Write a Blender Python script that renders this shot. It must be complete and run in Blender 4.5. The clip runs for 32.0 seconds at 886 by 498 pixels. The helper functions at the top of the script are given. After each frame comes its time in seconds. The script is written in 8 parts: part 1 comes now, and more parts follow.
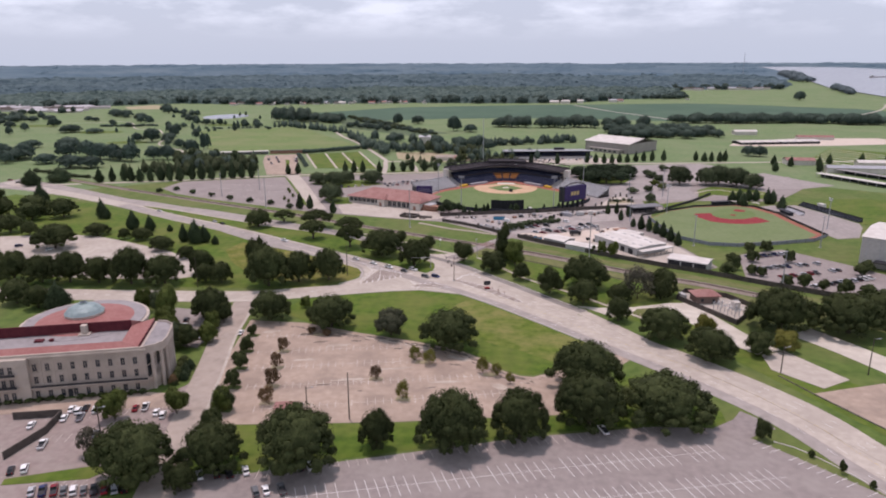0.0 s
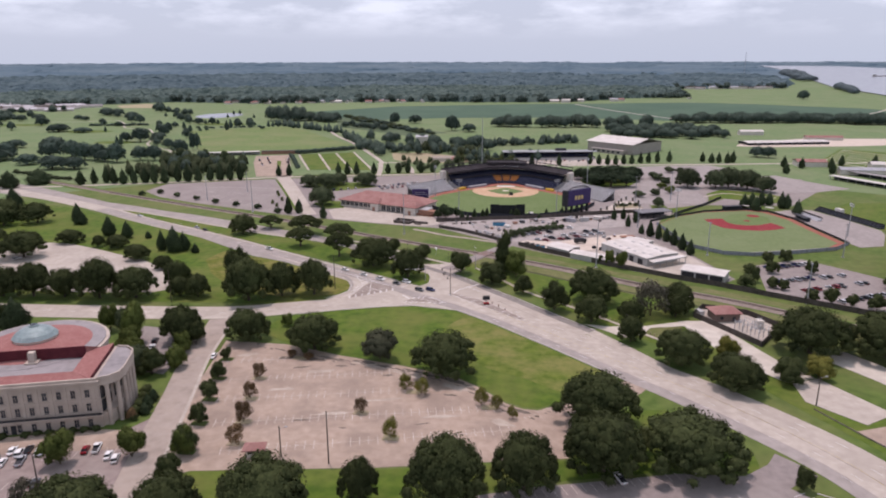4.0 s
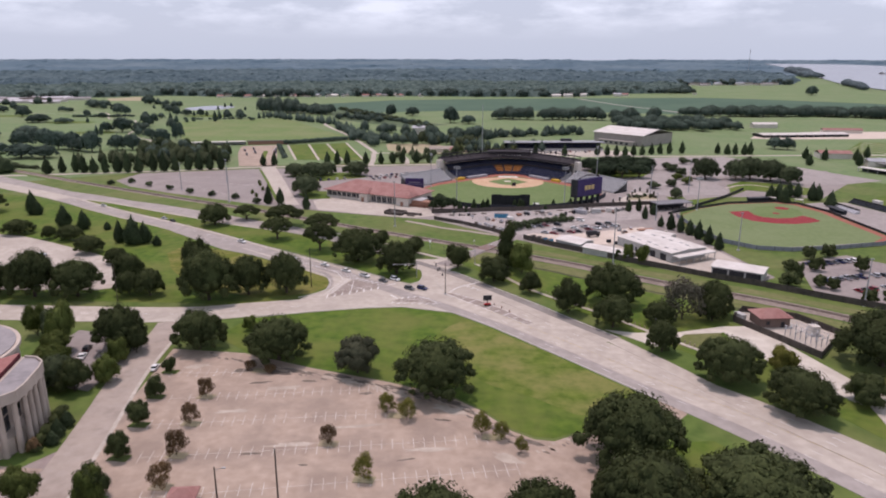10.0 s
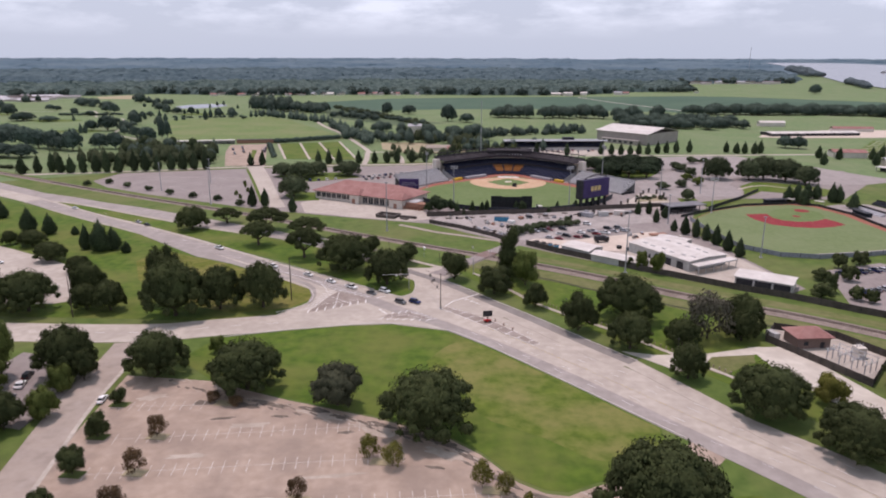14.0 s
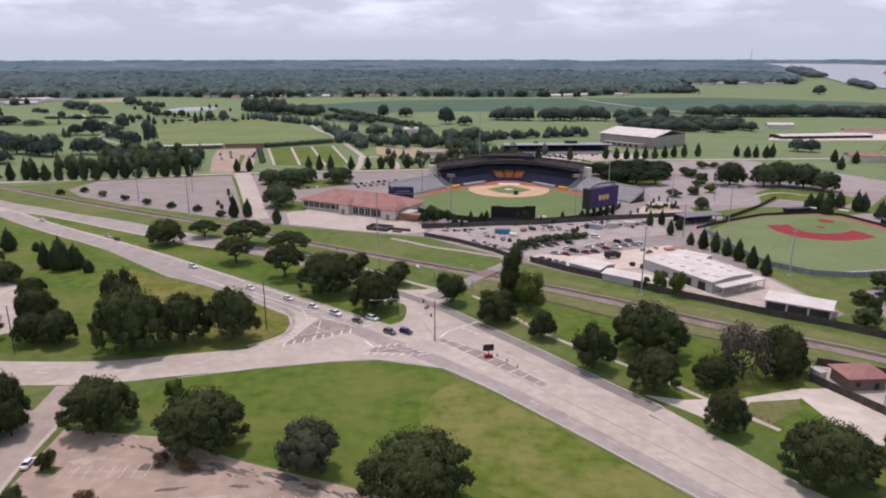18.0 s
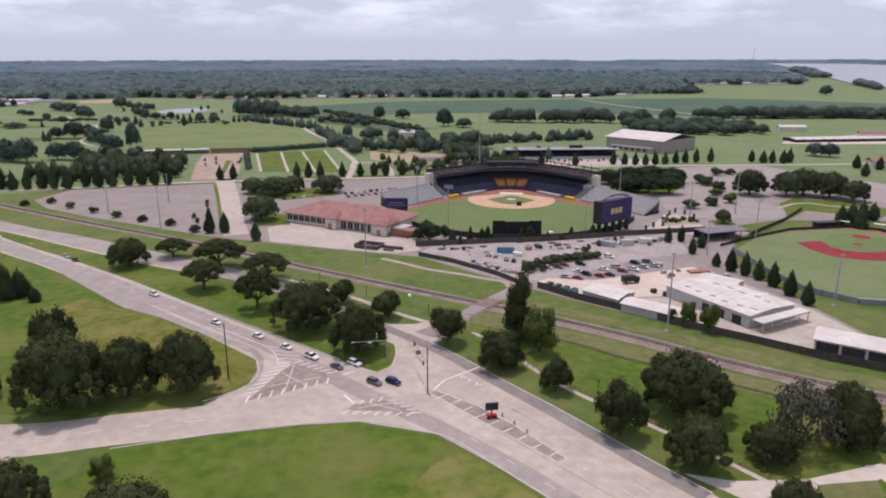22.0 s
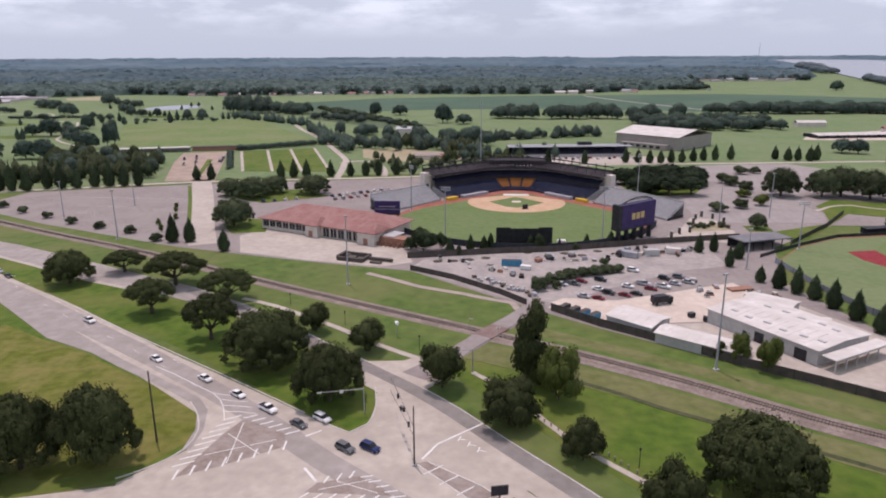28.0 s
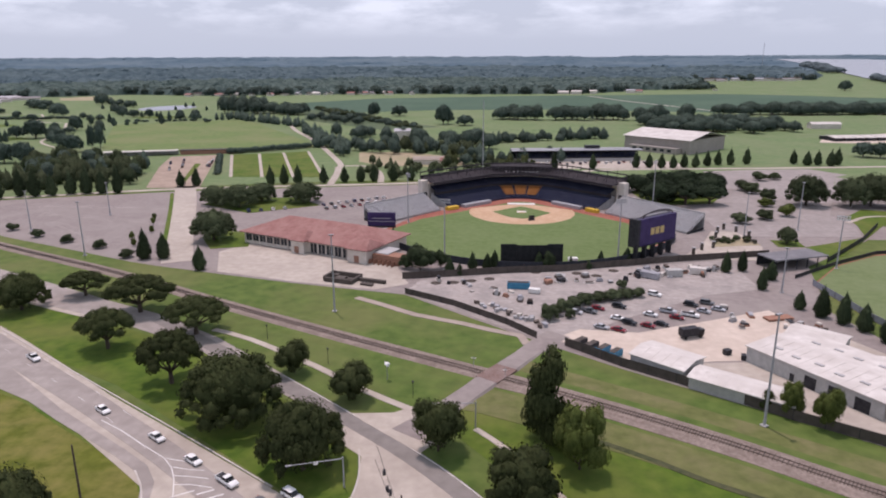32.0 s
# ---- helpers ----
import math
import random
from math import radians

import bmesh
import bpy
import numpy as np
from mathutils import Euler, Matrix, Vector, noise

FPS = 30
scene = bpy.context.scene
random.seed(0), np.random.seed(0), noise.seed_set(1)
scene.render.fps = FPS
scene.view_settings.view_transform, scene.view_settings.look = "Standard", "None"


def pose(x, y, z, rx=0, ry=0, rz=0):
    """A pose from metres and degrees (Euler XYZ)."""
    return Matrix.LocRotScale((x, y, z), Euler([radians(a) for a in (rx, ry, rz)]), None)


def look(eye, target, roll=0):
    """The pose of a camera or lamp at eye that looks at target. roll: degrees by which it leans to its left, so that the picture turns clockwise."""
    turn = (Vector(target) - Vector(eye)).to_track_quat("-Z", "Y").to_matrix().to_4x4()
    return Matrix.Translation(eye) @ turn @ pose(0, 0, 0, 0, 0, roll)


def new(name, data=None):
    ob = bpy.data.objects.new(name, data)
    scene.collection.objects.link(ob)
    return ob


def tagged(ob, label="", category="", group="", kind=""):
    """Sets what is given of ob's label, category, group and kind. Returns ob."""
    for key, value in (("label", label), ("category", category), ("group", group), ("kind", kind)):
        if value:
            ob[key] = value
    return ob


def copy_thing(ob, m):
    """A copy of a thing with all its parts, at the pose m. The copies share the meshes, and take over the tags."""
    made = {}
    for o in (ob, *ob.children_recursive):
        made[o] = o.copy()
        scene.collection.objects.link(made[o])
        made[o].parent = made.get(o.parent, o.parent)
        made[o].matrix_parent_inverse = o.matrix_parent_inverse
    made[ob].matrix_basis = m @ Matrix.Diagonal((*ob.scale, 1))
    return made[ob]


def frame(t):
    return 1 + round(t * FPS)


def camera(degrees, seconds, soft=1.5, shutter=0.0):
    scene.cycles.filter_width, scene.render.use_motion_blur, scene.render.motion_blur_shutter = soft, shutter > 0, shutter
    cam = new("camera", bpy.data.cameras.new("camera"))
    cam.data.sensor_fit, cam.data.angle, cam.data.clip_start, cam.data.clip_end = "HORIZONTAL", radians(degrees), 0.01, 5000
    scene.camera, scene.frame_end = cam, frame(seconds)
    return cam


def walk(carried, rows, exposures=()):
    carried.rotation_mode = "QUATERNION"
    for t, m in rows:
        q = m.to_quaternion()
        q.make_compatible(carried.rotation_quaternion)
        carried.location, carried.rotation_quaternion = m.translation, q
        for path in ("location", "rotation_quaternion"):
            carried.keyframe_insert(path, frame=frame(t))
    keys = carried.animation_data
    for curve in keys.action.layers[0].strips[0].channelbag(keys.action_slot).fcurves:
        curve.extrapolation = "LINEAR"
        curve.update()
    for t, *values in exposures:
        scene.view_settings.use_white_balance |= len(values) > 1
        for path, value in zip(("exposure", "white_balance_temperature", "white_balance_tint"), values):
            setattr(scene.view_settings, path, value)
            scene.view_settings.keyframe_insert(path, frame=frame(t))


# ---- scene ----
import itertools

# ---------------------------------------------------------------- camera
cam = camera(65.8, 32.0, soft=2.0)

# seconds, place in metres, yaw to the left, pitch and roll in degrees
FLIGHT = [
    (0, 0.01, -0.02, 115.77, 3.837, -15.582, -0.208),
    (0.5, 0.07, 3.31, 116.00, 3.821, -15.621, -0.195),
    (1, 0.12, 6.66, 116.30, 3.828, -15.647, -0.188),
    (1.5, -0.01, 10.61, 116.05, 3.792, -15.654, -0.176),
    (2, -0.15, 14.46, 115.97, 3.747, -15.634, -0.166),
    (2.5, -0.02, 18.15, 115.80, 3.733, -15.635, -0.156),
    (3, -0.13, 22.06, 114.97, 3.721, -15.568, -0.150),
    (3.5, -0.23, 25.81, 114.72, 3.728, -15.678, -0.153),
    (5.5, -0.44, 41.00, 108.86, 3.735, -15.610, -0.106),
    (6, -0.61, 44.93, 107.33, 3.702, -15.625, -0.074),
    (6.5, -0.70, 48.63, 105.78, 3.690, -15.633, -0.048),
    (7, -0.64, 52.53, 104.31, 3.677, -15.624, -0.023),
    (7.5, -0.71, 56.41, 102.73, 3.682, -15.643, 0.001),
    (8, -0.82, 60.19, 101.18, 3.680, -15.646, 0.026),
    (8.5, -0.83, 64.09, 99.51, 3.684, -15.621, 0.037),
    (9, -0.88, 67.87, 98.14, 3.680, -15.618, 0.046),
    (9.5, -0.91, 71.75, 97.63, 3.688, -15.662, 0.053),
    (10, -1.03, 75.81, 97.34, 3.670, -15.679, 0.072),
    (10.5, -1.05, 79.66, 97.05, 3.651, -15.672, 0.079),
    (11, -1.11, 83.55, 96.86, 3.634, -15.681, 0.080),
    (11.5, -1.29, 87.25, 96.12, 3.622, -15.671, 0.080),
    (12, -1.42, 90.76, 94.75, 3.597, -15.673, 0.084),
    (12.5, -1.56, 94.69, 93.10, 3.567, -15.623, 0.083),
    (13, -1.47, 98.50, 92.58, 3.565, -15.660, 0.081),
    (13.5, -1.58, 102.37, 92.50, 3.534, -15.668, 0.085),
    (14, -1.72, 106.09, 92.55, 3.512, -15.698, 0.090),
    (14.5, -1.75, 110.04, 92.43, 3.502, -15.707, 0.081),
    (16.5, -1.80, 126.62, 91.28, 3.479, -15.576, -0.027),
    (17, -1.73, 130.29, 91.14, 3.489, -15.554, -0.044),
    (17.5, -1.89, 134.58, 91.12, 3.455, -15.564, -0.043),
    (18, -2.16, 138.10, 91.15, 3.424, -15.559, -0.055),
    (18.5, -2.07, 142.37, 90.97, 3.447, -15.573, -0.059),
    (18.6, -2.15, 145.60, 91.00, 3.440, -15.575, -0.062),
    (18.7, -2.30, 149.30, 91.05, 3.425, -15.578, -0.066),
    (18.8, -2.38, 151.20, 91.08, 3.412, -15.580, -0.069),
    (19, -2.45, 152.78, 91.11, 3.403, -15.585, -0.072),
    (19.5, -2.51, 157.17, 90.91, 3.397, -15.585, -0.062),
    (20, -2.64, 160.81, 90.79, 3.390, -15.535, -0.064),
    (20.5, -2.71, 164.82, 90.73, 3.404, -15.535, -0.071),
    (21, -2.79, 168.88, 90.54, 3.389, -15.512, -0.082),
    (21.5, -2.89, 172.67, 90.78, 3.401, -15.553, -0.079),
    (22, -3.01, 176.62, 90.76, 3.364, -15.548, -0.087),
    (22.5, -2.95, 180.30, 90.69, 3.382, -15.532, -0.092),
    (23, -3.07, 184.19, 90.64, 3.370, -15.561, -0.097),
    (23.5, -3.18, 188.11, 89.62, 3.355, -15.524, -0.105),
    (24, -3.33, 191.72, 88.92, 3.338, -15.560, -0.112),
    (24.5, -3.53, 195.37, 88.22, 3.325, -15.546, -0.117),
    (25, -3.46, 199.26, 87.02, 3.334, -15.580, -0.130),
    (25.5, -3.52, 203.18, 85.67, 3.329, -15.574, -0.134),
    (27.5, -3.51, 218.96, 84.02, 3.421, -15.648, -0.227),
    (28, -3.65, 223.07, 83.90, 3.439, -15.677, -0.240),
    (28.5, -3.84, 226.98, 83.67, 3.435, -15.663, -0.250),
    (29, -3.97, 231.17, 83.64, 3.443, -15.681, -0.257),
    (29.5, -4.11, 234.80, 83.45, 3.447, -15.655, -0.259),
    (30, -4.25, 238.40, 83.33, 3.468, -15.627, -0.253),
    (30.5, -4.47, 242.14, 83.13, 3.461, -15.589, -0.239),
    (31, -4.60, 245.93, 83.30, 3.481, -15.600, -0.219),
    (31.5, -4.68, 250.24, 83.34, 3.479, -15.648, -0.224),
    (32, -4.65, 253.93, 83.46, 3.526, -15.721, -0.219),
]


def flight_pose(x, y, z, yaw, pitch, roll):
    a, p = radians(yaw), radians(pitch)
    ahead = Vector((-math.sin(a) * math.cos(p), math.cos(a) * math.cos(p), math.sin(p)))
    eye = Vector((x, y, z))
    return look(eye, eye + ahead, roll)


walk(cam, [(r[0], flight_pose(*r[1:])) for r in FLIGHT], [(0, 0.03, 6750, 33), (32, -0.01, 6750, 33)])

# ---------------------------------------------------------------- light
SUN_ELEV, SUN_AZ = radians(74.5), radians(-31)     # azimuth from +y towards +x
world = bpy.data.worlds.new("sky")
scene.world = world
world.use_nodes = True
wn, wl = world.node_tree.nodes, world.node_tree.links
wn.clear()
w_out = wn.new("ShaderNodeOutputWorld")
w_bg = wn.new("ShaderNodeBackground")
w_sky = wn.new("ShaderNodeTexSky")
w_sky.sky_type = "NISHITA"
w_sky.sun_disc = False
w_sky.sun_elevation = SUN_ELEV
w_sky.sun_rotation = SUN_AZ
w_sky.air_density = 1.0
w_sky.dust_density = 2.5
w_sky.altitude = 50
w_co = wn.new("ShaderNodeTexCoord")
w_sep = wn.new("ShaderNodeSeparateXYZ")
w_map = wn.new("ShaderNodeMapping")
w_map.inputs["Scale"].default_value = (4.2, 4.2, 15.0)
w_noise = wn.new("ShaderNodeTexNoise")
w_noise.inputs["Scale"].default_value = 2.0
w_noise.inputs["Detail"].default_value = 7.0
w_noise.inputs["Roughness"].default_value = 0.58
w_ramp = wn.new("ShaderNodeValToRGB")
w_ramp.color_ramp.elements[0].position, w_ramp.color_ramp.elements[1].position = 0.44, 0.66
w_high = wn.new("ShaderNodeMapRange")                           # clouds stand clear of the hazy horizon
w_high.inputs[1].default_value, w_high.inputs[2].default_value = 0.022, 0.062
w_mul = wn.new("ShaderNodeMath")
w_mul.operation = "MULTIPLY"
w_cloud = wn.new("ShaderNodeMix")
w_cloud.data_type = "RGBA"
w_cloud.inputs[6].default_value = (5.7, 7.3, 8.4, 1)          # high thin overcast
w_cloud.inputs[7].default_value = (8.6, 10.6, 11.7, 1)          # lit cloud
w_mix = wn.new("ShaderNodeMix")
w_mix.data_type = "RGBA"
w_mix.inputs[0].default_value = 0.85
wl.new(w_co.outputs["Generated"], w_map.inputs["Vector"])
wl.new(w_co.outputs["Generated"], w_sep.inputs[0])
wl.new(w_sep.outputs[2], w_high.inputs[0])
wl.new(w_map.outputs[0], w_noise.inputs["Vector"])
wl.new(w_noise.outputs[0], w_ramp.inputs[0])
wl.new(w_ramp.outputs[0], w_mul.inputs[0])
wl.new(w_high.outputs[0], w_mul.inputs[1])
wl.new(w_mul.outputs[0], w_cloud.inputs[0])
wl.new(w_sky.outputs[0], w_mix.inputs[6])
wl.new(w_cloud.outputs[2], w_mix.inputs[7])
wl.new(w_mix.outputs[2], w_bg.inputs[0])
w_bg.inputs[1].default_value = 0.095
wl.new(w_bg.outputs[0], w_out.inputs[0])

sun = new("sun", bpy.data.lights.new("sun", "SUN"))
sun.data.energy = 2.35
sun.data.angle = radians(0.6)
sun.data.color = (1.0, 0.95, 0.88)
sun_way = Vector((math.sin(SUN_AZ) * math.cos(SUN_ELEV), math.cos(SUN_AZ) * math.cos(SUN_ELEV), math.sin(SUN_ELEV)))
sun.matrix_world = look(sun_way * 300, (0, 0, 0))

# ---------------------------------------------------------------- materials


def material(name, dark, light, size=1.0, rough=0.85, bump=0.0, patch=None, patch_size=30.0, patch_amount=0.5,
             metal=0.0, spread=0.0, world_space=True, detail=6.0):
    """Two scales of variation: a grain between dark and light every `size` metres, and larger patches.
    spread: how far pieces of a kind differ from one another."""
    m = bpy.data.materials.new(name)
    m.use_nodes = True
    n, l = m.node_tree.nodes, m.node_tree.links
    b = n["Principled BSDF"]
    b.inputs["Roughness"].default_value = rough
    b.inputs["Metallic"].default_value = metal
    b.inputs["Specular IOR Level"].default_value = 0.25
    co = n.new("ShaderNodeNewGeometry") if world_space else n.new("ShaderNodeTexCoord")
    out = co.outputs["Position"] if world_space else co.outputs["Object"]
    t = n.new("ShaderNodeTexNoise")
    t.inputs["Scale"].default_value = 1.0 / size
    t.inputs["Detail"].default_value = detail
    l.new(out, t.inputs["Vector"])
    r = n.new("ShaderNodeValToRGB")
    r.color_ramp.elements[0].position, r.color_ramp.elements[1].position = 0.32, 0.68
    r.color_ramp.elements[0].color, r.color_ramp.elements[1].color = (*dark, 1), (*light, 1)
    l.new(t.outputs[0], r.inputs[0])
    col = r.outputs[0]
    if patch:
        t2 = n.new("ShaderNodeTexNoise")
        t2.inputs["Scale"].default_value = 1.0 / patch_size
        t2.inputs["Detail"].default_value = 5.0
        t2.inputs["Roughness"].default_value = 0.6
        l.new(out, t2.inputs["Vector"])
        r2 = n.new("ShaderNodeValToRGB")
        r2.color_ramp.elements[0].position, r2.color_ramp.elements[1].position = 0.42, 0.64
        r2.color_ramp.elements[0].color = (0, 0, 0, 1)
        r2.color_ramp.elements[1].color = (patch_amount, patch_amount, patch_amount, 1)
        l.new(t2.outputs[0], r2.inputs[0])
        mx = n.new("ShaderNodeMix")
        mx.data_type = "RGBA"
        l.new(r2.outputs[0], mx.inputs[0])
        l.new(col, mx.inputs[6])
        mx.inputs[7].default_value = (*patch, 1)
        col = mx.outputs[2]
    if spread:
        oi = n.new("ShaderNodeObjectInfo")
        mr = n.new("ShaderNodeMapRange")
        mr.inputs[3].default_value, mr.inputs[4].default_value = 1 - spread, 1 + spread
        l.new(oi.outputs["Random"], mr.inputs[0])
        hsv = n.new("ShaderNodeHueSaturation")
        l.new(mr.outputs[0], hsv.inputs["Value"])
        l.new(col, hsv.inputs["Color"])
        col = hsv.outputs[0]
    l.new(col, b.inputs["Base Color"])
    if bump:
        bp = n.new("ShaderNodeBump")
        bp.inputs["Strength"].default_value = 0.6
        bp.inputs["Distance"].default_value = bump
        l.new(t.outputs[0], bp.inputs["Height"])
        l.new(bp.outputs[0], b.inputs["Normal"])
    return m


def leaf_material(name, dark, light, spread=0.25):
    m = material(name, dark, light, size=1.6, rough=0.85, spread=spread, world_space=False)
    n, l = m.node_tree.nodes, m.node_tree.links
    b = n["Principled BSDF"]
    b.inputs["Specular IOR Level"].default_value = 0.08
    col = b.inputs["Base Color"].links[0].from_socket
    g = n.new("ShaderNodeNewGeometry")
    mr = n.new("ShaderNodeMapRange")
    mr.inputs[3].default_value, mr.inputs[4].default_value = 0.72, 1.30
    l.new(g.outputs["Random Per Island"], mr.inputs[0])
    hsv = n.new("ShaderNodeHueSaturation")
    l.new(mr.outputs[0], hsv.inputs["Value"])
    l.new(col, hsv.inputs["Color"])
    l.new(hsv.outputs[0], b.inputs["Base Color"])
    tr = n.new("ShaderNodeBsdfTranslucent")
    l.new(hsv.outputs[0], tr.inputs["Color"])
    mx = n.new("ShaderNodeMixShader")
    mx.inputs[0].default_value = 0.25
    l.new(b.outputs[0], mx.inputs[1])
    l.new(tr.outputs[0], mx.inputs[2])
    l.new(mx.outputs[0], n["Material Output"].inputs[0])
    return m


GRASS = material("grass", (0.058, 0.100, 0.018), (0.100, 0.148, 0.032), 5, 0.95, 0.1, (0.155, 0.154, 0.058), 38, 0.6)
LAWN = material("lawn", (0.046, 0.092, 0.008), (0.088, 0.140, 0.015), 4.0, 0.95, 0.08, (0.150, 0.152, 0.040), 26, 0.6)
# bluer than near grass: some distance haze is put into the meadow colour
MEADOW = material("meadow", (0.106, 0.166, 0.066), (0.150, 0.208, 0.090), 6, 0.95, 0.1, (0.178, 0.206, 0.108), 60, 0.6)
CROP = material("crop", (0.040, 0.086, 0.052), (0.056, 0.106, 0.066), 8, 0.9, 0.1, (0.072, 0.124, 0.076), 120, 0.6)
CONCRETE = material("concrete_paving", (0.385, 0.335, 0.285), (0.475, 0.418, 0.358), 3.0, 0.9, 0.01, (0.31, 0.265, 0.225), 17, 0.5)
ASPHALT = material("asphalt", (0.175, 0.155, 0.14), (0.225, 0.203, 0.186), 2.5, 0.92, 0.01, (0.27, 0.245, 0.225), 12, 0.5)
OLD_ASPHALT = material("worn_asphalt", (0.212, 0.180, 0.168), (0.270, 0.230, 0.215), 2.5, 0.92, 0.01, (0.305, 0.27, 0.245), 18, 0.5)
PINK_PAVING = material("pinkish_gravel_paving", (0.325, 0.245, 0.190), (0.410, 0.318, 0.252), 3.0, 0.95, 0.01, (0.250, 0.192, 0.155), 13, 0.75)
ROAD_TAN = material("dusty_tan_paving", (0.285, 0.235, 0.198), (0.355, 0.298, 0.255), 3.0, 0.92, 0.01, (0.40, 0.33, 0.275), 8, 0.55)
WORN_CONC = material("worn_concrete", (0.285, 0.250, 0.228), (0.355, 0.315, 0.288), 3.0, 0.92, 0.01, (0.24, 0.21, 0.19), 9, 0.6)
GRAVEL = material("gravel", (0.38, 0.33, 0.28), (0.50, 0.44, 0.38), 1.5, 0.95, 0.03, (0.33, 0.29, 0.25), 9, 0.6)
BALLAST = material("rail_ballast", (0.190, 0.145, 0.122), (0.295, 0.240, 0.205), 0.8, 0.95, 0.06, (0.15, 0.115, 0.095), 7, 0.6)
SAND = material("sand_lot", (0.50, 0.415, 0.345), (0.59, 0.50, 0.425), 3, 0.95, 0.02, (0.43, 0.355, 0.29), 10, 0.5)
WHITE_LINE = material("road_paint", (0.62, 0.60, 0.57), (0.75, 0.73, 0.70), 0.8, 0.7, 0, (0.5, 0.47, 0.44), 3, 0.6)
FADED_LINE = material("faded_road_paint", (0.50, 0.455, 0.405), (0.60, 0.555, 0.50), 0.8, 0.8, 0, (0.36, 0.31, 0.265), 2.5, 0.7)
OCHRE_LINE = material("faded_yellow_paint", (0.45, 0.33, 0.12), (0.55, 0.42, 0.18), 0.8, 0.7, 0, (0.4, 0.36, 0.3), 3, 0.6)
HATCH = material("brick_coloured_paving", (0.20, 0.16, 0.135), (0.28, 0.225, 0.19), 1.2, 0.9, 0.01, (0.35, 0.30, 0.27), 5, 0.6)
BARK = material("bark", (0.06, 0.045, 0.035), (0.13, 0.10, 0.08), 0.3, 0.95, 0.03, world_space=False)
OAK_LEAF = leaf_material("oak_leaves", (0.039, 0.051, 0.021), (0.072, 0.088, 0.034), 0.18)
DUSTY_LEAF = leaf_material("dusty_leaves", (0.050, 0.056, 0.034), (0.092, 0.098, 0.060))
GREEN_LEAF = leaf_material("bright_leaves", (0.066, 0.088, 0.022), (0.122, 0.150, 0.044))
# paler and bluer for far trees: distance haze is put into the leaves
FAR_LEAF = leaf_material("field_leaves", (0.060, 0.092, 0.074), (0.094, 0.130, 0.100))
SOD = material("sod", (0.104, 0.160, 0.048), (0.142, 0.198, 0.066), 6, 0.95, 0.1, (0.20, 0.200, 0.095), 55, 0.6)
MID_LEAF = leaf_material("middle_leaves", (0.052, 0.070, 0.036), (0.086, 0.106, 0.056))
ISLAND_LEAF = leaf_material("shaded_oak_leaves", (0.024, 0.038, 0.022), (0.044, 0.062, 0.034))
PINE_LEAF = leaf_material("conifer_needles", (0.036, 0.054, 0.028), (0.062, 0.085, 0.042))
LIME_LEAF = leaf_material("yellowing_leaves", (0.120, 0.122, 0.026), (0.200, 0.192, 0.052))
RUST_LEAF = leaf_material("rusty_leaves", (0.100, 0.064, 0.034), (0.185, 0.122, 0.064), 0.35)
GREY_TWIG = leaf_material("bare_twigs", (0.06, 0.058, 0.042), (0.115, 0.108, 0.078))

# ---------------------------------------------------------------- builders


def link(name, bm, mat, parent=None, smooth=False):
    me = bpy.data.meshes.new(name)
    bm.to_mesh(me)
    bm.free()
    if smooth:
        me.polygons.foreach_set("use_smooth", [True] * len(me.polygons))
    for x in (mat if isinstance(mat, (list, tuple)) else [mat]):
        me.materials.append(x)
    ob = new(name, me)
    if parent is not None:
        ob.parent = parent
    return ob


def part(name, bm, mat, parent, label=""):
    return tagged(link(name, bm, mat, parent), label)


def thing(name, x, y, z=0.0, turn=0.0, label="", category="", group="", kind=""):
    ob = new(name)
    ob.matrix_world = pose(x, y, z, 0, 0, turn)
    ob.empty_display_size = 0.5
    return tagged(ob, label, category, group, kind)


def add_box(bm, x0, x1, y0, y1, z0, z1, m=None):
    r = bmesh.ops.create_cube(bm, size=1.0)
    mm = Matrix.Translation(((x0 + x1) / 2, (y0 + y1) / 2, (z0 + z1) / 2)) @ Matrix.Diagonal((x1 - x0, y1 - y0, z1 - z0, 1))
    bmesh.ops.transform(bm, matrix=(m @ mm) if m else mm, verts=r["verts"])
    return r["verts"]


def box(x0, x1, y0, y1, z0, z1, m=None):
    bm = bmesh.new()
    add_box(bm, x0, x1, y0, y1, z0, z1, m)
    return bm


def add_rod(bm, a, b, r0, r1=None, n=8):
    a, b = Vector(a), Vector(b)
    d = b - a
    q = d.to_track_quat("Z", "Y").to_matrix().to_4x4()
    bmesh.ops.create_cone(bm, cap_ends=True, segments=n, radius1=r0, radius2=r0 if r1 is None else r1, depth=d.length,
                          matrix=Matrix.Translation((a + b) / 2) @ q)


def rod(a, b, r0, r1=None, n=8):
    bm = bmesh.new()
    add_rod(bm, a, b, r0, r1, n)
    return bm


def add_prism(bm, pts, z0, z1):
    """A slab with the outline pts (counter-clockwise from above)."""
    lo = [bm.verts.new((x, y, z0)) for x, y in pts]
    hi = [bm.verts.new((x, y, z1)) for x, y in pts]
    n = len(pts)
    bm.faces.new(hi)
    bm.faces.new(lo[::-1])
    for i in range(n):
        bm.faces.new((lo[i], lo[(i + 1) % n], hi[(i + 1) % n], hi[i]))


def prism(pts, z0, z1):
    bm = bmesh.new()
    add_prism(bm, pts, z0, z1)
    bmesh.ops.recalc_face_normals(bm, faces=bm.faces)
    return bm


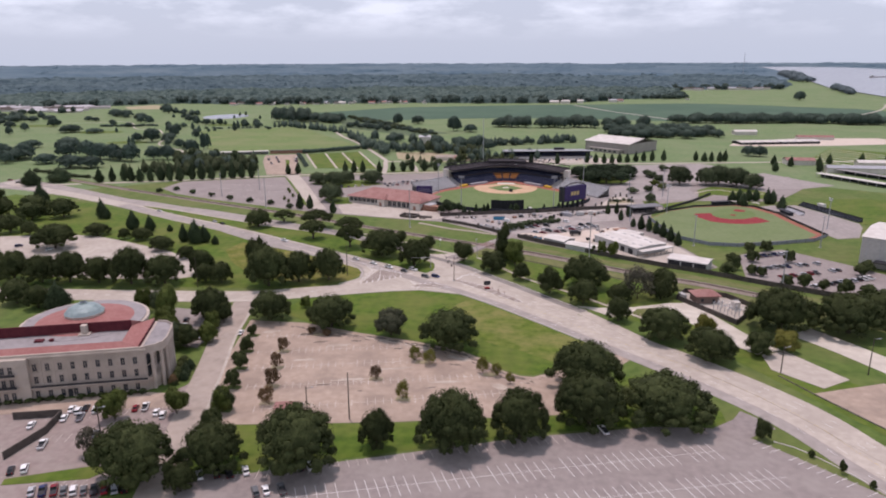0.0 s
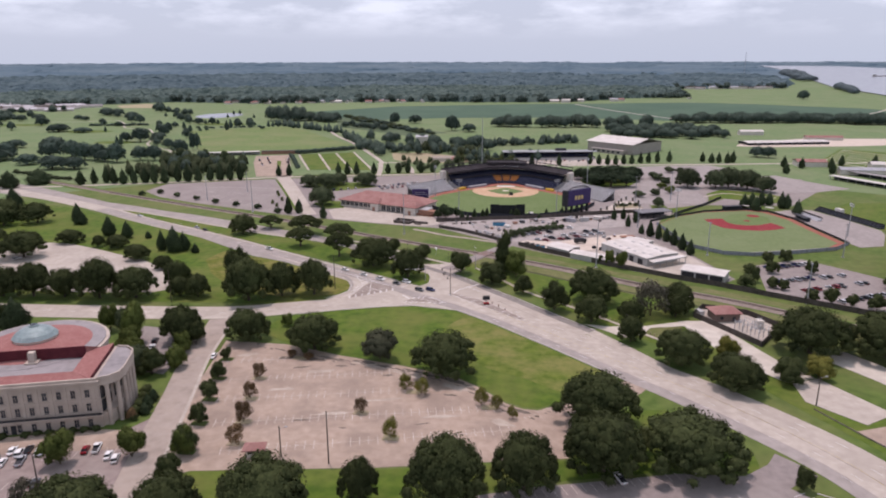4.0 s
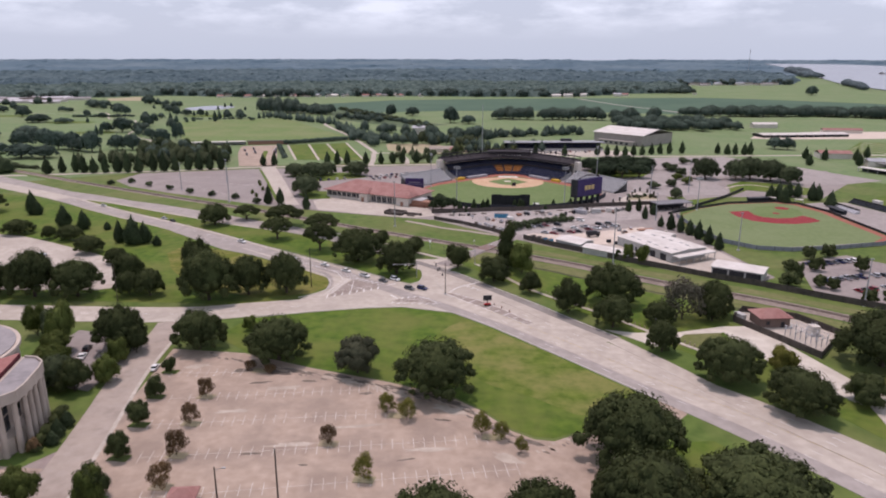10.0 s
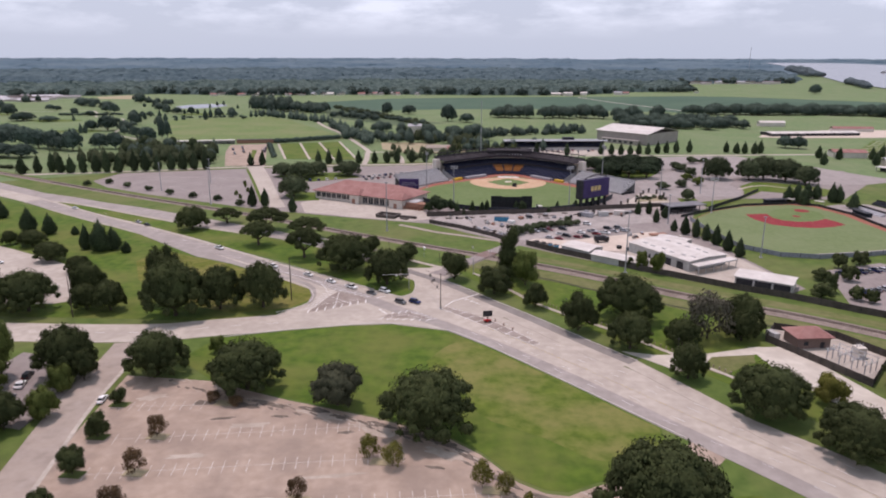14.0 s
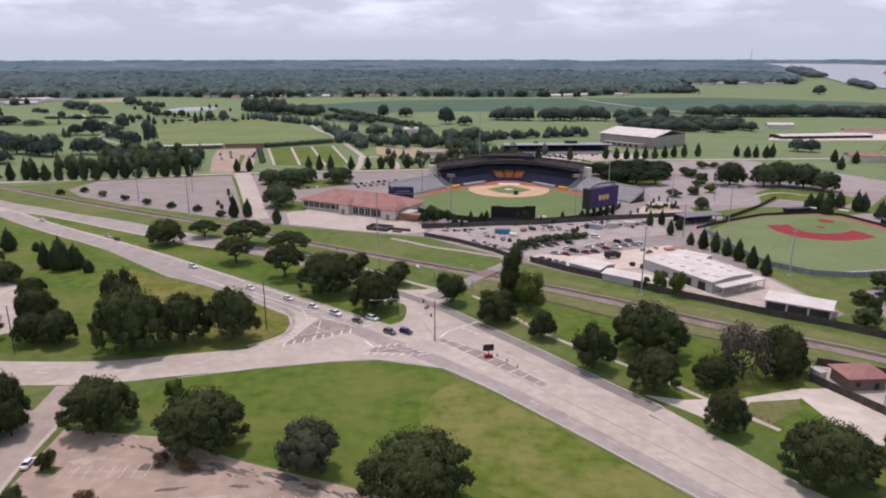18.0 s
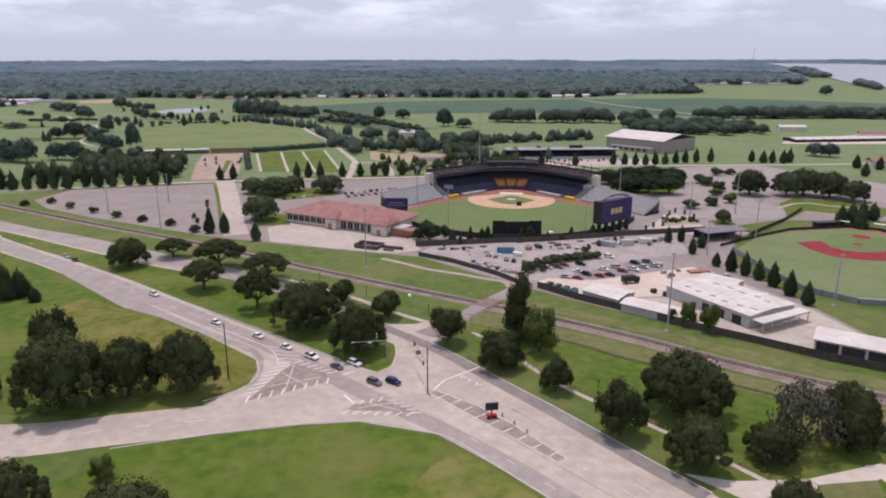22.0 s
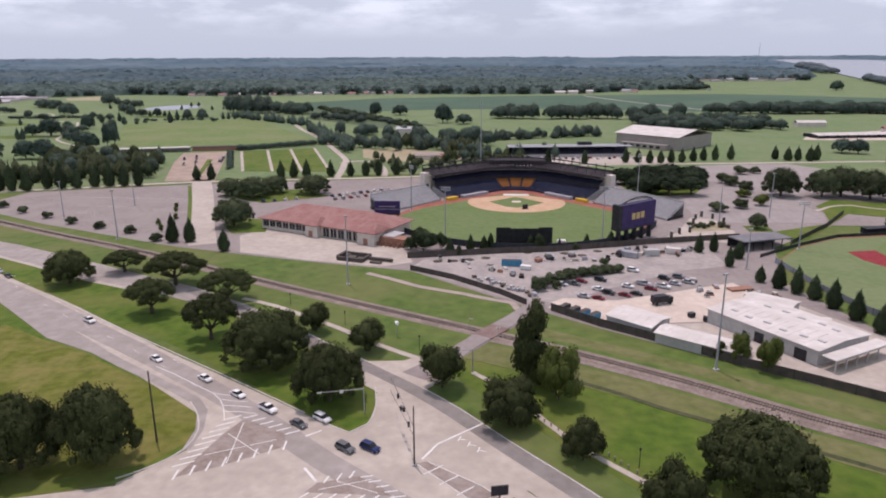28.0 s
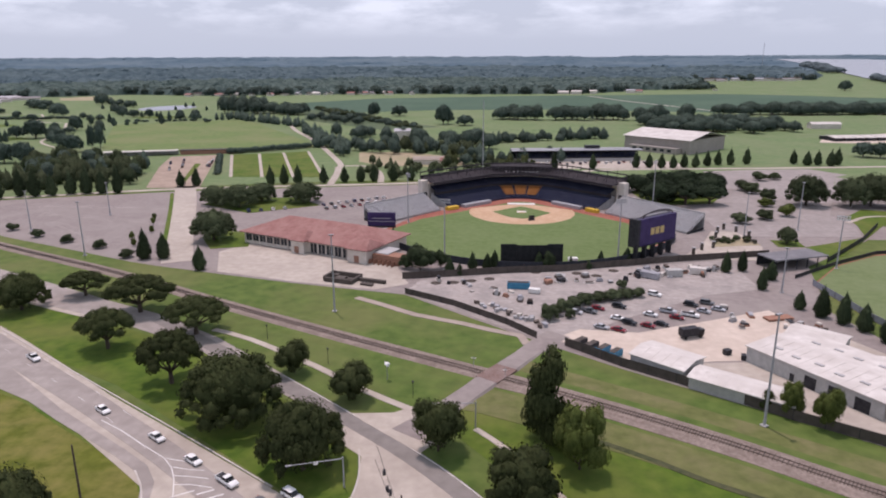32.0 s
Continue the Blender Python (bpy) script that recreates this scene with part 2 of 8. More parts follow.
def curve_through(pts, step=6.0):
    """Catmull-Rom through rows of numbers, in even steps."""
    p = [Vector(q) if len(q) < 4 else q for q in pts]
    p = [2 * p[0] - p[1]] + p + [2 * p[-1] - p[-2]]
    out = []
    for a, b, c, d in zip(p, p[1:], p[2:], p[3:]):
        n = max(1, int((c - b).length / step))
        for i in range(n):
            t = i / n
            out.append(0.5 * ((2 * b) + (c - a) * t + (2 * a - 5 * b + 4 * c - d) * t * t + (3 * b - a - 3 * c + d) * t ** 3))
    out.append(p[-2])
    return out


def strip_mesh(pts, width, z0, z1, step=6.0, shift=0.0):
    """A band along a smooth line, with thickness; a pair of widths tapers it."""
    line = curve_through([(x, y) for x, y in pts], step)
    bm = bmesh.new()
    rows = []
    for i, p in enumerate(line):
        d = (line[min(i + 1, len(line) - 1)] - line[max(i - 1, 0)]).normalized()
        nrm = Vector((-d.y, d.x))
        wide = width[0] + (width[1] - width[0]) * i / (len(line) - 1) if isinstance(width, tuple) else width
        a, b = p + nrm * (shift + wide / 2), p + nrm * (shift - wide / 2)
        rows.append([bm.verts.new((a.x, a.y, z1)), bm.verts.new((b.x, b.y, z1)), bm.verts.new((b.x, b.y, z0)), bm.verts.new((a.x, a.y, z0))])
    for r, s in zip(rows, rows[1:]):
        for k in range(4):
            bm.faces.new((r[k], r[(k + 1) % 4], s[(k + 1) % 4], s[k]))
    bm.faces.new(rows[0])
    bm.faces.new(rows[-1][::-1])
    bmesh.ops.recalc_face_normals(bm, faces=bm.faces)
    return bm


def strip(name, pts, width, z1, mat, label, category, z0=-0.3, step=6.0, shift=0.0, kind="structure"):
    return tagged(link(name, strip_mesh(pts, width, z0, z1, step, shift), mat), label, category, kind=kind)


def area(name, pts, z1, mat, label, category, z0=-0.3):
    return tagged(link(name, prism(pts, z0, z1), mat), label, category, kind="structure")


# ---------------------------------------------------------------- ground
# far ground is raised to fit the horizon in the camera's view
def far_height(r):
    return 0.0 if r < 1950 else 76.0 * ((r - 1950) / 2650.0) ** 1.35


def ring_ground(name, r0, r1, steps, mat, label, category):
    bm = bmesh.new()
    n = 96
    rows = []
    for i in range(steps + 1):
        r = r0 + (r1 - r0) * i / steps
        if r < 1:
            rows.append([bm.verts.new((0, 130, 0))] * n)
            continue
        rows.append([bm.verts.new((r * math.cos(2 * math.pi * k / n), 130 + r * math.sin(2 * math.pi * k / n), far_height(r))) for k in range(n)])
    for a, b in zip(rows, rows[1:]):
        for k in range(n):
            q = [a[k], b[k], b[(k + 1) % n], a[(k + 1) % n]]
            bm.faces.new(q if a[k] is not a[(k + 1) % n] else q[:3])
    # past 560 m the ground takes the meadow colour with its slight haze
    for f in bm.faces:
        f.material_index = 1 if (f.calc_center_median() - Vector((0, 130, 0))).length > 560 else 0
    return tagged(link(name, bm, mat, smooth=True), label, category, kind="structure")


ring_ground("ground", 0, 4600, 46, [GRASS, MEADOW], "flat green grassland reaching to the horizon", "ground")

CONC_TOP = 0.06
strip("road", [(-22, 354.5), (0, 333), (31, 300), (56, 272), (80, 247), (104, 214), (116, 183), (135, 140), (160, 60), (190, -40)],
      22, CONC_TOP, CONCRETE, "pale concrete main road with several lanes", "road")
strip("road", [(-470, 636), (-420, 604), (-360, 571), (-300, 535.5), (-265, 511), (-231, 488.5), (-203, 471.5), (-175.5, 453.3), (-153, 438.5), (-110, 407), (-74, 379), (-53.5, 362), (-39.5, 350)],
      13, CONC_TOP + 0.02, CONCRETE, "pale concrete road curving away between lawns", "road")
area("road", [(-470, 655), (-480, 612), (-420, 592), (-362, 566), (-302, 541.5), (-288, 534.5), (-269, 528.5), (-240, 514), (-212, 498.8), (-190, 487.5), (-158, 470.5), (-123, 456), (-92, 439), (-36.5, 395.5), (-33.5, 399.5), (-86, 445.5), (-113, 464), (-136, 475.5), (-168, 493), (-193, 506), (-220, 519.8), (-247, 530.8), (-279, 547.5), (-309, 560.5), (-354, 589), (-404, 620)],
     CONC_TOP + 0.01, WORN_CONC, "wide greyish carriageway narrowing towards the junction", "road")
strip("road_edge", [(-300, 541), (-288, 534.5), (-269, 528.3), (-240, 513.8), (-212, 498.5), (-190, 487), (-158, 470), (-124, 455.5)], 2.0, CONC_TOP + .03, CONCRETE, "pale concrete edge of the carriageway", "road")
strip("road", [(-420, 322), (-260, 318), (-175, 318), (-121, 320), (-95, 327), (-70, 334), (-45, 341), (-25, 345)],
      16, CONC_TOP + 0.04, CONCRETE, "pale concrete side road leading to the junction", "road")
strip("road", [(-112, 460), (-89, 442), (-35, 397.5), (-14.6, 378.6), (2.4, 358.6), (16.4, 342.6), (34, 321), (46, 307)],
      4.8, CONC_TOP + 0.06, ASPHALT, "grey asphalt carriageway beside the concrete road", "road")
strip("road", [(-35, 397.5), (-14.6, 378.6), (2.4, 358.6), (16.4, 342.6), (34, 321), (46, 307)], 6, CONC_TOP + 0.042, CONCRETE, "pale concrete lane beside the asphalt", "road", shift=-4.6)
strip("road", [(38, 315.5), (46, 305), (58, 287), (76, 259), (100, 226), (119, 190), (139, 148), (163, 68), (193, -32)],
      6, CONC_TOP + 0.055, CONCRETE, "pale concrete outer lane of the main road", "road")
strip("worn_lane", [(-12, 331.5), (6.3, 314.5), (26.5, 293), (48, 268.5), (72, 241.5), (96, 209), (108.5, 180), (127.5, 137.5), (152, 58)], 5.6, CONC_TOP + .012, WORN_CONC, "greyer worn lane of the main road", "road")
strip("worn_lane", [(-300, 534), (-231, 488), (-175.5, 453.3), (-110, 408.4), (-92, 395.5), (-74, 382.2), (-54, 366), (-37, 351), (-22, 339.5), (-10, 329.6), (6.3, 314.5), (16, 304.2)], (11, 5.2), CONC_TOP + .058, WORN_CONC, "greyer worn lane of the curving road", "road")
area("road_shoulder", [(-199, 463), (-139.1, 413.5), (-119, 403.4), (-105.9, 394.4), (-94.9, 387.4), (-84.8, 381), (-76.8, 375.1), (-73.2, 370.4), (-70.3, 362.3), (-69.8, 354), (-68, 354), (-68.4, 362.6), (-71, 371.6), (-75.3, 377.4), (-83, 383), (-108.4, 400), (-139.1, 424), (-199, 468)],
     CONC_TOP + .0565, WORN_CONC, "greyish worn shoulder beside the curving road", "road")
area("road_edge", [(-190, 470), (-158, 447.8), (-124.8, 424.6), (-98.6, 406.6), (-77.2, 392.1), (-59.1, 379.6), (-46.6, 371), (-50, 361), (-74, 382), (-110, 409), (-153, 440)], CONC_TOP + .036, CONCRETE, "pale concrete far edge of the curving road", "road")
area("lot_apron", [(74, 203.4), (82.2, 209.3), (86.4, 215.2), (91, 210), (94, 204), (88, 201), (84, 198), (80, 199.6)], CONC_TOP - .01, OLD_ASPHALT, "pale apron joining the lot and the road", "pavement")
strip("road", [(-119, 312), (-117, 300), (-113, 268), (-107, 240), (-100, 205), (-95, 180), (-88, 140), (-80, 60)],
      11, CONC_TOP + 0.03, ROAD_TAN, "worn tan campus road beside the parking lot", "road")
area("junction", [(-78, 341), (-74, 325), (-54, 331), (-34, 334), (-13, 329), (0, 322), (8, 350), (-4, 370), (-24, 388), (-31, 386), (-29.6, 376), (-30.4, 367), (-33.5, 363), (-43, 368.5), (-58, 378), (-74, 372), (-69, 362), (-68.5, 354)],
     CONC_TOP + 0.05, CONCRETE, "wide concrete road junction", "road")
area("parking_lot", [(-108, 288), (-101.5, 225), (-93, 190), (-84, 196), (-30, 201), (25, 209), (28, 222), (40, 236), (50, 246), (57, 254), (52, 262), (46, 256), (36, 247), (24, 240.7), (18, 237), (13, 237.6), (7, 241.4), (-1.5, 252), (-11, 260), (-30.5, 268), (-56, 276), (-82, 286)],
     0.052, PINK_PAVING, "empty pinkish parking lot with white bay lines", "parking lot")
area("parking_lot", [(-88, 168), (-80, 60), (120, 40), (128, 130), (110, 169), (93, 188), (79, 203), (55, 203), (13, 194), (-43, 177), (-70, 169)],
     0.06, OLD_ASPHALT, "large grey asphalt parking lot with white bay lines", "parking lot")
LAWN_TOP = 0.03
for pts in ([(-97, 300), (-92, 317), (-74, 324), (-54, 330.5), (-34, 333.6), (-13, 328), (4, 312), (24, 290.5), (45, 267), (44, 256), (36, 248.5), (24, 242), (18, 238.5), (13, 239), (7, 243), (-1.5, 253.5), (-11, 261), (-30, 269), (-56, 277), (-82, 287)],
            [(-400, 330), (-100, 333), (-79, 342), (-74.3, 346.5), (-69.2, 353.8), (-69.4, 362.3), (-73.2, 370.4), (-76.8, 375.1), (-84.8, 381), (-94.9, 387.4), (-105.9, 394.4), (-119, 403.4), (-139.1, 413.5), (-199, 463), (-230, 484), (-330, 540), (-420, 575), (-460, 480)],
            [(-36, 364), (-32, 363), (-29, 369), (-32, 386), (-38, 394), (-89, 437), (-165, 474), (-240, 513), (-286, 533), (-231, 494), (-153, 442), (-101, 413)],
            [(-15, 401), (-9, 391), (4, 374), (22, 352), (46, 322), (66, 300), (96, 262), (128, 200), (150, 140), (175, 150), (150, 215), (120, 262), (100, 290), (92, 325), (100, 345), (60, 378), (20, 402), (-7, 414)],
            [(-84, 196), (-90, 170), (-68, 171), (-43, 178.5), (13, 195.5), (55, 204.5), (79, 204), (80, 214), (60, 240), (28, 236), (26, 208), (-30, 200)]):
    area("lawn", pts, LAWN_TOP, LAWN, "bright green mown lawn", "grass")

OLIVE_LAWN = material("olive_lawn", (0.078, 0.096, 0.010), (0.124, 0.138, 0.018), 3.0, 0.95, 0.1, (0.200, 0.172, 0.055), 12, 0.75)
DRY_LAWN = material("dry_lawn", (0.066, 0.104, 0.011), (0.112, 0.150, 0.020), 3.5, 0.95, 0.08, (0.195, 0.178, 0.060), 14, 0.75)
area("dry_lawn", [(-8, 322), (4, 311), (24, 290), (44.5, 267), (43.6, 257), (36, 250.5), (25.3, 251.6), (14.4, 260.6), (1.1, 268.1), (-8, 279), (-16, 290), (-19, 304), (-14, 315)], LAWN_TOP + .015, DRY_LAWN, "olive sun-dried part of the lawn", "grass")
area("dry_lawn", [(-160, 424), (-140, 412.5), (-119, 402.2), (-105.5, 393), (-94.5, 386), (-84, 379.6), (-76.2, 373.8), (-71.2, 366), (-70, 357), (-75, 348), (-95, 341), (-128, 352), (-150, 378), (-164, 404)], LAWN_TOP + .015, OLIVE_LAWN, "olive brown sun-dried lawn beside the road", "grass")
# ---------------------------------------------------------------- trees


def crown_mesh(rng, lobes, count, leaf, solid=True):
    """Leaf cards over the skins of many lobes: (centre, radii) rows."""
    verts, faces, normals = [], [], []
    vol = [l[1][0] * l[1][1] for l in lobes]
    for (c, rad), v in zip(lobes, vol):
        for _ in range(max(8, int(count * v / sum(vol)))):
            z = rng.uniform(-0.9, 1)
            a = rng.uniform(0, 2 * math.pi)
            s = math.sqrt(1 - z * z)
            d = Vector((s * math.cos(a), s * math.sin(a), z))
            k = rng.uniform(0.78, 1.14)
            p = Vector(c) + Vector((d.x * rad[0], d.y * rad[1], d.z * rad[2])) * k
            nrm = (d + Vector((rng.uniform(-.5, .5), rng.uniform(-.5, .5), rng.uniform(-.3, .6)))).normalized()
            u = nrm.orthogonal().normalized()
            u = Matrix.Rotation(rng.uniform(0, 6.28), 3, nrm) @ u
            w = nrm.cross(u)
            h = leaf * rng.uniform(0.6, 1.3)
            b = len(verts)
            verts += [p + u * h, p + w * h * 0.8 + nrm * h * 0.2, p - u * h, p - w * h * 0.8 + nrm * h * 0.2]
            faces.append((b, b + 1, b + 2, b + 3))
            soft = (d * .7 + nrm * .45 + Vector(c) * .35).normalized()
            normals += [tuple(soft)] * 4
    for c, rad in (lobes if solid else ()):                     # leafy mass inside each clump
        ico = bmesh.new()
        bmesh.ops.create_icosphere(ico, subdivisions=1 if rad[0] < .4 else 2, radius=1)
        b = len(verts)
        for v in ico.verts:
            k = rng.uniform(.74, .98)
            verts.append(Vector((c[0] + v.co.x * rad[0] * k, c[1] + v.co.y * rad[1] * k, c[2] + v.co.z * rad[2] * k)))
            normals.append(tuple((v.co * .7 + Vector(c) * .35).normalized()))
        faces += [tuple(b + v.index for v in f.verts) for f in ico.faces]
        ico.free()
    me = bpy.data.meshes.new("crown")
    me.from_pydata([tuple(v) for v in verts], [], faces)
    me.normals_split_custom_set_from_vertices(normals)          # leaves shade with the clump that they sit on
    return me


def lobe_set(rng, kind):
    """Lobes of a unit crown: half-width 1, foot of the crown at z 0, top at z 1."""
    out = []
    if kind == "spread":                                        # umbrella of clumps on bare limbs
        sx, sy = rng.uniform(.84, 1.0), rng.uniform(.84, 1.0)
        for k in range(46):
            a = k * 2.4 + rng.uniform(-.4, .4)
            r = math.sqrt((k + .5) / 46) * .86 * rng.uniform(.9, 1.05)
            w = rng.uniform(.12, .22)
            out.append(((r * math.cos(a) * sx, r * math.sin(a) * sy, .34 + .5 * (1 - (r / .9) ** 2.2) * rng.uniform(.8, 1.1)), (w * 1.15, w, w * rng.uniform(.6, .9))))
    elif kind == "oak":
        out.append(((0, 0, .45), (.76, .72, .45)))
        sx, sy = rng.uniform(.86, 1.0), rng.uniform(.86, 1.0)
        for k in range(96):                                     # many small clumps over an uneven dome
            a = k * 2.4 + rng.uniform(-.35, .35)
            up = rng.uniform(.02, 1)
            r = .91 * math.sqrt(max(0, 1 - up ** 2.4)) * rng.uniform(.86, 1.06)
            w = rng.uniform(.07, .15)
            out.append(((r * math.cos(a) * sx, r * math.sin(a) * sy, .11 + up * .72 * rng.uniform(.88, 1.08)), (w * rng.uniform(.85, 1.2), w, w * rng.uniform(.55, .85))))
    elif kind == "tall":
        for k in range(13):
            z = k / 12
            w = .55 * (1 - .55 * z) * rng.uniform(.75, 1.1)
            a = rng.uniform(0, 6.28)
            out.append(((.3 * math.cos(a) * (1 - .5 * z), .3 * math.sin(a) * (1 - .5 * z), .12 + .74 * z), (w, w, .15)))
    elif kind == "cone":
        for k in range(8):                                      # a full, slightly uneven spire
            z = k / 7
            w = .86 * (1 - z) ** .7 * min(1, .72 + z * 1.6) + .10
            out.append(((rng.uniform(-.05, .05), rng.uniform(-.05, .05), .12 + .76 * z), (w * rng.uniform(.9, 1.05), w * rng.uniform(.9, 1.05), .17)))
        for k in range(12):
            z = rng.uniform(.02, .75)
            a = k * 2.4
            w = .70 * (1 - z) ** .7
            out.append(((w * math.cos(a), w * math.sin(a), .12 + .76 * z), (.26, .26, .12)))
    else:                                                       # round
        out.append(((0, 0, .48), (.66, .66, .42)))
        for k in range(16):
            a = k * 2.4 + rng.uniform(-.3, .3)
            up = rng.uniform(0, 1)
            r = .78 * math.sqrt(1 - up * up * .85) * rng.uniform(.75, 1.05)
            w = rng.uniform(.22, .36)
            out.append(((r * math.cos(a), r * math.sin(a), .2 + up * .66), (w, w * rng.uniform(.8, 1.1), w * rng.uniform(.5, .75))))
    return out


def trunk_mesh(rng, kind, crown_foot):
    """Trunk with limbs for a tree of unit height and unit half-width; crown_foot is the share of the bare trunk."""
    bm = bmesh.new()
    t = {"spread": .055, "oak": .05, "round": .035, "cone": .035, "tall": .04, "thin": .03}[kind]
    top = .95 if kind in ("cone", "tall") else crown_foot + .18
    add_rod(bm, (0, 0, -.02), (0, 0, crown_foot), t * 1.3, t, 7)
    add_rod(bm, (0, 0, crown_foot), (rng.uniform(-.04, .04), rng.uniform(-.04, .04), top), t, t * .35, 6)
    for k in range(9 if kind in ("thin", "spread") else 7 if kind == "oak" else 4):
        a = k * 2.4 + rng.uniform(-.4, .4)
        z = crown_foot * rng.uniform(.85, 1.0)
        r = rng.uniform(.35, .6) if kind in ("oak", "round", "thin", "spread") else .2
        add_rod(bm, (0, 0, z), (r * math.cos(a), r * math.sin(a), min(.9, z + rng.uniform(.15, .3))), t * .55, t * .15, 5)
    me = bpy.data.meshes.new("trunk")
    bm.to_mesh(me)
    bm.free()
    me.materials.append(BARK)
    return me


def tree_models():
    rng = random.Random(5)
    out = {}
    for kind, cards, leaf, foot, variants in (("oak", 9800, .023, .14, 4), ("spread", 7600, .026, .24, 3), ("round", 2800, .038, .09, 3), ("cone", 2400, .040, .03, 3), ("tall", 5000, .034, .08, 2), ("thin", 2300, .040, .14, 3)):
        for v in range(variants):
            tm = trunk_mesh(rng, kind, foot)
            lobes = [((c[0], c[1], foot * .8 + c[2] * (1 - foot * .8)), (r[0], r[1], r[2] * (1 - foot * .8))) for c, r in lobe_set(rng, kind)]
            for dense in (1, 0):
                out[kind, v, dense] = (tm, crown_mesh(rng, lobes, cards if dense else cards // 6, leaf if dense else leaf * 1.7, kind != "thin"))
    return out


MODELS = tree_models()
MADE = {}
TREE_RNG = random.Random(11)


def tree(kind, x, y, width, height, leaf, label, near=True, group="", z=0.0, name="tree"):
    """One tree: trunk and crown, scaled to its width and height."""
    v = TREE_RNG.randrange({"oak": 4, "spread": 3, "round": 3, "cone": 3, "tall": 2, "thin": 3}[kind])
    if kind == "oak":
        width, height = width * 1.01, height * 1.01
    tm, cm = MODELS[kind, v, 1 if near else 0]
    key = (kind, v, near, leaf.name)
    if key not in MADE:
        me = cm.copy()
        me.materials.clear()
        me.materials.append(leaf)
        MADE[key] = me
    ob = thing(name, x, y, z, TREE_RNG.uniform(0, 360), label, "tree", group)
    ob.scale = (width / 2, width / 2, height)
    for nm, me in (("trunk", tm), ("crown", MADE[key])):
        o = new(nm, me)
        o.parent = ob
    return ob


BAKED = {}


def far_tree(kind, x, y, width, height, leaf, group):
    """A tree too far off to pick out singly: its leaves and trunk join the mesh of its group."""
    v = TREE_RNG.randrange({"oak": 4, "round": 3, "cone": 3, "tall": 2}[kind])
    m = np.array(pose(x, y, far_height(math.hypot(x, y - 130)), 0, 0, TREE_RNG.uniform(0, 360)) @ Matrix.Diagonal((width / 2, width / 2, height, 1)))
    tm, cm = MODELS[kind, v, 0]
    for me, mat in ((cm, leaf), (tm, BARK)):
        co = np.empty(len(me.vertices) * 3)
        me.vertices.foreach_get("co", co)
        co = co.reshape(-1, 3) @ m[:3, :3].T + m[:3, 3]
        vs, fs, ns = BAKED.setdefault((group, mat.name), ([], [], []))
        base = sum(len(a) for a in vs)
        vs.append(co)
        cen = co.mean(axis=0) - (0, 0, height * .25)
        nn = (co - cen) / (width / 2, width / 2, height * .6)
        ns.append(nn / np.maximum(.05, np.linalg.norm(nn, axis=1))[:, None])
        fs += [[base + i for i in f.vertices] for f in me.polygons]


def link_far_trees():
    for (group, mat), (vs, fs, ns) in BAKED.items():
        me = bpy.data.meshes.new("tree_group")
        me.from_pydata(np.concatenate(vs).tolist(), [], fs)
        if mat != "bark":
            me.normals_split_custom_set_from_vertices(np.concatenate(ns).tolist())
        me.materials.append(bpy.data.materials[mat])
        tagged(new(group.replace(" ", "_") + ("_trunk" if mat == "bark" else ""), me), "dark green trees of the " + group + " seen far off", "trees", kind="stuff")


def oak(x, y, w, h, label="broad dark green live oak on the grass", near=True, group=""):
    return tree("oak", x, y, w, h, OAK_LEAF, label, near, group)


# large oaks between the two parking lots
for x, y, w, h in ((-55, 174, 27, 20), (-33, 185, 12, 14), (-10, 187, 24, 20), (11, 193, 20, 18), (36, 229, 28, 19), (34, 203, 26, 19), (59, 207, 31, 17), (-100, 165, 26, 18), (-79, 171, 20, 16), (-84, 160, 9, 9)):
    oak(x, y, w, h, "broad dark live oak beside the parking lot", True, "oaks by the parking lots")
# trees on the lawn and along the side road
for x, y, w, h in ((-126, 287, 19, 17), (-99, 289, 19, 15), (-69, 282, 23, 16), (-15, 262, 26, 18)):
    oak(x, y, w, h, "rounded dark oak at the edge of the lawn", True, "lawn oaks")
tree("round", -41, 274, 17, 12, DUSTY_LEAF, "greyish thin-leaved oak at the lot edge")
for x, y, w, h in ((-115, 337, 25, 23), (-101, 345, 18.5, 18), (-85.5, 348, 19, 19), (-151, 341, 13, 11), (-142, 341, 13.5, 12.5), (-159, 356, 15, 15), (-172, 338, 22, 17), (-189.5, 336, 22.5, 22), (-208, 337, 19.5, 15.5), (-224, 337, 20, 18.5), (-239, 336, 19, 16.5), (-256, 338, 20, 18)):
    oak(x, y, w, h, "tall dark oak in a row beside the road", True, "oak row by the side road")
for x, y, w, h in ((-163, 466, 20, 14), (-149, 481, 18, 9.5), (-121, 466, 25, 13.5), (-116, 436, 19, 13), (-94, 448, 23, 12.5), (-87, 415, 19, 15), (-64, 398, 25, 17.5), (-42, 378, 20, 16.5)):
    tree("oak" if x in (-163, -64, -42) else "spread", x, y, w, h, OAK_LEAF, "spreading live oak on the grass median", True, "median oaks")
for x, y, w, h in ((-56, 423, 11, 9.5), (-37, 409, 12.5, 10), (-14, 386.5, 14, 13), (3, 369, 16, 12), (18.5, 354.5, 10.5, 9.5), (32, 332, 14, 14)):
    tree("round", x, y, w, h, OAK_LEAF, "small rounded oak beside the road", True, "roadside oaks")
tree("tall", 10, 391, 17, 23, OAK_LEAF, "tall two-topped tree beside the railway crossing")
tree("round", 16, 381, 13, 15, GREEN_LEAF, "light green tree beside the railway")
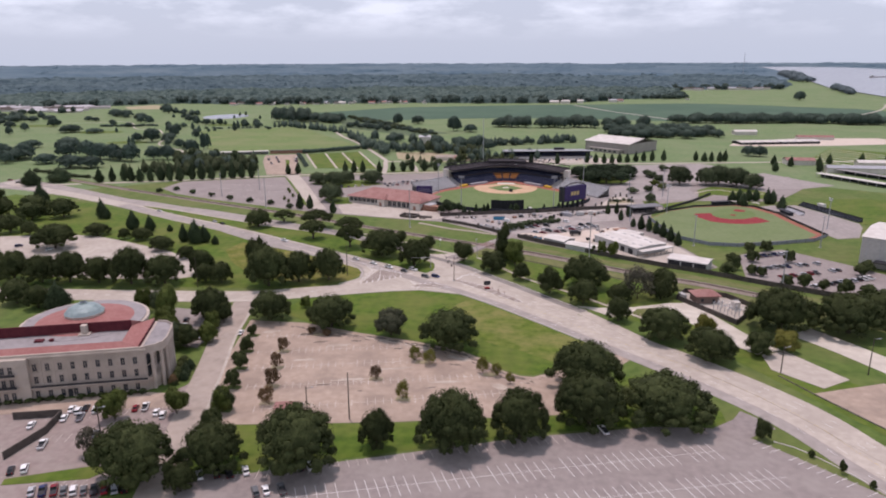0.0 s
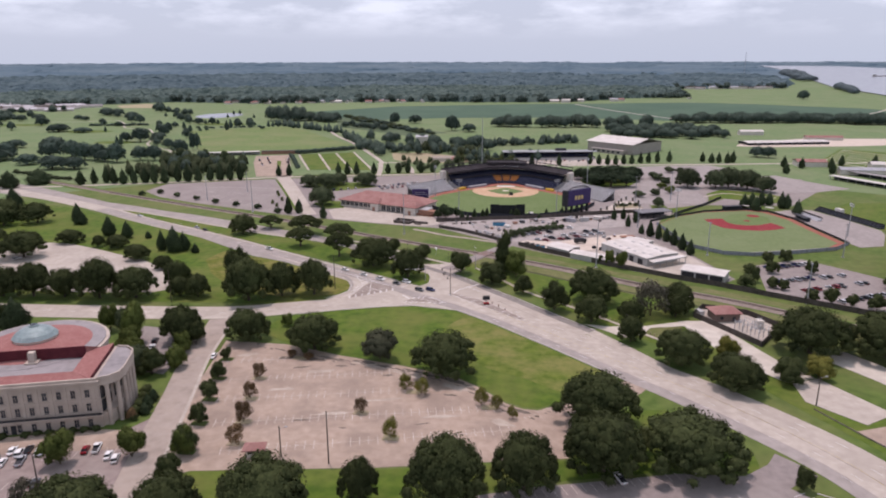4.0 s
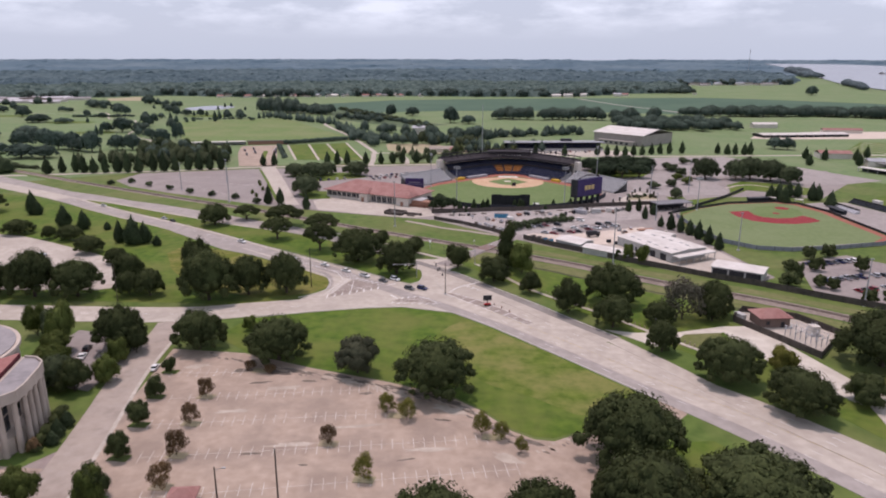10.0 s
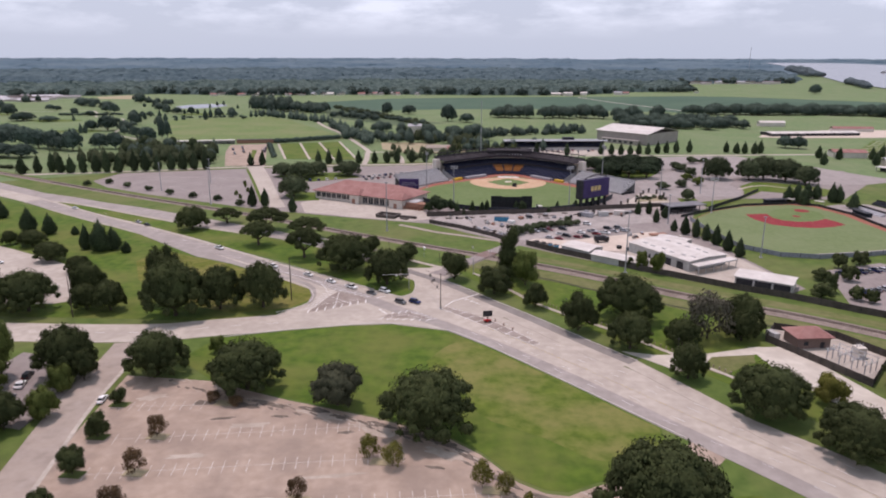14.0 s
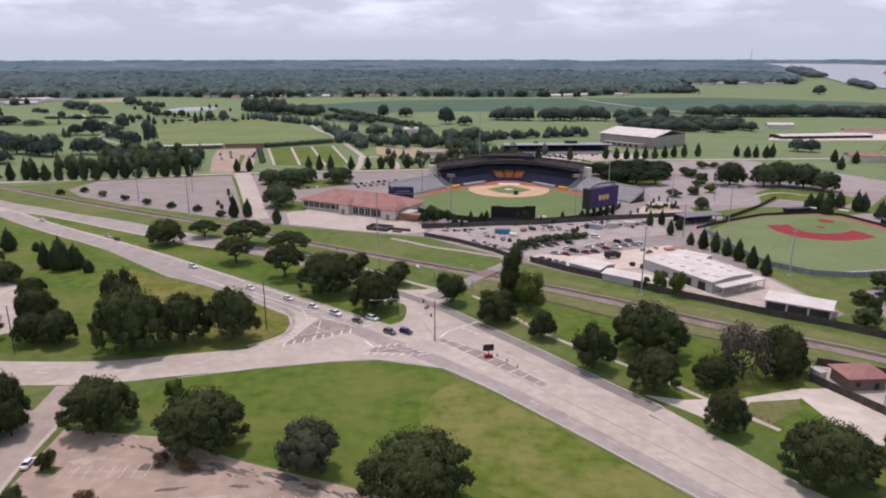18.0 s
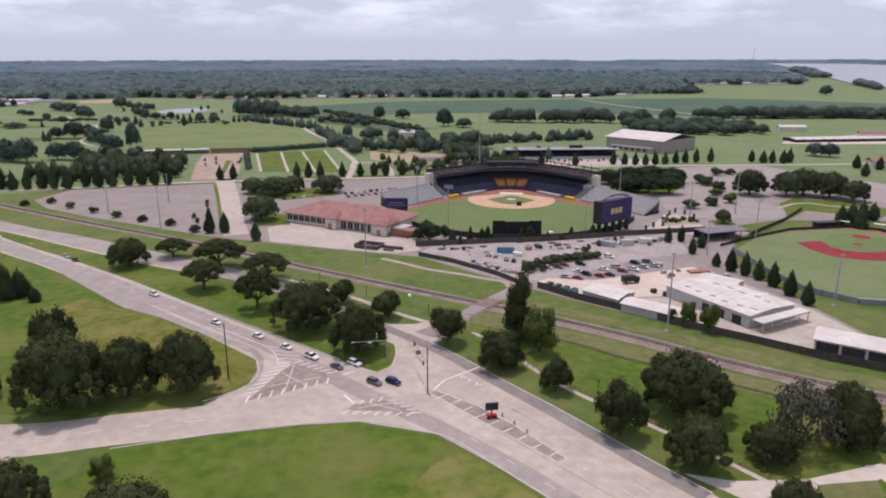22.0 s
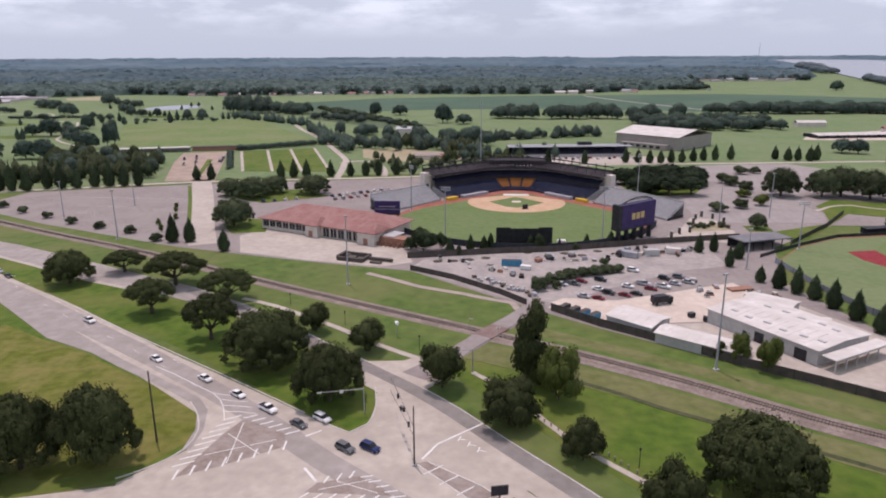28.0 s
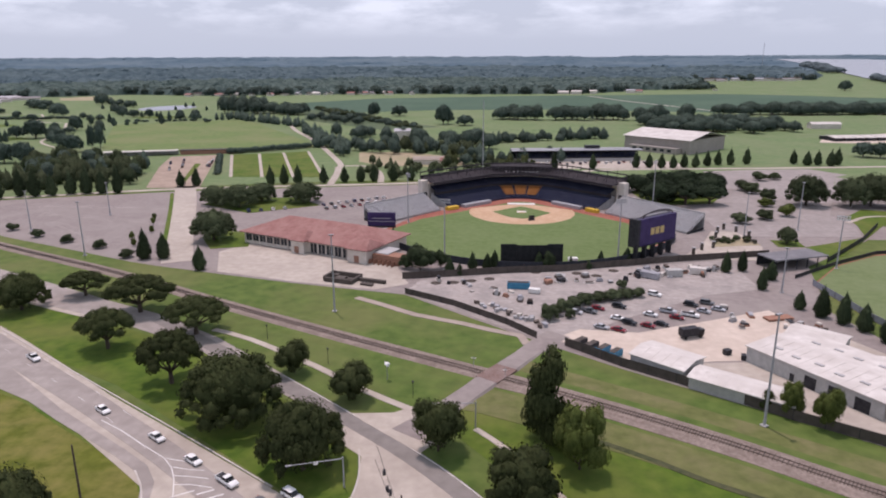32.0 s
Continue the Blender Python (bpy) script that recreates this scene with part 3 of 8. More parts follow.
for x, y, w, h in ((51, 344, 25, 18), (47, 318, 15, 13.5), (60, 297, 12, 12), (75, 276, 22, 15.5), (89, 257, 21, 14), (129, 290, 32, 20), (157, 288, 31, 19)):
    oak(x, y, w, h, "dark oak on the grass beside the main road", True, "oaks by the main road")
tree("thin", 75, 328, 19, 17, GREY_TWIG, "half-bare oak with pale dead twigs on the grass")
oak(65, 322, 13, 10)
oak(86, 327, 12, 11)
oak(89, 335, 16, 14.5)

# ---------------------------------------------------------------- paving and fields round the stadium
TURF = material("artificial_turf", (0.118, 0.160, 0.062), (0.148, 0.192, 0.082), 3, 0.9, 0.01, (0.168, 0.205, 0.098), 25, 0.5)
BALL_GRASS = material("ballpark_grass", (0.092, 0.140, 0.042), (0.125, 0.178, 0.062), 3, 0.9, 0.02, (0.145, 0.190, 0.075), 20, 0.5)
CLAY = material("infield_clay", (0.44, 0.28, 0.17), (0.52, 0.345, 0.22), 2, 0.95, 0.01, (0.56, 0.40, 0.28), 8, 0.5)
TRACK_RED = material("red_warning_track", (0.25, 0.078, 0.055), (0.31, 0.105, 0.075), 2, 0.9, 0.01, (0.34, 0.15, 0.11), 10, 0.5)
BRIGHT_RED = material("red_turf", (0.205, 0.020, 0.026), (0.265, 0.032, 0.036), 2, 0.9, 0.01, (0.25, 0.05, 0.048), 8, 0.4)
SOIL = material("dry_ground", (0.30, 0.25, 0.16), (0.38, 0.31, 0.21), 5, 0.95, 0.05, (0.24, 0.235, 0.12), 22, 0.6)

YARD = material("dusty_asphalt", (0.31, 0.272, 0.25), (0.40, 0.357, 0.33), 2, 0.95, 0.01, (0.22, 0.20, 0.19), 9, 0.6)
area("stadium_pavement", [(-299, 646), (-302, 609), (-278, 585), (-235, 561), (-183.5, 537.5), (-155, 524), (-142, 519), (-107, 508), (-77, 499), (-33, 488), (14, 446), (34, 430), (85, 393), (118, 373), (132, 384), (122, 430), (112, 478), (128, 530), (175, 575), (240, 575), (290, 640), (300, 700), (190, 730), (60, 735), (-58, 708), (-200, 679)],
     0.04, OLD_ASPHALT, "broad grey asphalt round the ballpark", "pavement")
area("forecourt", [(-122, 540), (-112, 512), (-77, 500.5), (-45, 493), (-33, 500), (-40, 522), (-52, 528), (-84, 541), (-114, 557)],
     0.09, CONCRETE, "pale concrete forecourt beside the red-roofed building", "pavement")
area("work_yard", [(-34, 490), (13, 449.5), (20, 450), (45, 470), (75, 492), (98, 500), (98, 538), (52, 526), (5, 515), (-28, 507)],
     0.08, YARD, "pale dusty work yard behind the ballpark fence", "pavement")
area("sand_yard", [(17, 450), (36, 433), (70, 437), (84, 452), (100, 458), (92, 478), (66, 466), (44, 456), (26, 458)],
     0.13, SAND, "pale sandy yard with parked cars", "pavement")
area("service_paving", [(36, 432), (86, 394), (118, 375), (130, 386), (120, 428), (106, 455), (86, 450), (70, 436)],
     0.11, CONCRETE, "pale concrete apron round white sheds", "pavement")

# grass islands inside the paving
for n, pts in enumerate(([(-140, 565), (-128, 545), (-112, 549), (-118, 575), (-132, 578)],
                         [(-170, 640), (-135, 618), (-100, 640), (-120, 662), (-160, 660)],
                         [(140, 545), (150, 546), (196, 602), (232, 585), (252, 606), (236, 630), (206, 642), (188, 622), (184, 603), (176, 579), (140, 560)],
                         [(90, 662), (104, 650), (128, 654), (142, 680), (140, 704), (104, 706), (88, 690)],
                         [(128, 560), (140, 560), (141, 571), (129, 572)])):
    area("grass_island", pts, 0.14, LAWN, "patch of mown grass inside the paving", "grass")

LOT_PAVING = material("pinkish_grey_paving", (0.265, 0.232, 0.215), (0.335, 0.297, 0.278), 3, 0.92, 0.01, (0.225, 0.198, 0.185), 14, 0.5)
area("east_lot", [(113.5, 643), (150, 715), (158, 772), (200, 781), (240, 785), (256, 760), (243, 750), (200, 663), (182, 627), (182, 601), (175, 580), (109, 577), (111, 598)], 0.11, LOT_PAVING, "pinkish grey parking lot with low trees", "parking lot")
area("east_lot", [(243, 750), (268, 716), (284, 722), (306, 678), (322, 652), (276, 630), (240, 632), (226, 650), (202, 664)], 0.105, LOT_PAVING, "pinkish grey parking lot beyond the oaks", "parking lot")
area("stadium_plaza", [(76, 537), (92, 556), (107, 588), (118, 587), (120, 580), (121, 560), (113, 538), (100, 537.5)], 0.13, CONCRETE, "pale concrete plaza beside the ballpark", "pavement")
area("shrub_bed", [(98.5, 558.6), (105, 571.5), (118, 576), (121.5, 563)], 0.22, SOIL, "planting bed full of low shrubs", "planting bed")
strip("footpath", [(182, 609), (188, 614), (197, 622), (209, 625), (216, 618), (240, 606)], 2.4, .18, CONCRETE, "narrow pale path across the grass", "path")
strip("service_lane", [(-50, 484), (-38, 476), (-27, 468), (-11, 461), (-2, 456), (7, 452), (8.8, 445.3)], 2.8, .12, ROAD_TAN, "dusty gravel lane beside the dark fence", "path")

strip("lot_verge", [(-203, 672), (-184, 628), (-158, 565), (-148, 540)], 2.2, 0.15, LAWN, "thin grass strip beside the entrance road", "grass")
# railway
RAIL = [(-420, 652), (-330, 601), (-228, 546), (-153, 508), (-93, 473), (-49, 448.5), (-5, 425), (23, 409.5), (51, 392), (79, 372), (117, 350), (150, 326), (190, 298), (260, 245), (340, 180)]


def embankment(name, pts, half_top, half_foot, top, mat, label):
    line = curve_through(pts, 8)
    bm = bmesh.new()
    rows = []
    for i, p in enumerate(line):
        d = (line[min(i + 1, len(line) - 1)] - line[max(i - 1, 0)]).normalized()
        n = Vector((-d.y, d.x))
        rows.append([bm.verts.new((*(p + n * s), z)) for s, z in ((-half_foot, -0.2), (-half_top, top), (half_top, top), (half_foot, -0.2))])
    for r, s in zip(rows, rows[1:]):
        for k in range(3):
            bm.faces.new((r[k], s[k], s[k + 1], r[k + 1]))
    bmesh.ops.recalc_face_normals(bm, faces=bm.faces)
    return tagged(link(name, bm, mat), label, "railway bed", kind="structure")


embankment("rail_bank", RAIL, 5.2, 9.5, 0.22, GRASS, "low grassy railway embankment")
embankment("rail_ballast", RAIL, 2.5, 5.2, 0.5, BALLAST, "brown stone ballast of the railway")
STEEL = material("rail_steel", (0.16, 0.12, 0.10), (0.26, 0.21, 0.18), 1, 0.5, 0, metal=0.6)
TIMBER = material("tarred_sleeper", (0.075, 0.058, 0.050), (0.13, 0.105, 0.09), 0.5, 0.9, spread=0.3, world_space=False)
track = thing("railway_track", 0, 0, 0, 0, "single railway track on brown ballast", "railway")
for s in (-0.72, 0.72):
    part("rail", strip_mesh(RAIL, 0.14, 0.5, 0.72, 8, s), STEEL, track, "rusty steel rail")
line = curve_through(RAIL, .34)
sl_me = None
sleepers_far = bmesh.new()
acc, count = 0.0, 0
for a, b in zip(line, line[1:]):
    acc += (b - a).length
    if acc < .66:
        continue
    acc = 0.0
    ang = math.degrees(math.atan2(b.y - a.y, b.x - a.x))
    m = pose(a.x, a.y, 0.54, 0, 0, ang)
    if -60 < a.x < 95 and count < 300:
        if sl_me is None:
            bm = box(-0.13, 0.13, -1.3, 1.3, -0.05, 0.06)
            sl_me = bpy.data.meshes.new("sleeper")
            bm.to_mesh(sl_me)
            bm.free()
            sl_me.materials.append(TIMBER)
        o = new("sleeper", sl_me)
        o.parent = track
        o.matrix_local = m
        count += 1
    elif -330 < a.x < 200:
        add_box(sleepers_far, -0.13, 0.13, -1.3, 1.3, -0.05, 0.06, m)
tagged(part("sleeper_rest", sleepers_far, TIMBER, track), kind="stuff")
bm = bmesh.new()
rows = []
ACCESS = [(-22, 392.5, .17, 4.2), (-17, 400, .19, 3.2), (-11, 408.6, .36, 2.9), (-7, 414.6, .60, 2.9), (-4.4, 418.6, .75, 3), (2.6, 429.4, .75, 3), (6, 435, .52, 2.9), (9.4, 440.6, .24, 3), (14, 447.6, .17, 3.6), (19, 454, .15, 4)]
for i, (x, y, z, half) in enumerate(ACCESS):
    p, q = ACCESS[max(i - 1, 0)], ACCESS[min(i + 1, len(ACCESS) - 1)]
    d = Vector((q[0] - p[0], q[1] - p[1])).normalized()
    nx, ny = -d.y, d.x
    rows.append([bm.verts.new((x + nx * s, y + ny * s, h)) for s, h in ((half + .8, -.2), (half, z), (-half, z), (-half - .8, -.2))])
for a, b in zip(rows, rows[1:]):
    for k in range(3):
        bm.faces.new((a[k], b[k], b[k + 1], a[k + 1]))
bmesh.ops.recalc_face_normals(bm, faces=bm.faces)
tagged(link("access_road", bm, OLD_ASPHALT), "narrow grey access road ramped over the railway", "road", kind="structure")
CROSSING_DECK = material("worn_crossing_planks", (0.15, 0.095, 0.08), (0.22, 0.145, 0.125), .6, .9, .02, (0.26, 0.20, 0.18), 4, .5)
area("level_crossing", [(-6.3, 422), (-.6, 430), (5, 426.4), (-.7, 418.2)], 0.768, CROSSING_DECK, "reddish brown planked level crossing over the rails", "crossing", z0=0.1)

DITCH = material("damp_ditch_grass", (0.036, 0.046, 0.020), (0.066, 0.076, 0.032), 1.5, .95, .1, (0.10, 0.095, 0.05), 6, .6)
ROUGH = material("rough_verge_grass", (0.088, 0.104, 0.030), (0.138, 0.150, 0.050), 3, .95, .12, (0.185, 0.165, 0.080), 10, .6)
strip("rail_verge", [(-9.5, 411.6), (-3, 409.5), (23, 396.5), (51, 379.5), (79, 360.5), (117, 338), (150, 314), (190, 286), (260, 233)], 13, .10, ROUGH, "rough olive grass beside the railway", "grass")
strip("service_track", [(-4, 420), (6, 415.4), (23, 405.5), (51, 388), (79, 368), (117, 346), (150, 322), (190, 294), (260, 241)], 3.6, .30, BALLAST, "pinkish gravel track beside the rails", "path")
strip("ditch", [(10, 399), (21, 392.4), (31, 386), (41.6, 378), (52, 371.7), (70.7, 360), (82, 353), (104, 339)], 1.7, .13, DITCH, "dark damp ditch through the grass", "ditch", step=3)
strip("rail_verge", [(6, 431), (24, 420), (51, 403), (79, 384), (112, 364), (150, 338), (190, 310)], 7, .09, ROUGH, "rough olive grass beside the railway", "grass")
# footpaths
strip("footpath", [(-90, 452), (-76, 445), (-51, 427), (-37, 415), (-23, 405), (-16, 401)], 2.2, 0.12, CONCRETE, "narrow pale concrete footpath", "path")
strip("footpath", [(-6, 396), (3, 385), (20, 358), (44, 333), (62, 312), (74, 298)], 1.6, 0.12, GRAVEL, "narrow dusty footpath along the road", "path")
area("slip_apron", [(-36, 401.5), (-33, 398.2), (-18, 385), (-12, 394), (-13, 402), (-19, 406.5), (-23, 404.6), (-26, 402.4)], 0.14, CONCRETE, "pale concrete apron beside the road", "pavement")
strip("white_road", [(-560, 585), (-430, 619), (-302, 653), (-200, 688), (-58, 714), (20, 744), (70, 770), (112, 780), (160, 784.5), (230, 791), (330, 803), (520, 822)], 6, 0.12, CONCRETE, "pale road in front of a row of conifers", "road")
strip("far_road", [(-109, 706), (-113, 745), (-118, 778), (-125, 811), (-180, 954), (-227, 1056), (-262, 1150)], 5, 0.12, CONCRETE, "pale lane between rows of trees", "road")
strip("lot_road", [(-205, 696), (-196, 676), (-176, 628), (-150, 562), (-134, 524)], 13, 0.10, CONCRETE, "pale entrance road into the parking lot", "road")

# ---------------------------------------------------------------- ballpark
HOME, TURN = Vector((16.8, 645.1)), -2.29
S2 = math.sqrt(0.5)


def park(u, v):
    """Ballpark plan: u to the side, v from home plate to centre field."""
    a = radians(TURN)
    return (HOME.x + u * math.cos(a) + v * math.sin(a), HOME.y + u * math.sin(a) - v * math.cos(a))


def foul(side, s, d):
    """A point s metres out along a foul line and d metres behind it."""
    return (side * (s * S2 + d * S2), s * S2 - d * S2)


def fence_radius(ang):
    """Outfield fence: 100.6 m down the lines, 123.4 m to centre."""
    return 100.6 + 22.8 * math.cos(2 * ang) ** 1.0 if abs(ang) < radians(45) else 100.6


def outfield(extra=0.0, n=36):
    return [((fence_radius(a) + extra) * math.sin(a), (fence_radius(a) + extra) * math.cos(a))
            for a in [radians(-45 + 90 * i / n) for i in range(n + 1)]]


def back_curve(d, s_end, n=10):
    """From the left end round behind home to the right end, d metres behind the lines."""
    left = [foul(-1, s_end * (1 - i / 6), d) for i in range(6)]
    arc = [(d * math.sin(a), -d * math.cos(a)) for a in [radians(-45 + 90 * i / n) for i in range(n + 1)]]
    return left + arc + [foul(1, s_end * (i + 1) / 6, d) for i in range(6)]


field = thing("baseball_field", 0, 0, 0, 0, "green baseball field with a tan clay infield and red warning track", "field", kind="structure")


def field_slab(name, uv, z, mat, label=""):
    part(name, prism([park(u, v) for u, v in uv], -0.2, z), mat, field, label)


field_slab("warning_track", (outfield(0) + back_curve(18.5, 60)[::-1])[::-1], 0.18, TRACK_RED, "red warning track")
field_slab("outfield_grass", (outfield(-5.5) + back_curve(9.5, 66)[::-1])[::-1], 0.23, BALL_GRASS, "mown green outfield grass")
dirt = [(29 * math.sin(a), 18.44 + 29 * math.cos(a)) for a in [radians(-104 + 208 * i / 30) for i in range(31)]]
field_slab("infield_clay", (dirt + [(3.5, -3.2), (0, -4.2), (-3.5, -3.2)])[::-1], 0.27, CLAY, "tan infield clay")
q = 27.43 * S2
field_slab("infield_grass", [(0, 3.2), (-q + 3.2, q), (-6, q * 1.68), (0, q * 1.80), (6, q * 1.68), (q - 3.2, q)][::-1], 0.31, BALL_GRASS, "green infield square")
field_slab("pitcher_mound", [(2.9 * math.sin(i * math.pi / 8), 18.44 + 2.9 * math.cos(i * math.pi / 8)) for i in range(16)], 0.36, CLAY)
field_slab("plate_circle", [(4.2 * math.sin(i * math.pi / 8), 0.2 + 4.2 * math.cos(i * math.pi / 8)) for i in range(16)], 0.33, CLAY)
TARP = material("white_tarpaulin", (0.62, 0.61, 0.58), (0.74, 0.73, 0.70), 2, 0.5, 0.02)
for nm, u0, u1, v0, v1 in (("plate_cover", -8, 8, -4.6, -0.6), ("mound_cover", -2.6, 2.6, 17.4, 19.6)):
    tagged(link(nm, prism([park(u, v) for u, v in ((u0, v0), (u1, v0), (u1, v1), (u0, v1))][::-1], 0.3, 0.52), TARP),
           "white tarpaulin cover lying on the clay", "cover")
cage = thing("batting_screen", *park(5, 38), 0.3, 20, "small dark wheeled practice screen on the field", "screen")
DARK_METAL = material("dark_metal", (0.025, 0.025, 0.03), (0.05, 0.05, 0.055), 1, 0.6, 0, metal=0.3)
part("frame", box(-1.6, 1.6, -.08, .08, .3, 2.6), DARK_METAL, cage)
part("base", box(-1.8, 1.8, -.9, .9, 0, .3), DARK_METAL, cage)

FENCE_GREEN = material("dark_padded_wall", (0.022, 0.026, 0.034), (0.04, 0.045, 0.055), 2, 0.7)
wall = thing("outfield_wall", 0, 0, 0, 0, "dark padded outfield wall of the ballpark", "wall")
pts = [park(*p) for p in outfield(0.2)]
for a, b in zip(pts, pts[1:]):
    d = Vector((b[0] - a[0], b[1] - a[1]))
    m = pose(a[0], a[1], 0, 0, 0, math.degrees(math.atan2(d.y, d.x)))
    part("wall_panel", box(0.02, d.length - 0.02, -.15, .15, 0, 3.0, m), FENCE_GREEN, wall)

NAVY = material("navy_seats", (0.012, 0.015, 0.036), (0.025, 0.031, 0.066), 0.7, 0.85, 0.02, (0.045, 0.05, 0.075), 9, 0.5)
GOLD = material("gold_seats", (0.23, 0.092, 0.024), (0.33, 0.140, 0.040), 0.7, 0.7, 0.02)
BLEACH = material("grey_bleacher_metal", (0.30, 0.30, 0.32), (0.42, 0.42, 0.44), 0.9, 0.55, 0.02, (0.24, 0.24, 0.26), 8, 0.4, metal=0.2)
BENCH = material("aluminium_bench", (0.46, 0.46, 0.48), (0.58, 0.58, 0.60), 0.9, 0.5, 0, (0.40, 0.40, 0.42), 7, 0.4, metal=0.3)
STAND_CONC = material("stand_concrete", (0.34, 0.33, 0.33), (0.44, 0.43, 0.42), 2, 0.9, 0.01)
ROOF_DARK = material("dark_stand_roof", (0.026, 0.022, 0.025), (0.046, 0.039, 0.043), 2, 0.95, 0.02, (0.064, 0.054, 0.056), 9, 0.5)
TRUSS = material("dark_steel", (0.028, 0.023, 0.028), (0.05, 0.044, 0.05), 1, 0.7, 0)
CREAM = material("cream_wall", (0.55, 0.50, 0.44), (0.66, 0.60, 0.54), 2.5, 0.85, 0.01, (0.47, 0.42, 0.37), 9, 0.4)
YELLOW = material("yellow_paint", (0.55, 0.34, 0.03), (0.65, 0.42, 0.06), 1, 0.6)
PURPLE = material("purple_panel", (0.035, 0.022, 0.085), (0.055, 0.035, 0.12), 3, 0.5)


def loft(curves, close=False):
    """A skin through rows of points of equal length."""
    bm = bmesh.new()
    rows = [[bm.verts.new(p) for p in c] for c in curves]
    pairs = list(zip(rows, rows[1:])) + ([(rows[-1], rows[0])] if close else [])
    for r, s in pairs:
        for k in range(len(r) - 1):
            bm.faces.new((r[k], r[k + 1], s[k + 1], s[k]))
    if close:
        bm.faces.new([r[0] for r in rows])
        bm.faces.new([r[-1] for r in rows][::-1])
    bmesh.ops.recalc_face_normals(bm, faces=bm.faces)
    return bm


def ring_solid(d0, d1, z0, z1, s_end, z0b=None, z1b=None):
    """A solid ring behind the foul lines between two depths; z..b are heights at the back."""
    def c(d, z):
        return [(*park(u, v), z) for u, v in back_curve(d, s_end)]
    return loft([c(d0, z0), c(d0, z1), c(d1, z1 if z1b is None else z1b), c(d1, z0 if z0b is None else z0b)], True)


stand = thing("grandstand", 0, 0, 0, 0, "curved ballpark grandstand with navy seats under a dark steel roof", "grandstand")
for k in range(12):                                             # lower bowl, stepped rows
    part("seating_tier", ring_solid(18.8 + k * 1.15, 18.8 + (k + 1) * 1.15, 0.1 if k == 0 else 0.9 + k * .42, 1.3 + k * .42, 38), NAVY, stand)
part("bowl_base", ring_solid(18.9, 36.5, 0.0, 0.9, 37.6, 0.0, 6.2), STAND_CONC, stand)
# shade under the roof is put into this wall by the dark roof colour
part("concourse_wall", ring_solid(33.2, 34.0, 0.0, 8.2, 37.5), ROOF_DARK, stand)
for k in range(5):                                              # upper deck
    part("seating_tier", ring_solid(33 + k * 1.2, 33 + (k + 1) * 1.2, 7.4 + k * .55, 8.1 + k * .55, 36), NAVY, stand)
part("back_wall", ring_solid(39.2, 40.0, 0.0, 11.8, 37), CREAM, stand)
part("roof", ring_solid(31.0, 44, 13.1, 13.5, 40, 14.6, 15.0), ROOF_DARK, stand, "dark sheet roof")
part("fascia", ring_solid(30.7, 31.0, 12.3, 13.9, 40), TRUSS, stand)
part("roof_beam", ring_solid(36.0, 36.5, 16.6, 17.2, 40), TRUSS, stand)
part("rear_beam", ring_solid(43.4, 43.9, 17.9, 18.5, 40), TRUSS, stand)
for i, (u, v) in enumerate(back_curve(43.6, 40, 18)):
    x, y = park(u, v)
    part("roof_post", rod((x, y, 14.8), (x, y, 18.6 + (i % 3) * .8), .3, .22, 5), TRUSS, stand)
part("press_roof", box(-19, 19, -3.5, 8.5, 17.0, 17.4, pose(*park(0, -38), 0, 0, 0, TURN)), ROOF_DARK, stand, "dark slab over the press box")
part("press_storey", box(-18, 18, -2.8, 8, 14.6, 17.0, pose(*park(0, -38), 0, 0, 0, TURN)), ROOF_DARK, stand)
part("roof_rail", ring_solid(43.6, 43.9, 15.1, 16.3, 40), TRUSS, stand)
for k in range(3):                                              # gold club seats behind home
    a0, a1 = radians(-25 + k * 17), radians(-25 + k * 17 + 15)
    for j in range(9):
        bm = bmesh.new()
        r0, r1, z = 22.25 + j * 1.15, 23.4 + j * 1.15, 2.65 + j * .42
        add_prism(bm, [park(r0 * math.sin(a0), -r0 * math.cos(a0)), park(r0 * math.sin(a1), -r0 * math.cos(a1)), park(r1 * math.sin(a1), -r1 * math.cos(a1)), park(r1 * math.sin(a0), -r1 * math.cos(a0))], z - .5, z)
        bmesh.ops.recalc_face_normals(bm, faces=bm.faces)
        part("club_tier", bm, GOLD, stand, "tier of gold club seating")
WHITE_LAMP = material("white_fitting", (0.75, 0.74, 0.72), (0.82, 0.81, 0.79), 1, 0.5)
for a in range(-44, 45, 4):                                     # roof trusses
    r = radians(a)
    bm = bmesh.new()
    p = [(*park(d * math.sin(r), -d * math.cos(r)), z) for d, z in ((31.2, 14.0), (36, 16.9), (44, 15.6), (44, 0.2), (36, 12.4))]
    add_rod(bm, p[0], p[1], .22, n=5)
    add_rod(bm, p[1], p[2], .22, n=5)
    add_rod(bm, p[2], p[3], .3, n=5)
    add_rod(bm, p[1], p[4], .2, n=5)
    part("roof_truss", bm, TRUSS, stand)
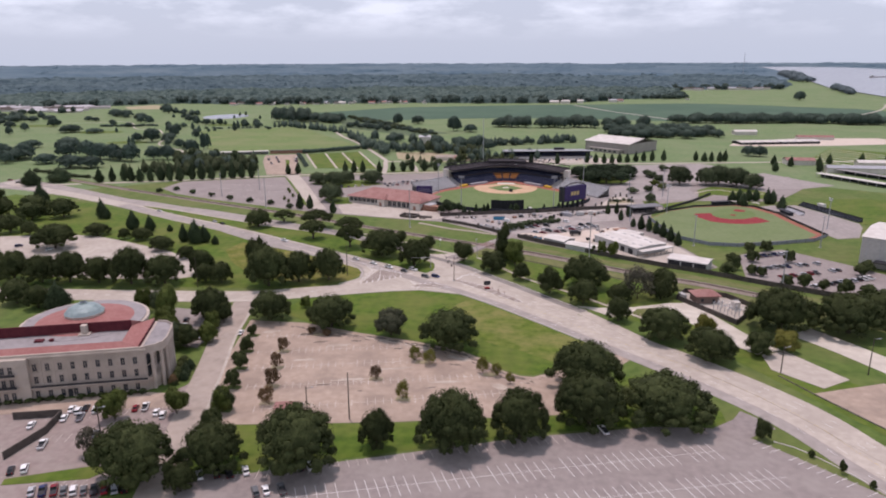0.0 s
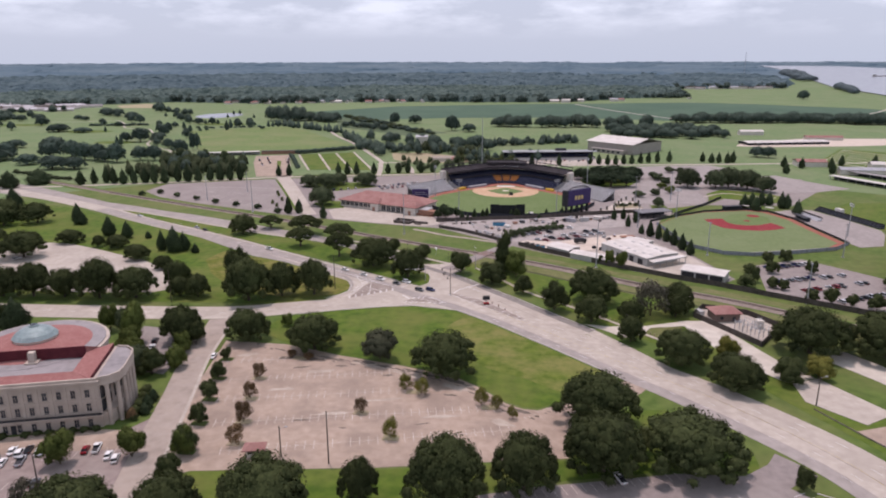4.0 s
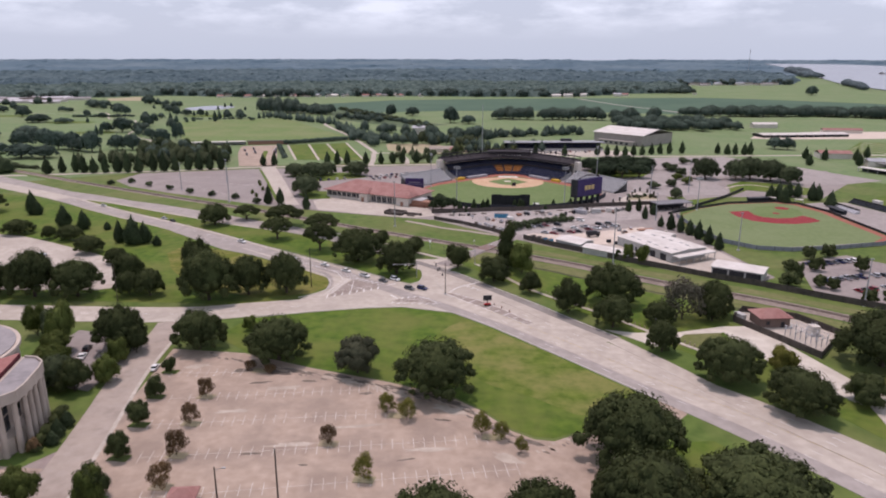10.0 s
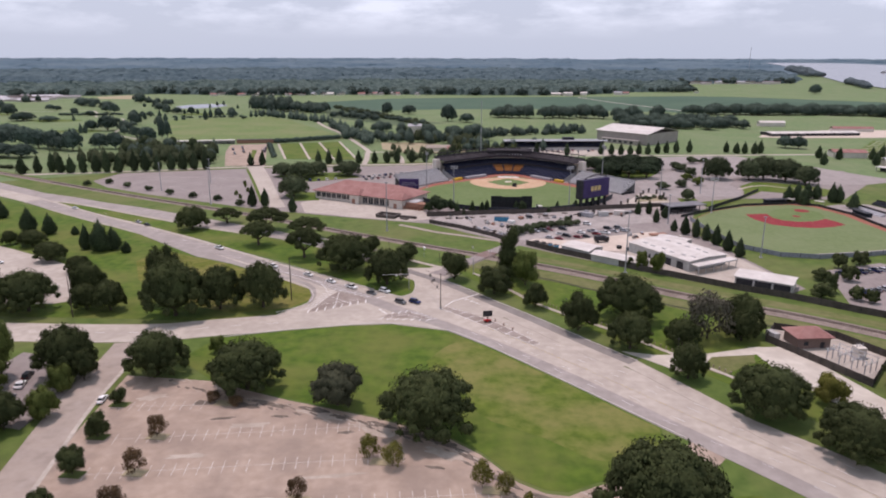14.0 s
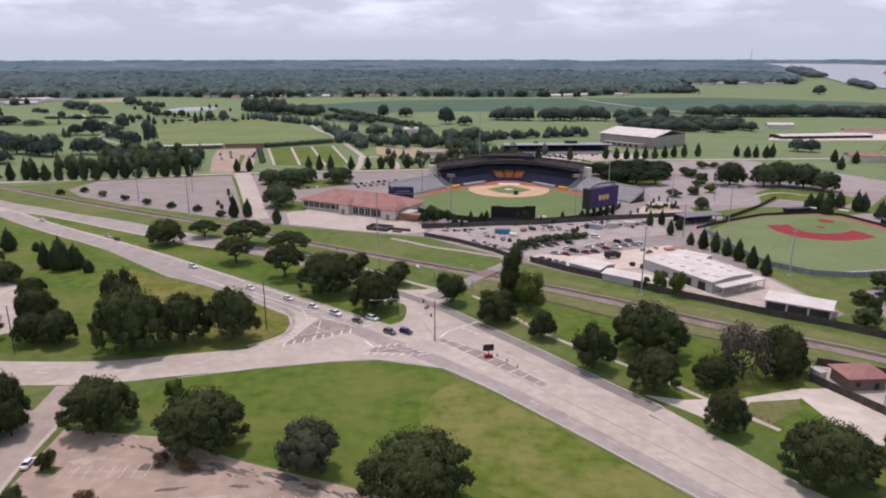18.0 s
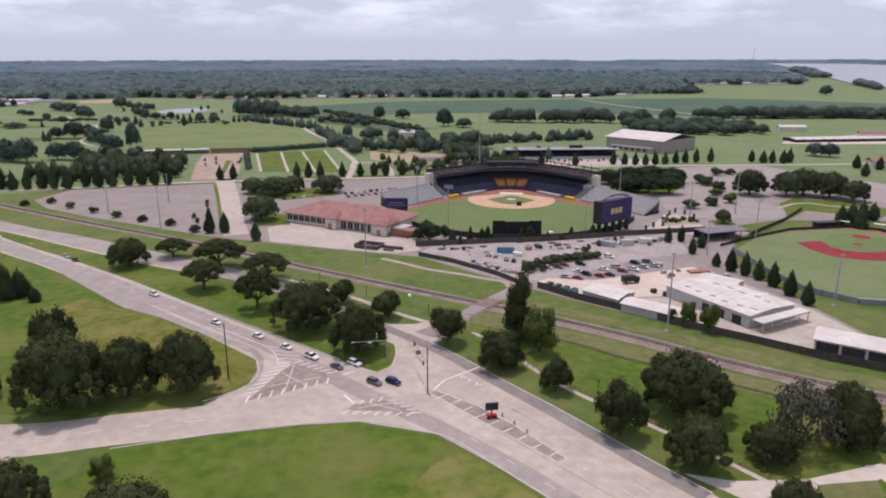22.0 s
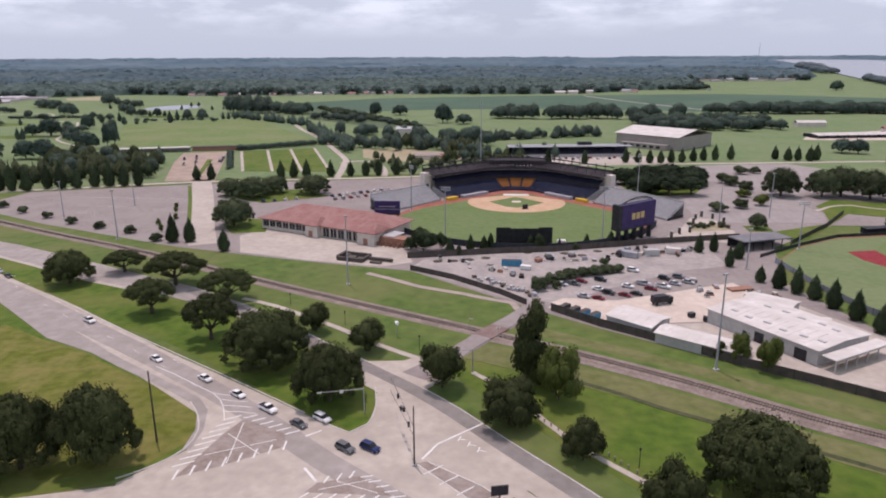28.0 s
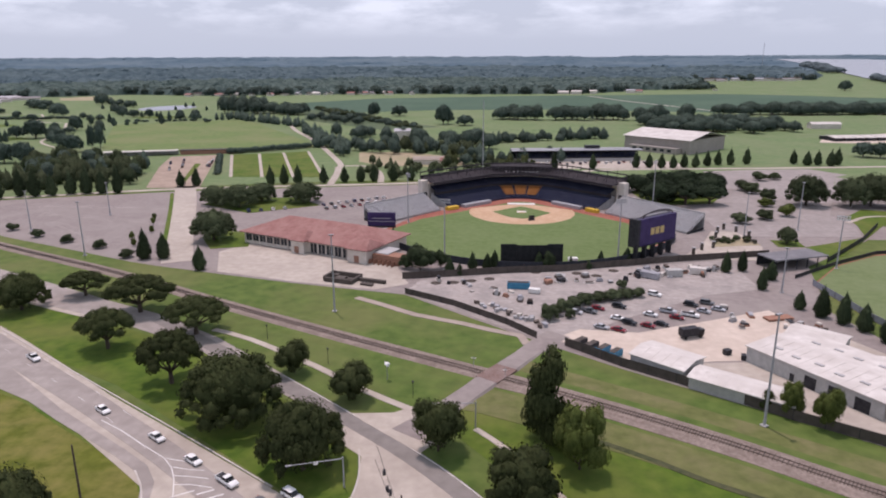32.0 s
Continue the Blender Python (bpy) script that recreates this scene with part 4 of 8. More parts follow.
for side in (-1, 1):
    for s in (4, 11, 18, 25, 32, 39):
        bm = bmesh.new()
        p = [(*park(*foul(side, s, d)), z) for d, z in ((31.2, 14.0), (36, 16.9), (44, 15.6), (44, 0.2), (36, 12.4))]
        for a, b, w in ((0, 1, .22), (1, 2, .22), (2, 3, .3), (1, 4, .2)):
            add_rod(bm, p[a], p[b], w, n=5)
        part("roof_truss", bm, TRUSS, stand)
    # stair tower at the end of the roof
    e = park(*foul(side, 41.5, 39))
    part("end_tower", box(-2.0, 2.0, -2.2, 2.2, 0, 14.4, pose(e[0], e[1], 0, 0, 0, side * 45 + TURN)), CREAM, stand, "pale stair tower")
    part("tower_opening", box(-2.05, 2.05, -1.3, 1.3, 4.5, 7.5, pose(e[0], e[1], 0, 0, 0, side * 45 + TURN)), DARK_METAL, stand)
    # dugout
    u0 = [foul(side, s, d) for s, d in ((9, 15.4), (30, 15.4), (30, 18.6), (9, 18.6))]
    bm = prism([park(*p) for p in (u0 if side < 0 else u0[::-1])], 0.2, 1.9)
    part("dugout", bm, BLEACH, stand, "dugout with a pale flat roof")
    u0 = [foul(side, s, d) for s, d in ((34, 15.5), (42, 15.5), (42, 18.4), (34, 18.4))]
    part("yellow_stair", prism([park(*p) for p in (u0 if side < 0 else u0[::-1])], 0.2, 2.0), YELLOW, stand, "yellow-painted corner steps")
press = thing("press_box", *park(0, -36), 11.9, TURN, "dark glazed press box under the grandstand roof", "press box")
part("cabin", box(-17, 17, -3, 2.6, 0, 2.6), ROOF_DARK, press)
GLASS = material("dark_glazing", (0.02, 0.024, 0.03), (0.045, 0.05, 0.06), 3, 0.12)
for k in range(8):
    part("pane", box(-16.2 + k * 4.1, -12.6 + k * 4.1, -3.06, -2.98, .7, 2.1), GLASS, press)
for k in range(9):
    part("lamp", box(-10 + k * 2.4, -8.9 + k * 2.4, -3.5, -3.1, 2.3, 2.6), WHITE_LAMP, press)

for side, nm in ((-1, "bleachers"), (1, "bleachers")):
    bl = thing(nm, 0, 0, 0, 0, "grey metal bleachers stepped beside the foul line", "bleachers", "foul-line bleachers")
    s0, s1 = 45, (90 if side < 0 else 99)
    for k in range(15):
        d = 19 + k * .95 - (0 if k else 0)
        uv = [foul(side, s, dd) for s, dd in ((s0, d), (s1, d - 6), (s1, d - 5.05), (s0, d + .95))]
        part("tier", prism([park(*p) for p in (uv if side < 0 else uv[::-1])], 0.3 if k < 2 else .6 + k * .42, 1.2 + k * .45), STAND_CONC, bl)
        uv = [foul(side, s, dd) for s, dd in ((s0 + .4, d + .3), (s1 - .4, d - 5.7), (s1 - .4, d - 5.25), (s0 + .4, d + .75))]
        part("bench", prism([park(*p) for p in (uv if side < 0 else uv[::-1])], 1.45 + k * .45, 1.55 + k * .45), BENCH, bl, "pale aluminium bench")
    uv = [foul(side, s, dd) for s, dd in ((s0, 33.4), (s1, 27.4), (s1, 27.7), (s0, 33.7))]
    part("back_rail", prism([park(*p) for p in (uv if side < 0 else uv[::-1])], 0.0, 8.6), STAND_CONC, bl)
    for e in (s0, s1):
        dd = 0 if e == s0 else -6
        uv = [foul(side, e + x, d + dd) for x, d in ((-.1, 19), (.1, 19), (.1, 33.4), (-.1, 33.4))]
        part("side_panel", prism([park(*p) for p in (uv if side < 0 else uv[::-1])], 0.0, 1.4), DARK_METAL, bl)

# scoreboards
sb = thing("scoreboard", 67.5, 541, 0, 39.5, "large purple scoreboard seen from behind, with a plain gold emblem", "scoreboard")
part("board", box(-10.6, 13.6, -1.0, 1.0, 6.6, 18.0), PURPLE, sb, "deep purple back panel")
part("side_face", box(-12.4, -10.65, -1.3, 3.4, 6.2, 18.2), DARK_METAL, sb, "black end panel")
part("rear_frame", box(-10.6, 13.6, 1.05, 3.2, 6.8, 17.8), DARK_METAL, sb)
for k in range(5):
    part("leg", box(-11 + k * 5.6, -10.1 + k * 5.6, -.5, 1.6, 0, 6.65), DARK_METAL, sb)
part("catwalk", box(-10.6, 13.6, -1.6, -1.05, 6.3, 6.6), DARK_METAL, sb)
EMBLEM = material("gold_emblem", (0.50, 0.36, 0.14), (0.60, 0.45, 0.20), 2, 0.5)
for x0, x1, z0, z1 in ((-3.4, -1.0, 10.6, 13.6), (-.3, 2.2, 10.6, 13.6), (2.9, 5.4, 10.6, 13.6)):
    part("emblem_block", box(x0, x1, -1.06, -1.0, z0, z1), EMBLEM, sb)
for k in range(9):
    a0, a1 = math.pi * k / 9, math.pi * (k + 1) / 9
    part("arch", rod((-10 * math.cos(a0) + 2, 0, 18.0 + 2.6 * math.sin(a0)), (-10 * math.cos(a1) + 2, 0, 18.0 + 2.6 * math.sin(a1)), .26, n=6), TRUSS, sb)
    part("arch", rod((-10 * math.cos(a0) + 2, 1.2, 18.0 + 1.6 * math.sin(a0)), (-10 * math.cos(a1) + 2, 1.2, 18.0 + 1.6 * math.sin(a1)), .22, n=6), TRUSS, sb)
ss = thing("small_scoreboard", -54.5, 577, 0, 0, "small purple video board on posts at the foul corner", "scoreboard")
part("board", box(-6.8, 6.8, -.5, .6, 3.8, 10.4), PURPLE, ss)
part("screen_line", box(-6.4, 6.4, -.56, -.5, 6.0, 6.3), BLEACH, ss)
part("screen_line", box(-4.4, 4.4, -.56, -.5, 7.4, 7.8), BLEACH, ss)
part("ribbon", box(-6.8, 6.8, -.55, .6, 3.0, 3.95), DARK_METAL, ss)
for x in (-5.5, 0, 5.5):
    part("post", box(x - .3, x + .3, -.2, .5, 0, 3.05), DARK_METAL, ss)
eye = thing("batters_eye", 15.3, 527, 0, 3, "wide black screen wall behind centre field", "screen")
BLACK = material("black_screen", (0.010, 0.012, 0.013), (0.022, 0.025, 0.026), 2, 0.8)
for k in range(4):
    part("screen", box(-12.8 + k * 6.4, -6.45 + k * 6.4, -.15, .15, .3, 8.6 + (.5 if k in (0, 3) else 0)), BLACK, eye)
    part("post", box(-12.9 + k * 6.4, -12.6 + k * 6.4, .16, .5, 0, 8.8), TRUSS, eye)
tagged(link("equipment_shed", box(-1.9, 1.9, -1.2, 1.2, 0, 2.6, pose(32.5, 530, 0, 0, 0, 5)), TARP), "small white shed beside the black screen", "shed")

# ---------------------------------------------------------------- fences
BROWN_FENCE = material("brown_screen_fence", (0.055, 0.045, 0.04), (0.095, 0.08, 0.07), 2, 0.85, 0.01, (0.12, 0.10, 0.085), 11, 0.4)


def fence(name, pts, h, mat, label, post_every=1, step=6.0, smooth=False):
    """Panels and posts along a line, each panel a part."""
    f = thing(name, 0, 0, 0, 0, label, "fence")
    p = curve_through(pts, step) if smooth else [Vector(q) for q in pts]
    for a, b in zip(p, p[1:]):
        d = b - a
        n = max(1, round(d.length / step))
        ang = math.degrees(math.atan2(d.y, d.x))
        for i in range(n):
            o = a + d * (i / n)
            m = pose(o.x, o.y, 0, 0, 0, ang)
            w = d.length / n
            part("fence_panel", box(.06, w - .06, -.04, .04, .1, h, m), mat, f)
            if i % post_every == 0:
                part("fence_post", box(-.07, .07, -.09, .09, 0, h + .12, m), DARK_METAL, f)
    return f


fence("screen_fence", [(-33, 489), (-15, 477.5), (3, 461), (12, 450)], 2.3, BROWN_FENCE, "dark brown screen fence along the yard")
fence("screen_fence", [(20, 445), (34, 431.5), (53, 417.5), (69, 404), (86, 392.5), (105, 379), (118, 372), (140, 356), (170, 336), (205, 310)], 2.8, BROWN_FENCE, "long dark brown screen fence beside the railway", step=7)
fence("service_fence", [(-36, 506), (-26, 508), (5, 515.5), (28, 519), (52, 527), (77, 535), (97, 540), (118, 545)], 2.8, BROWN_FENCE, "brown fence behind the ballpark", step=7)

# ---------------------------------------------------------------- red-roofed building
TILE_RED = material("red_roof_sheet", (0.245, 0.115, 0.100), (0.31, 0.150, 0.132), 1.6, 0.85, 0.03, (0.36, 0.205, 0.18), 6, 0.6)
BRICKY = material("brick_wall", (0.26, 0.13, 0.09), (0.36, 0.19, 0.13), 0.8, 0.9, 0.02, (0.30, 0.17, 0.13), 5, 0.4)


def hip(x0, x1, y0, y1, z0, z1, over=.8, ridge=None):
    """A hipped roof with an overhang and eave thickness."""
    x0, x1, y0, y1 = x0 - over, x1 + over, y0 - over, y1 + over
    r = (y1 - y0) / 2 if ridge is None else ridge
    bm = bmesh.new()
    ym = (y0 + y1) / 2
    lo = [bm.verts.new(p) for p in ((x0, y0, z0 - .35), (x1, y0, z0 - .35), (x1, y1, z0 - .35), (x0, y1, z0 - .35))]
    e = [bm.verts.new(p) for p in ((x0, y0, z0), (x1, y0, z0), (x1, y1, z0), (x0, y1, z0))]
    a, b = bm.verts.new((x0 + r, ym, z1)), bm.verts.new((max(x1 - r, x0 + r + .05), ym, z1))
    for f in ((e[0], e[1], b, a), (e[1], e[2], b), (e[2], e[3], a, b), (e[3], e[0], a)):
        bm.faces.new(f)
    bm.faces.new(lo[::-1])
    for i in range(4):
        bm.faces.new((lo[i], lo[(i + 1) % 4], e[(i + 1) % 4], e[i]))
    return bm


def gable(x0, x1, y0, y1, z0, z1, over=.5):
    """A low gabled roof, ridge along x."""
    x0, x1, y0, y1 = x0 - over, x1 + over, y0 - over, y1 + over
    ym = (y0 + y1) / 2
    bm = bmesh.new()
    pr = [(y0, z0 - .25), (y0, z0), (ym, z1), (y1, z0), (y1, z0 - .25), (ym, z1 - .25)]
    A = [bm.verts.new((x0, y, z)) for y, z in pr]
    B = [bm.verts.new((x1, y, z)) for y, z in pr]
    for i in range(6):
        bm.faces.new((A[i], A[(i + 1) % 6], B[(i + 1) % 6], B[i]))
    bm.faces.new(A)
    bm.faces.new(B[::-1])
    bmesh.ops.recalc_face_normals(bm, faces=bm.faces)
    return bm


rb = thing("training_building", -116, 557, 0, -25, "low cream building with a broad faded red hipped roof", "building")
part("wall", box(0, 70, 0, 30, 0, 5.6), CREAM, rb)
part("roof", hip(0, 70, 0, 30, 5.7, 11.5, 1.6), TILE_RED, rb, "faded red sheet roof")
for x0, x1 in ((30.5, 37.5), (61, 70.5)):
    part("bay", box(x0, x1, -3.2, 4, 0, 6.0), CREAM, rb)
    part("bay_roof", hip(x0, x1, -3.2, 9, 6.1, 9.2, .9, 3), TILE_RED, rb)
for k in range(7):
    w = part("shutter", box(1.2 + k * 4.2, 4.5 + k * 4.2, -.14, -.02, 1.6, 4.6), GLASS, rb, "dark glazed bay")
    part("mullion", box(2.8 + k * 4.2, 2.95 + k * 4.2, -.2, -.14, 1.6, 4.6), CREAM, w)
    part("pilaster", box(.55 + k * 4.2, .95 + k * 4.2, -.4, -.02, 0, 5.4), CREAM, rb)
for k in range(5):
    w = part("shutter", box(39 + k * 4.4, 42.4 + k * 4.4, -.14, -.02, .4, 4.6), GLASS, rb, "dark glazed bay")
    part("mullion", box(40.6 + k * 4.4, 40.8 + k * 4.4, -.2, -.14, .4, 4.6), CREAM, w)
for x in (32.4, 64.5):
    part("door", box(x, x + 2.4, -3.34, -3.22, 0, 3.2), BRICKY, rb)
part("brick_annex", box(71, 84, 1, 7, 0, 3.8), BRICKY, rb, "red brick terrace wall")
part("annex_roof", box(70.8, 78, 2, 12, 3.9, 4.2), STAND_CONC, rb)
for k in range(6):
    part("terrace_rail", box(71 + k * 2.2, 71.2 + k * 2.2, -2, 1, 0, 2.0), BRICKY, rb)

# brown enclosed yard beside the fence
yd = thing("dugout_ruin", -58, 503, 0, -18, "low dark rubble pile and walls at the yard corner", "rubble")
for x, y, w, d, h in ((-7, -4, 11, 1, 1.8), (-8, -3, 1, 8, 2.0), (4, -4, 1, 8, 1.7), (-7, 4, 12, 1, 1.9), (5.5, 1, 11, 1.4, 1.4), (-4, -1, 4, 3, 1.2), (0.5, 0, 2.4, 2, .9), (-6, 1.2, 2, 2, 1.5), (8, -3, 5, 2, .8)):
    part("wall", box(x, x + w, y, y + d, 0, h), BROWN_FENCE, yd)

# ---------------------------------------------------------------- white sheds
WHITE_ROOF = material("white_sheet_roof", (0.535, 0.495, 0.455), (0.655, 0.615, 0.575), 1.5, 0.6, 0.02, (0.44, 0.395, 0.355), 6, 0.6)
GREY_WALL = material("grey_sheet_wall", (0.38, 0.375, 0.36), (0.48, 0.47, 0.455), 1.2, 0.7, 0.02, (0.33, 0.32, 0.30), 6, 0.4)


def shed(name, x, y, turn, w, d, h, rise, label, doors=(), skylights=(), roof=None):
    s = thing(name, x, y, 0, turn, label, "shed")
    part("wall", box(0, w, 0, d, 0, h), GREY_WALL, s)
    part("roof", gable(0, w, 0, d, h + .3, h + .3 + rise), roof or WHITE_ROOF, s, "white sheet-metal roof")
    for k in range(1, int(w // 3)):
        part("roof_seam", rod((k * 3, -.5, h + .33), (k * 3, d / 2, h + .34 + rise), .04, n=4), roof or WHITE_ROOF, s)
    for x0, x1, z1 in doors:
        # doorways are dark panels; the shade within is put into their colour
        dr = part("door", box(x0, x1, -.1, .02, 0, z1), DARK_METAL, s, "dark open doorway")
        part("door_frame", box(x0 - .2, x1 + .2, -.16, -.1, z1, z1 + .3), GREY_WALL, dr)
    for u, v in skylights:
        z = h + .3 + rise * (1 - abs(v - d / 2) / (d / 2))
        part("skylight", box(u, u + 2.2, v - .5, v + .5, z - .1, z + .25), STAND_CONC, s)
    return s


shed("white_shed", 36.5, 432, -42, 15.5, 12, 3.6, 1.0, "white-roofed shed beside the yard fence")
shed("white_shed", 49, 419.5, -36, 25, 8.5, 3.0, .8, "long low white-roofed shed beside the fence")
shed("white_shed", 69.8, 436.8, -58, 38, 24, 4.6, .7, "long white-roofed workshop with dark doorways",
     doors=((13.6, 14.8, 2.3), (17.7, 20.9, 3.5), (24.2, 27.6, 3.5), (31, 34.8, 3.5)), skylights=((5, 5), (11, 4), (17, 5), (23, 4), (29, 5), (34, 6), (8, 17), (14, 18), (20, 17), (26, 18), (31, 17)))
shed("white_shed", 86, 450, -40, 15, 9, 3.6, .8, "small white-roofed store behind the workshop")
cn = thing("canopy", 90.4, 403.6, 0, 31, "open white lean-to canopy on posts at the workshop end", "canopy")
part("roof", box(0, 25, -4.4, -.1, 3.7, 4.0), WHITE_ROOF, cn)
part("fascia", box(0, 25, -4.6, -4.4, 3.5, 4.05), GREY_WALL, cn)
for k in range(6):
    part("post", box(.3 + k * 4.8, .6 + k * 4.8, -4.3, -4.0, 0, 3.7), GREY_WALL, cn)
# its dark panels stand in for the shade under the open store
shed("white_shed", 104, 387, -30, 22, 12, 3.8, .7, "flat white-roofed open store near the fence", doors=((.6, 7, 3.4), (7.8, 14.2, 3.4), (15, 21.4, 3.4)))

# ---------------------------------------------------------------- pump station
PALE_CONC = material("bleached_concrete", (0.48, 0.43, 0.365), (0.56, 0.51, 0.44), 3.0, 0.9, 0.01, (0.40, 0.35, 0.295), 9, 0.6)
ps = thing("pump_house", 102, 321, 0, 7, "small brick pump house with a red hipped roof", "building")
part("wall", box(0, 11, 0, 8.5, 0, 4.0), material("brown_brick", (0.17, 0.12, 0.10), (0.23, 0.165, 0.14), .5, .9, .01, (0.14, 0.10, 0.09), 4, .4), ps)
part("roof", hip(0, 11, 0, 8.5, 4.1, 6.4, .9), TILE_RED, ps)
part("door", box(7.6, 9.0, -.08, .02, 0, 2.3), DARK_METAL, ps)
part("window", box(2, 3.4, -.08, .02, 1.2, 2.6), GLASS, ps)
area("station_yard", [(94, 327), (112, 294.5), (128, 315), (120, 330), (101, 338)], 0.13, GRAVEL, "pale gravel yard of the electrical station", "pavement")
fence("station_fence", [(94, 327), (112, 294.5), (128, 315), (119, 331), (101, 338), (94, 327)], 2.6, BROWN_FENCE, "brown wall round the electrical station", step=4)
tk = thing("transformer", 118.5, 315.5, 0, 10, "beige transformer box on a plinth", "transformer")
part("plinth", box(-2, 2, -2, 2, 0, .5), STAND_CONC, tk)
part("tank", box(-1.5, 1.5, -1.6, 1.6, .5, 3.8), CREAM, tk)
for k in range(3):
    part("bushing", rod((-1 + k, 0, 3.8), (-1 + k, 0, 5.0), .16, .1), BLEACH, tk)
bus = thing("switchgear", 113, 309, 0, -58, "pale grey steel switchgear frames in the station yard", "switchgear")
for i in range(4):
    for j in range(3):
        part("leg", rod((-6 + i * 4, -3 + j * 3, 0), (-6 + i * 4, -3 + j * 3, 3.4), .16, n=6), BLEACH, bus)
        part("insulator", rod((-6 + i * 4, -3 + j * 3, 3.4), (-6 + i * 4, -3 + j * 3, 4.6), .22, .12, 6), WHITE_LAMP, bus)
for j in range(3):
    part("busbar", rod((-6.5, -3 + j * 3, 4.6), (6.5, -3 + j * 3, 4.6), .1, n=6), BLEACH, bus)
for i in range(4):
    part("crossbeam", rod((-6 + i * 4, -3.4, 3.3), (-6 + i * 4, 3.4, 3.3), .14, n=6), BLEACH, bus)
tagged(link("tool_van", box(-1.1, 1.1, -2.2, 2.2, .3, 2.4, pose(97.5, 330, 0, 0, 0, 20)), GREY_WALL), "grey box trailer beside the pump house", "trailer")
area("driveway", [(43.8, 315.3), (54.1, 313.0), (70.2, 314.7), (90.2, 322.0), (90.3, 317.6), (85.8, 315.2), (71.8, 312.7), (65.8, 303.8), (58.6, 301.2), (50.7, 309.1)], 0.135, PALE_CONC, "pale concrete driveway flaring to the main road", "road")
area("verge_grass", [(71.8, 312.7), (85.8, 315.2), (84.3, 309.4), (71.2, 299.6), (66.2, 303.4)], 0.10, ROUGH, "olive grass beside the driveway", "grass")
area("driveway", [(86, 321), (89, 303), (99.5, 276), (109.4, 262.5), (121, 267), (115.4, 275), (106, 304), (99, 322.5)], 0.14, PALE_CONC, "wide pale concrete drive to the pump house", "road")
area("bare_lot", [(109.5, 248.4), (122.4, 233.6), (135, 241.3), (121.6, 266.5), (111, 262)], 0.15, CONCRETE, "pale empty concrete pad", "pavement")
strip("driveway", [(137, 288), (148, 270), (158, 250), (172, 226), (190, 200)], 14, 0.13, PALE_CONC, "pale concrete access road", "road")
area("pink_lot", [(117, 229.5), (130, 204), (150, 170), (200, 180), (175, 225), (146, 239)], 0.11, PINK_PAVING, "pinkish bare lot beside the road", "pavement")
OLD_RAIL = material("weathered_rail_wood", (0.22, 0.185, 0.155), (0.32, 0.275, 0.235), .6, .9, .02, (0.16, 0.13, 0.105), 3, .5)
fence("rail_fence", [(110, 243), (117, 228), (130, 203), (150, 168)], .55, OLD_RAIL, "low weathered fence along the lot", step=4)

# ---------------------------------------------------------------- softball park
sf = thing("softball_field", 0, 0, 0, 0, "green turf softball field with a bright red infield", "field", kind="structure")
SOFT = [(119, 506), (122, 470), (127, 446), (141, 432), (158, 429.5), (185, 436), (212, 445), (226, 459), (222, 506), (221, 527), (212, 551), (200, 557), (165, 549), (140, 532)]
part("warning_track", prism(SOFT, -.2, .17), TRACK_RED, sf, "dark red edge of the field")
cx, cy = 172, 490
part("turf", prism([(cx - 2 + (x - cx) * .945, cy + 1 + (y - cy) * .95) for x, y in SOFT], -.2, .21), TURF, sf)
part("red_infield", prism([(157.2, 524), (157.6, 511), (162.8, 498.2), (173.2, 492.7), (185.3, 491.4), (196, 495), (205, 500.5), (203, 509), (200.5, 515), (190.4, 508), (181.4, 506.3), (173.6, 509.2), (170.2, 515.6), (170.8, 527)], -.2, .25), BRIGHT_RED, sf, "bright red infield arc")
part("infield_turf", prism([(171.2, 526.5), (170.6, 516), (174, 509.8), (181.4, 507), (190.2, 508.8), (200.3, 515.6), (203.4, 522), (205, 535), (194, 545), (182, 541)], -.2, .23), BALL_GRASS, sf, "greener turf of the infield")
part("plate_circle", prism([(196 + 4.5 * math.cos(i * .52), 537 + 4.5 * math.sin(i * .52)) for i in range(12)], -.2, .25), BRIGHT_RED, sf)
part("pitch_circle", prism([(186 + 2.4 * math.cos(i * .52), 521 + 2.4 * math.sin(i * .52)) for i in range(12)], -.2, .25), BRIGHT_RED, sf)
NET = material("grey_mesh_fence", (0.20, 0.21, 0.24), (0.28, 0.29, 0.33), 1, 0.8, 0, (0.16, 0.16, 0.19), 9, 0.4)
part("outfield_track", prism([(127, 446), (141, 432), (158, 429.5), (185, 436), (212, 445), (215, 452), (185, 443.5), (158, 437), (143, 439), (131, 450)], -.2, .225), YARD, sf, "grey gravel outfield track")
fence("field_fence", [(119, 506), (122, 470), (127, 446), (141, 431.6), (158, 429), (185, 435.5), (212, 444.5), (226, 458)], 2.4, NET, "grey mesh fence round the softball outfield", step=8)
fence("dark_rail", [(139, 537), (170, 571), (194, 603)], 2.2, DARK_METAL, "dark mesh fence along the grass slope", step=6)
fence("dark_rail", [(116, 514), (140, 533), (165, 550), (200, 558), (212.5, 551.5), (221.6, 527), (222.6, 506), (227, 459)], 1.6, DARK_METAL, "low dark railing behind the softball field", step=8)
FENCE_GREY = material("grey_sheet_roof", (0.15, 0.145, 0.155), (0.20, 0.195, 0.205), 2, 0.7, 0.01, (0.12, 0.118, 0.125), 7, 0.4)
cb = thing("batting_shed", 110, 527, 0, 20, "open batting shed with a grey flat roof", "shed")
part("roof", box(0, 26, -5, 6, 4.2, 4.7), FENCE_GREY, cb)
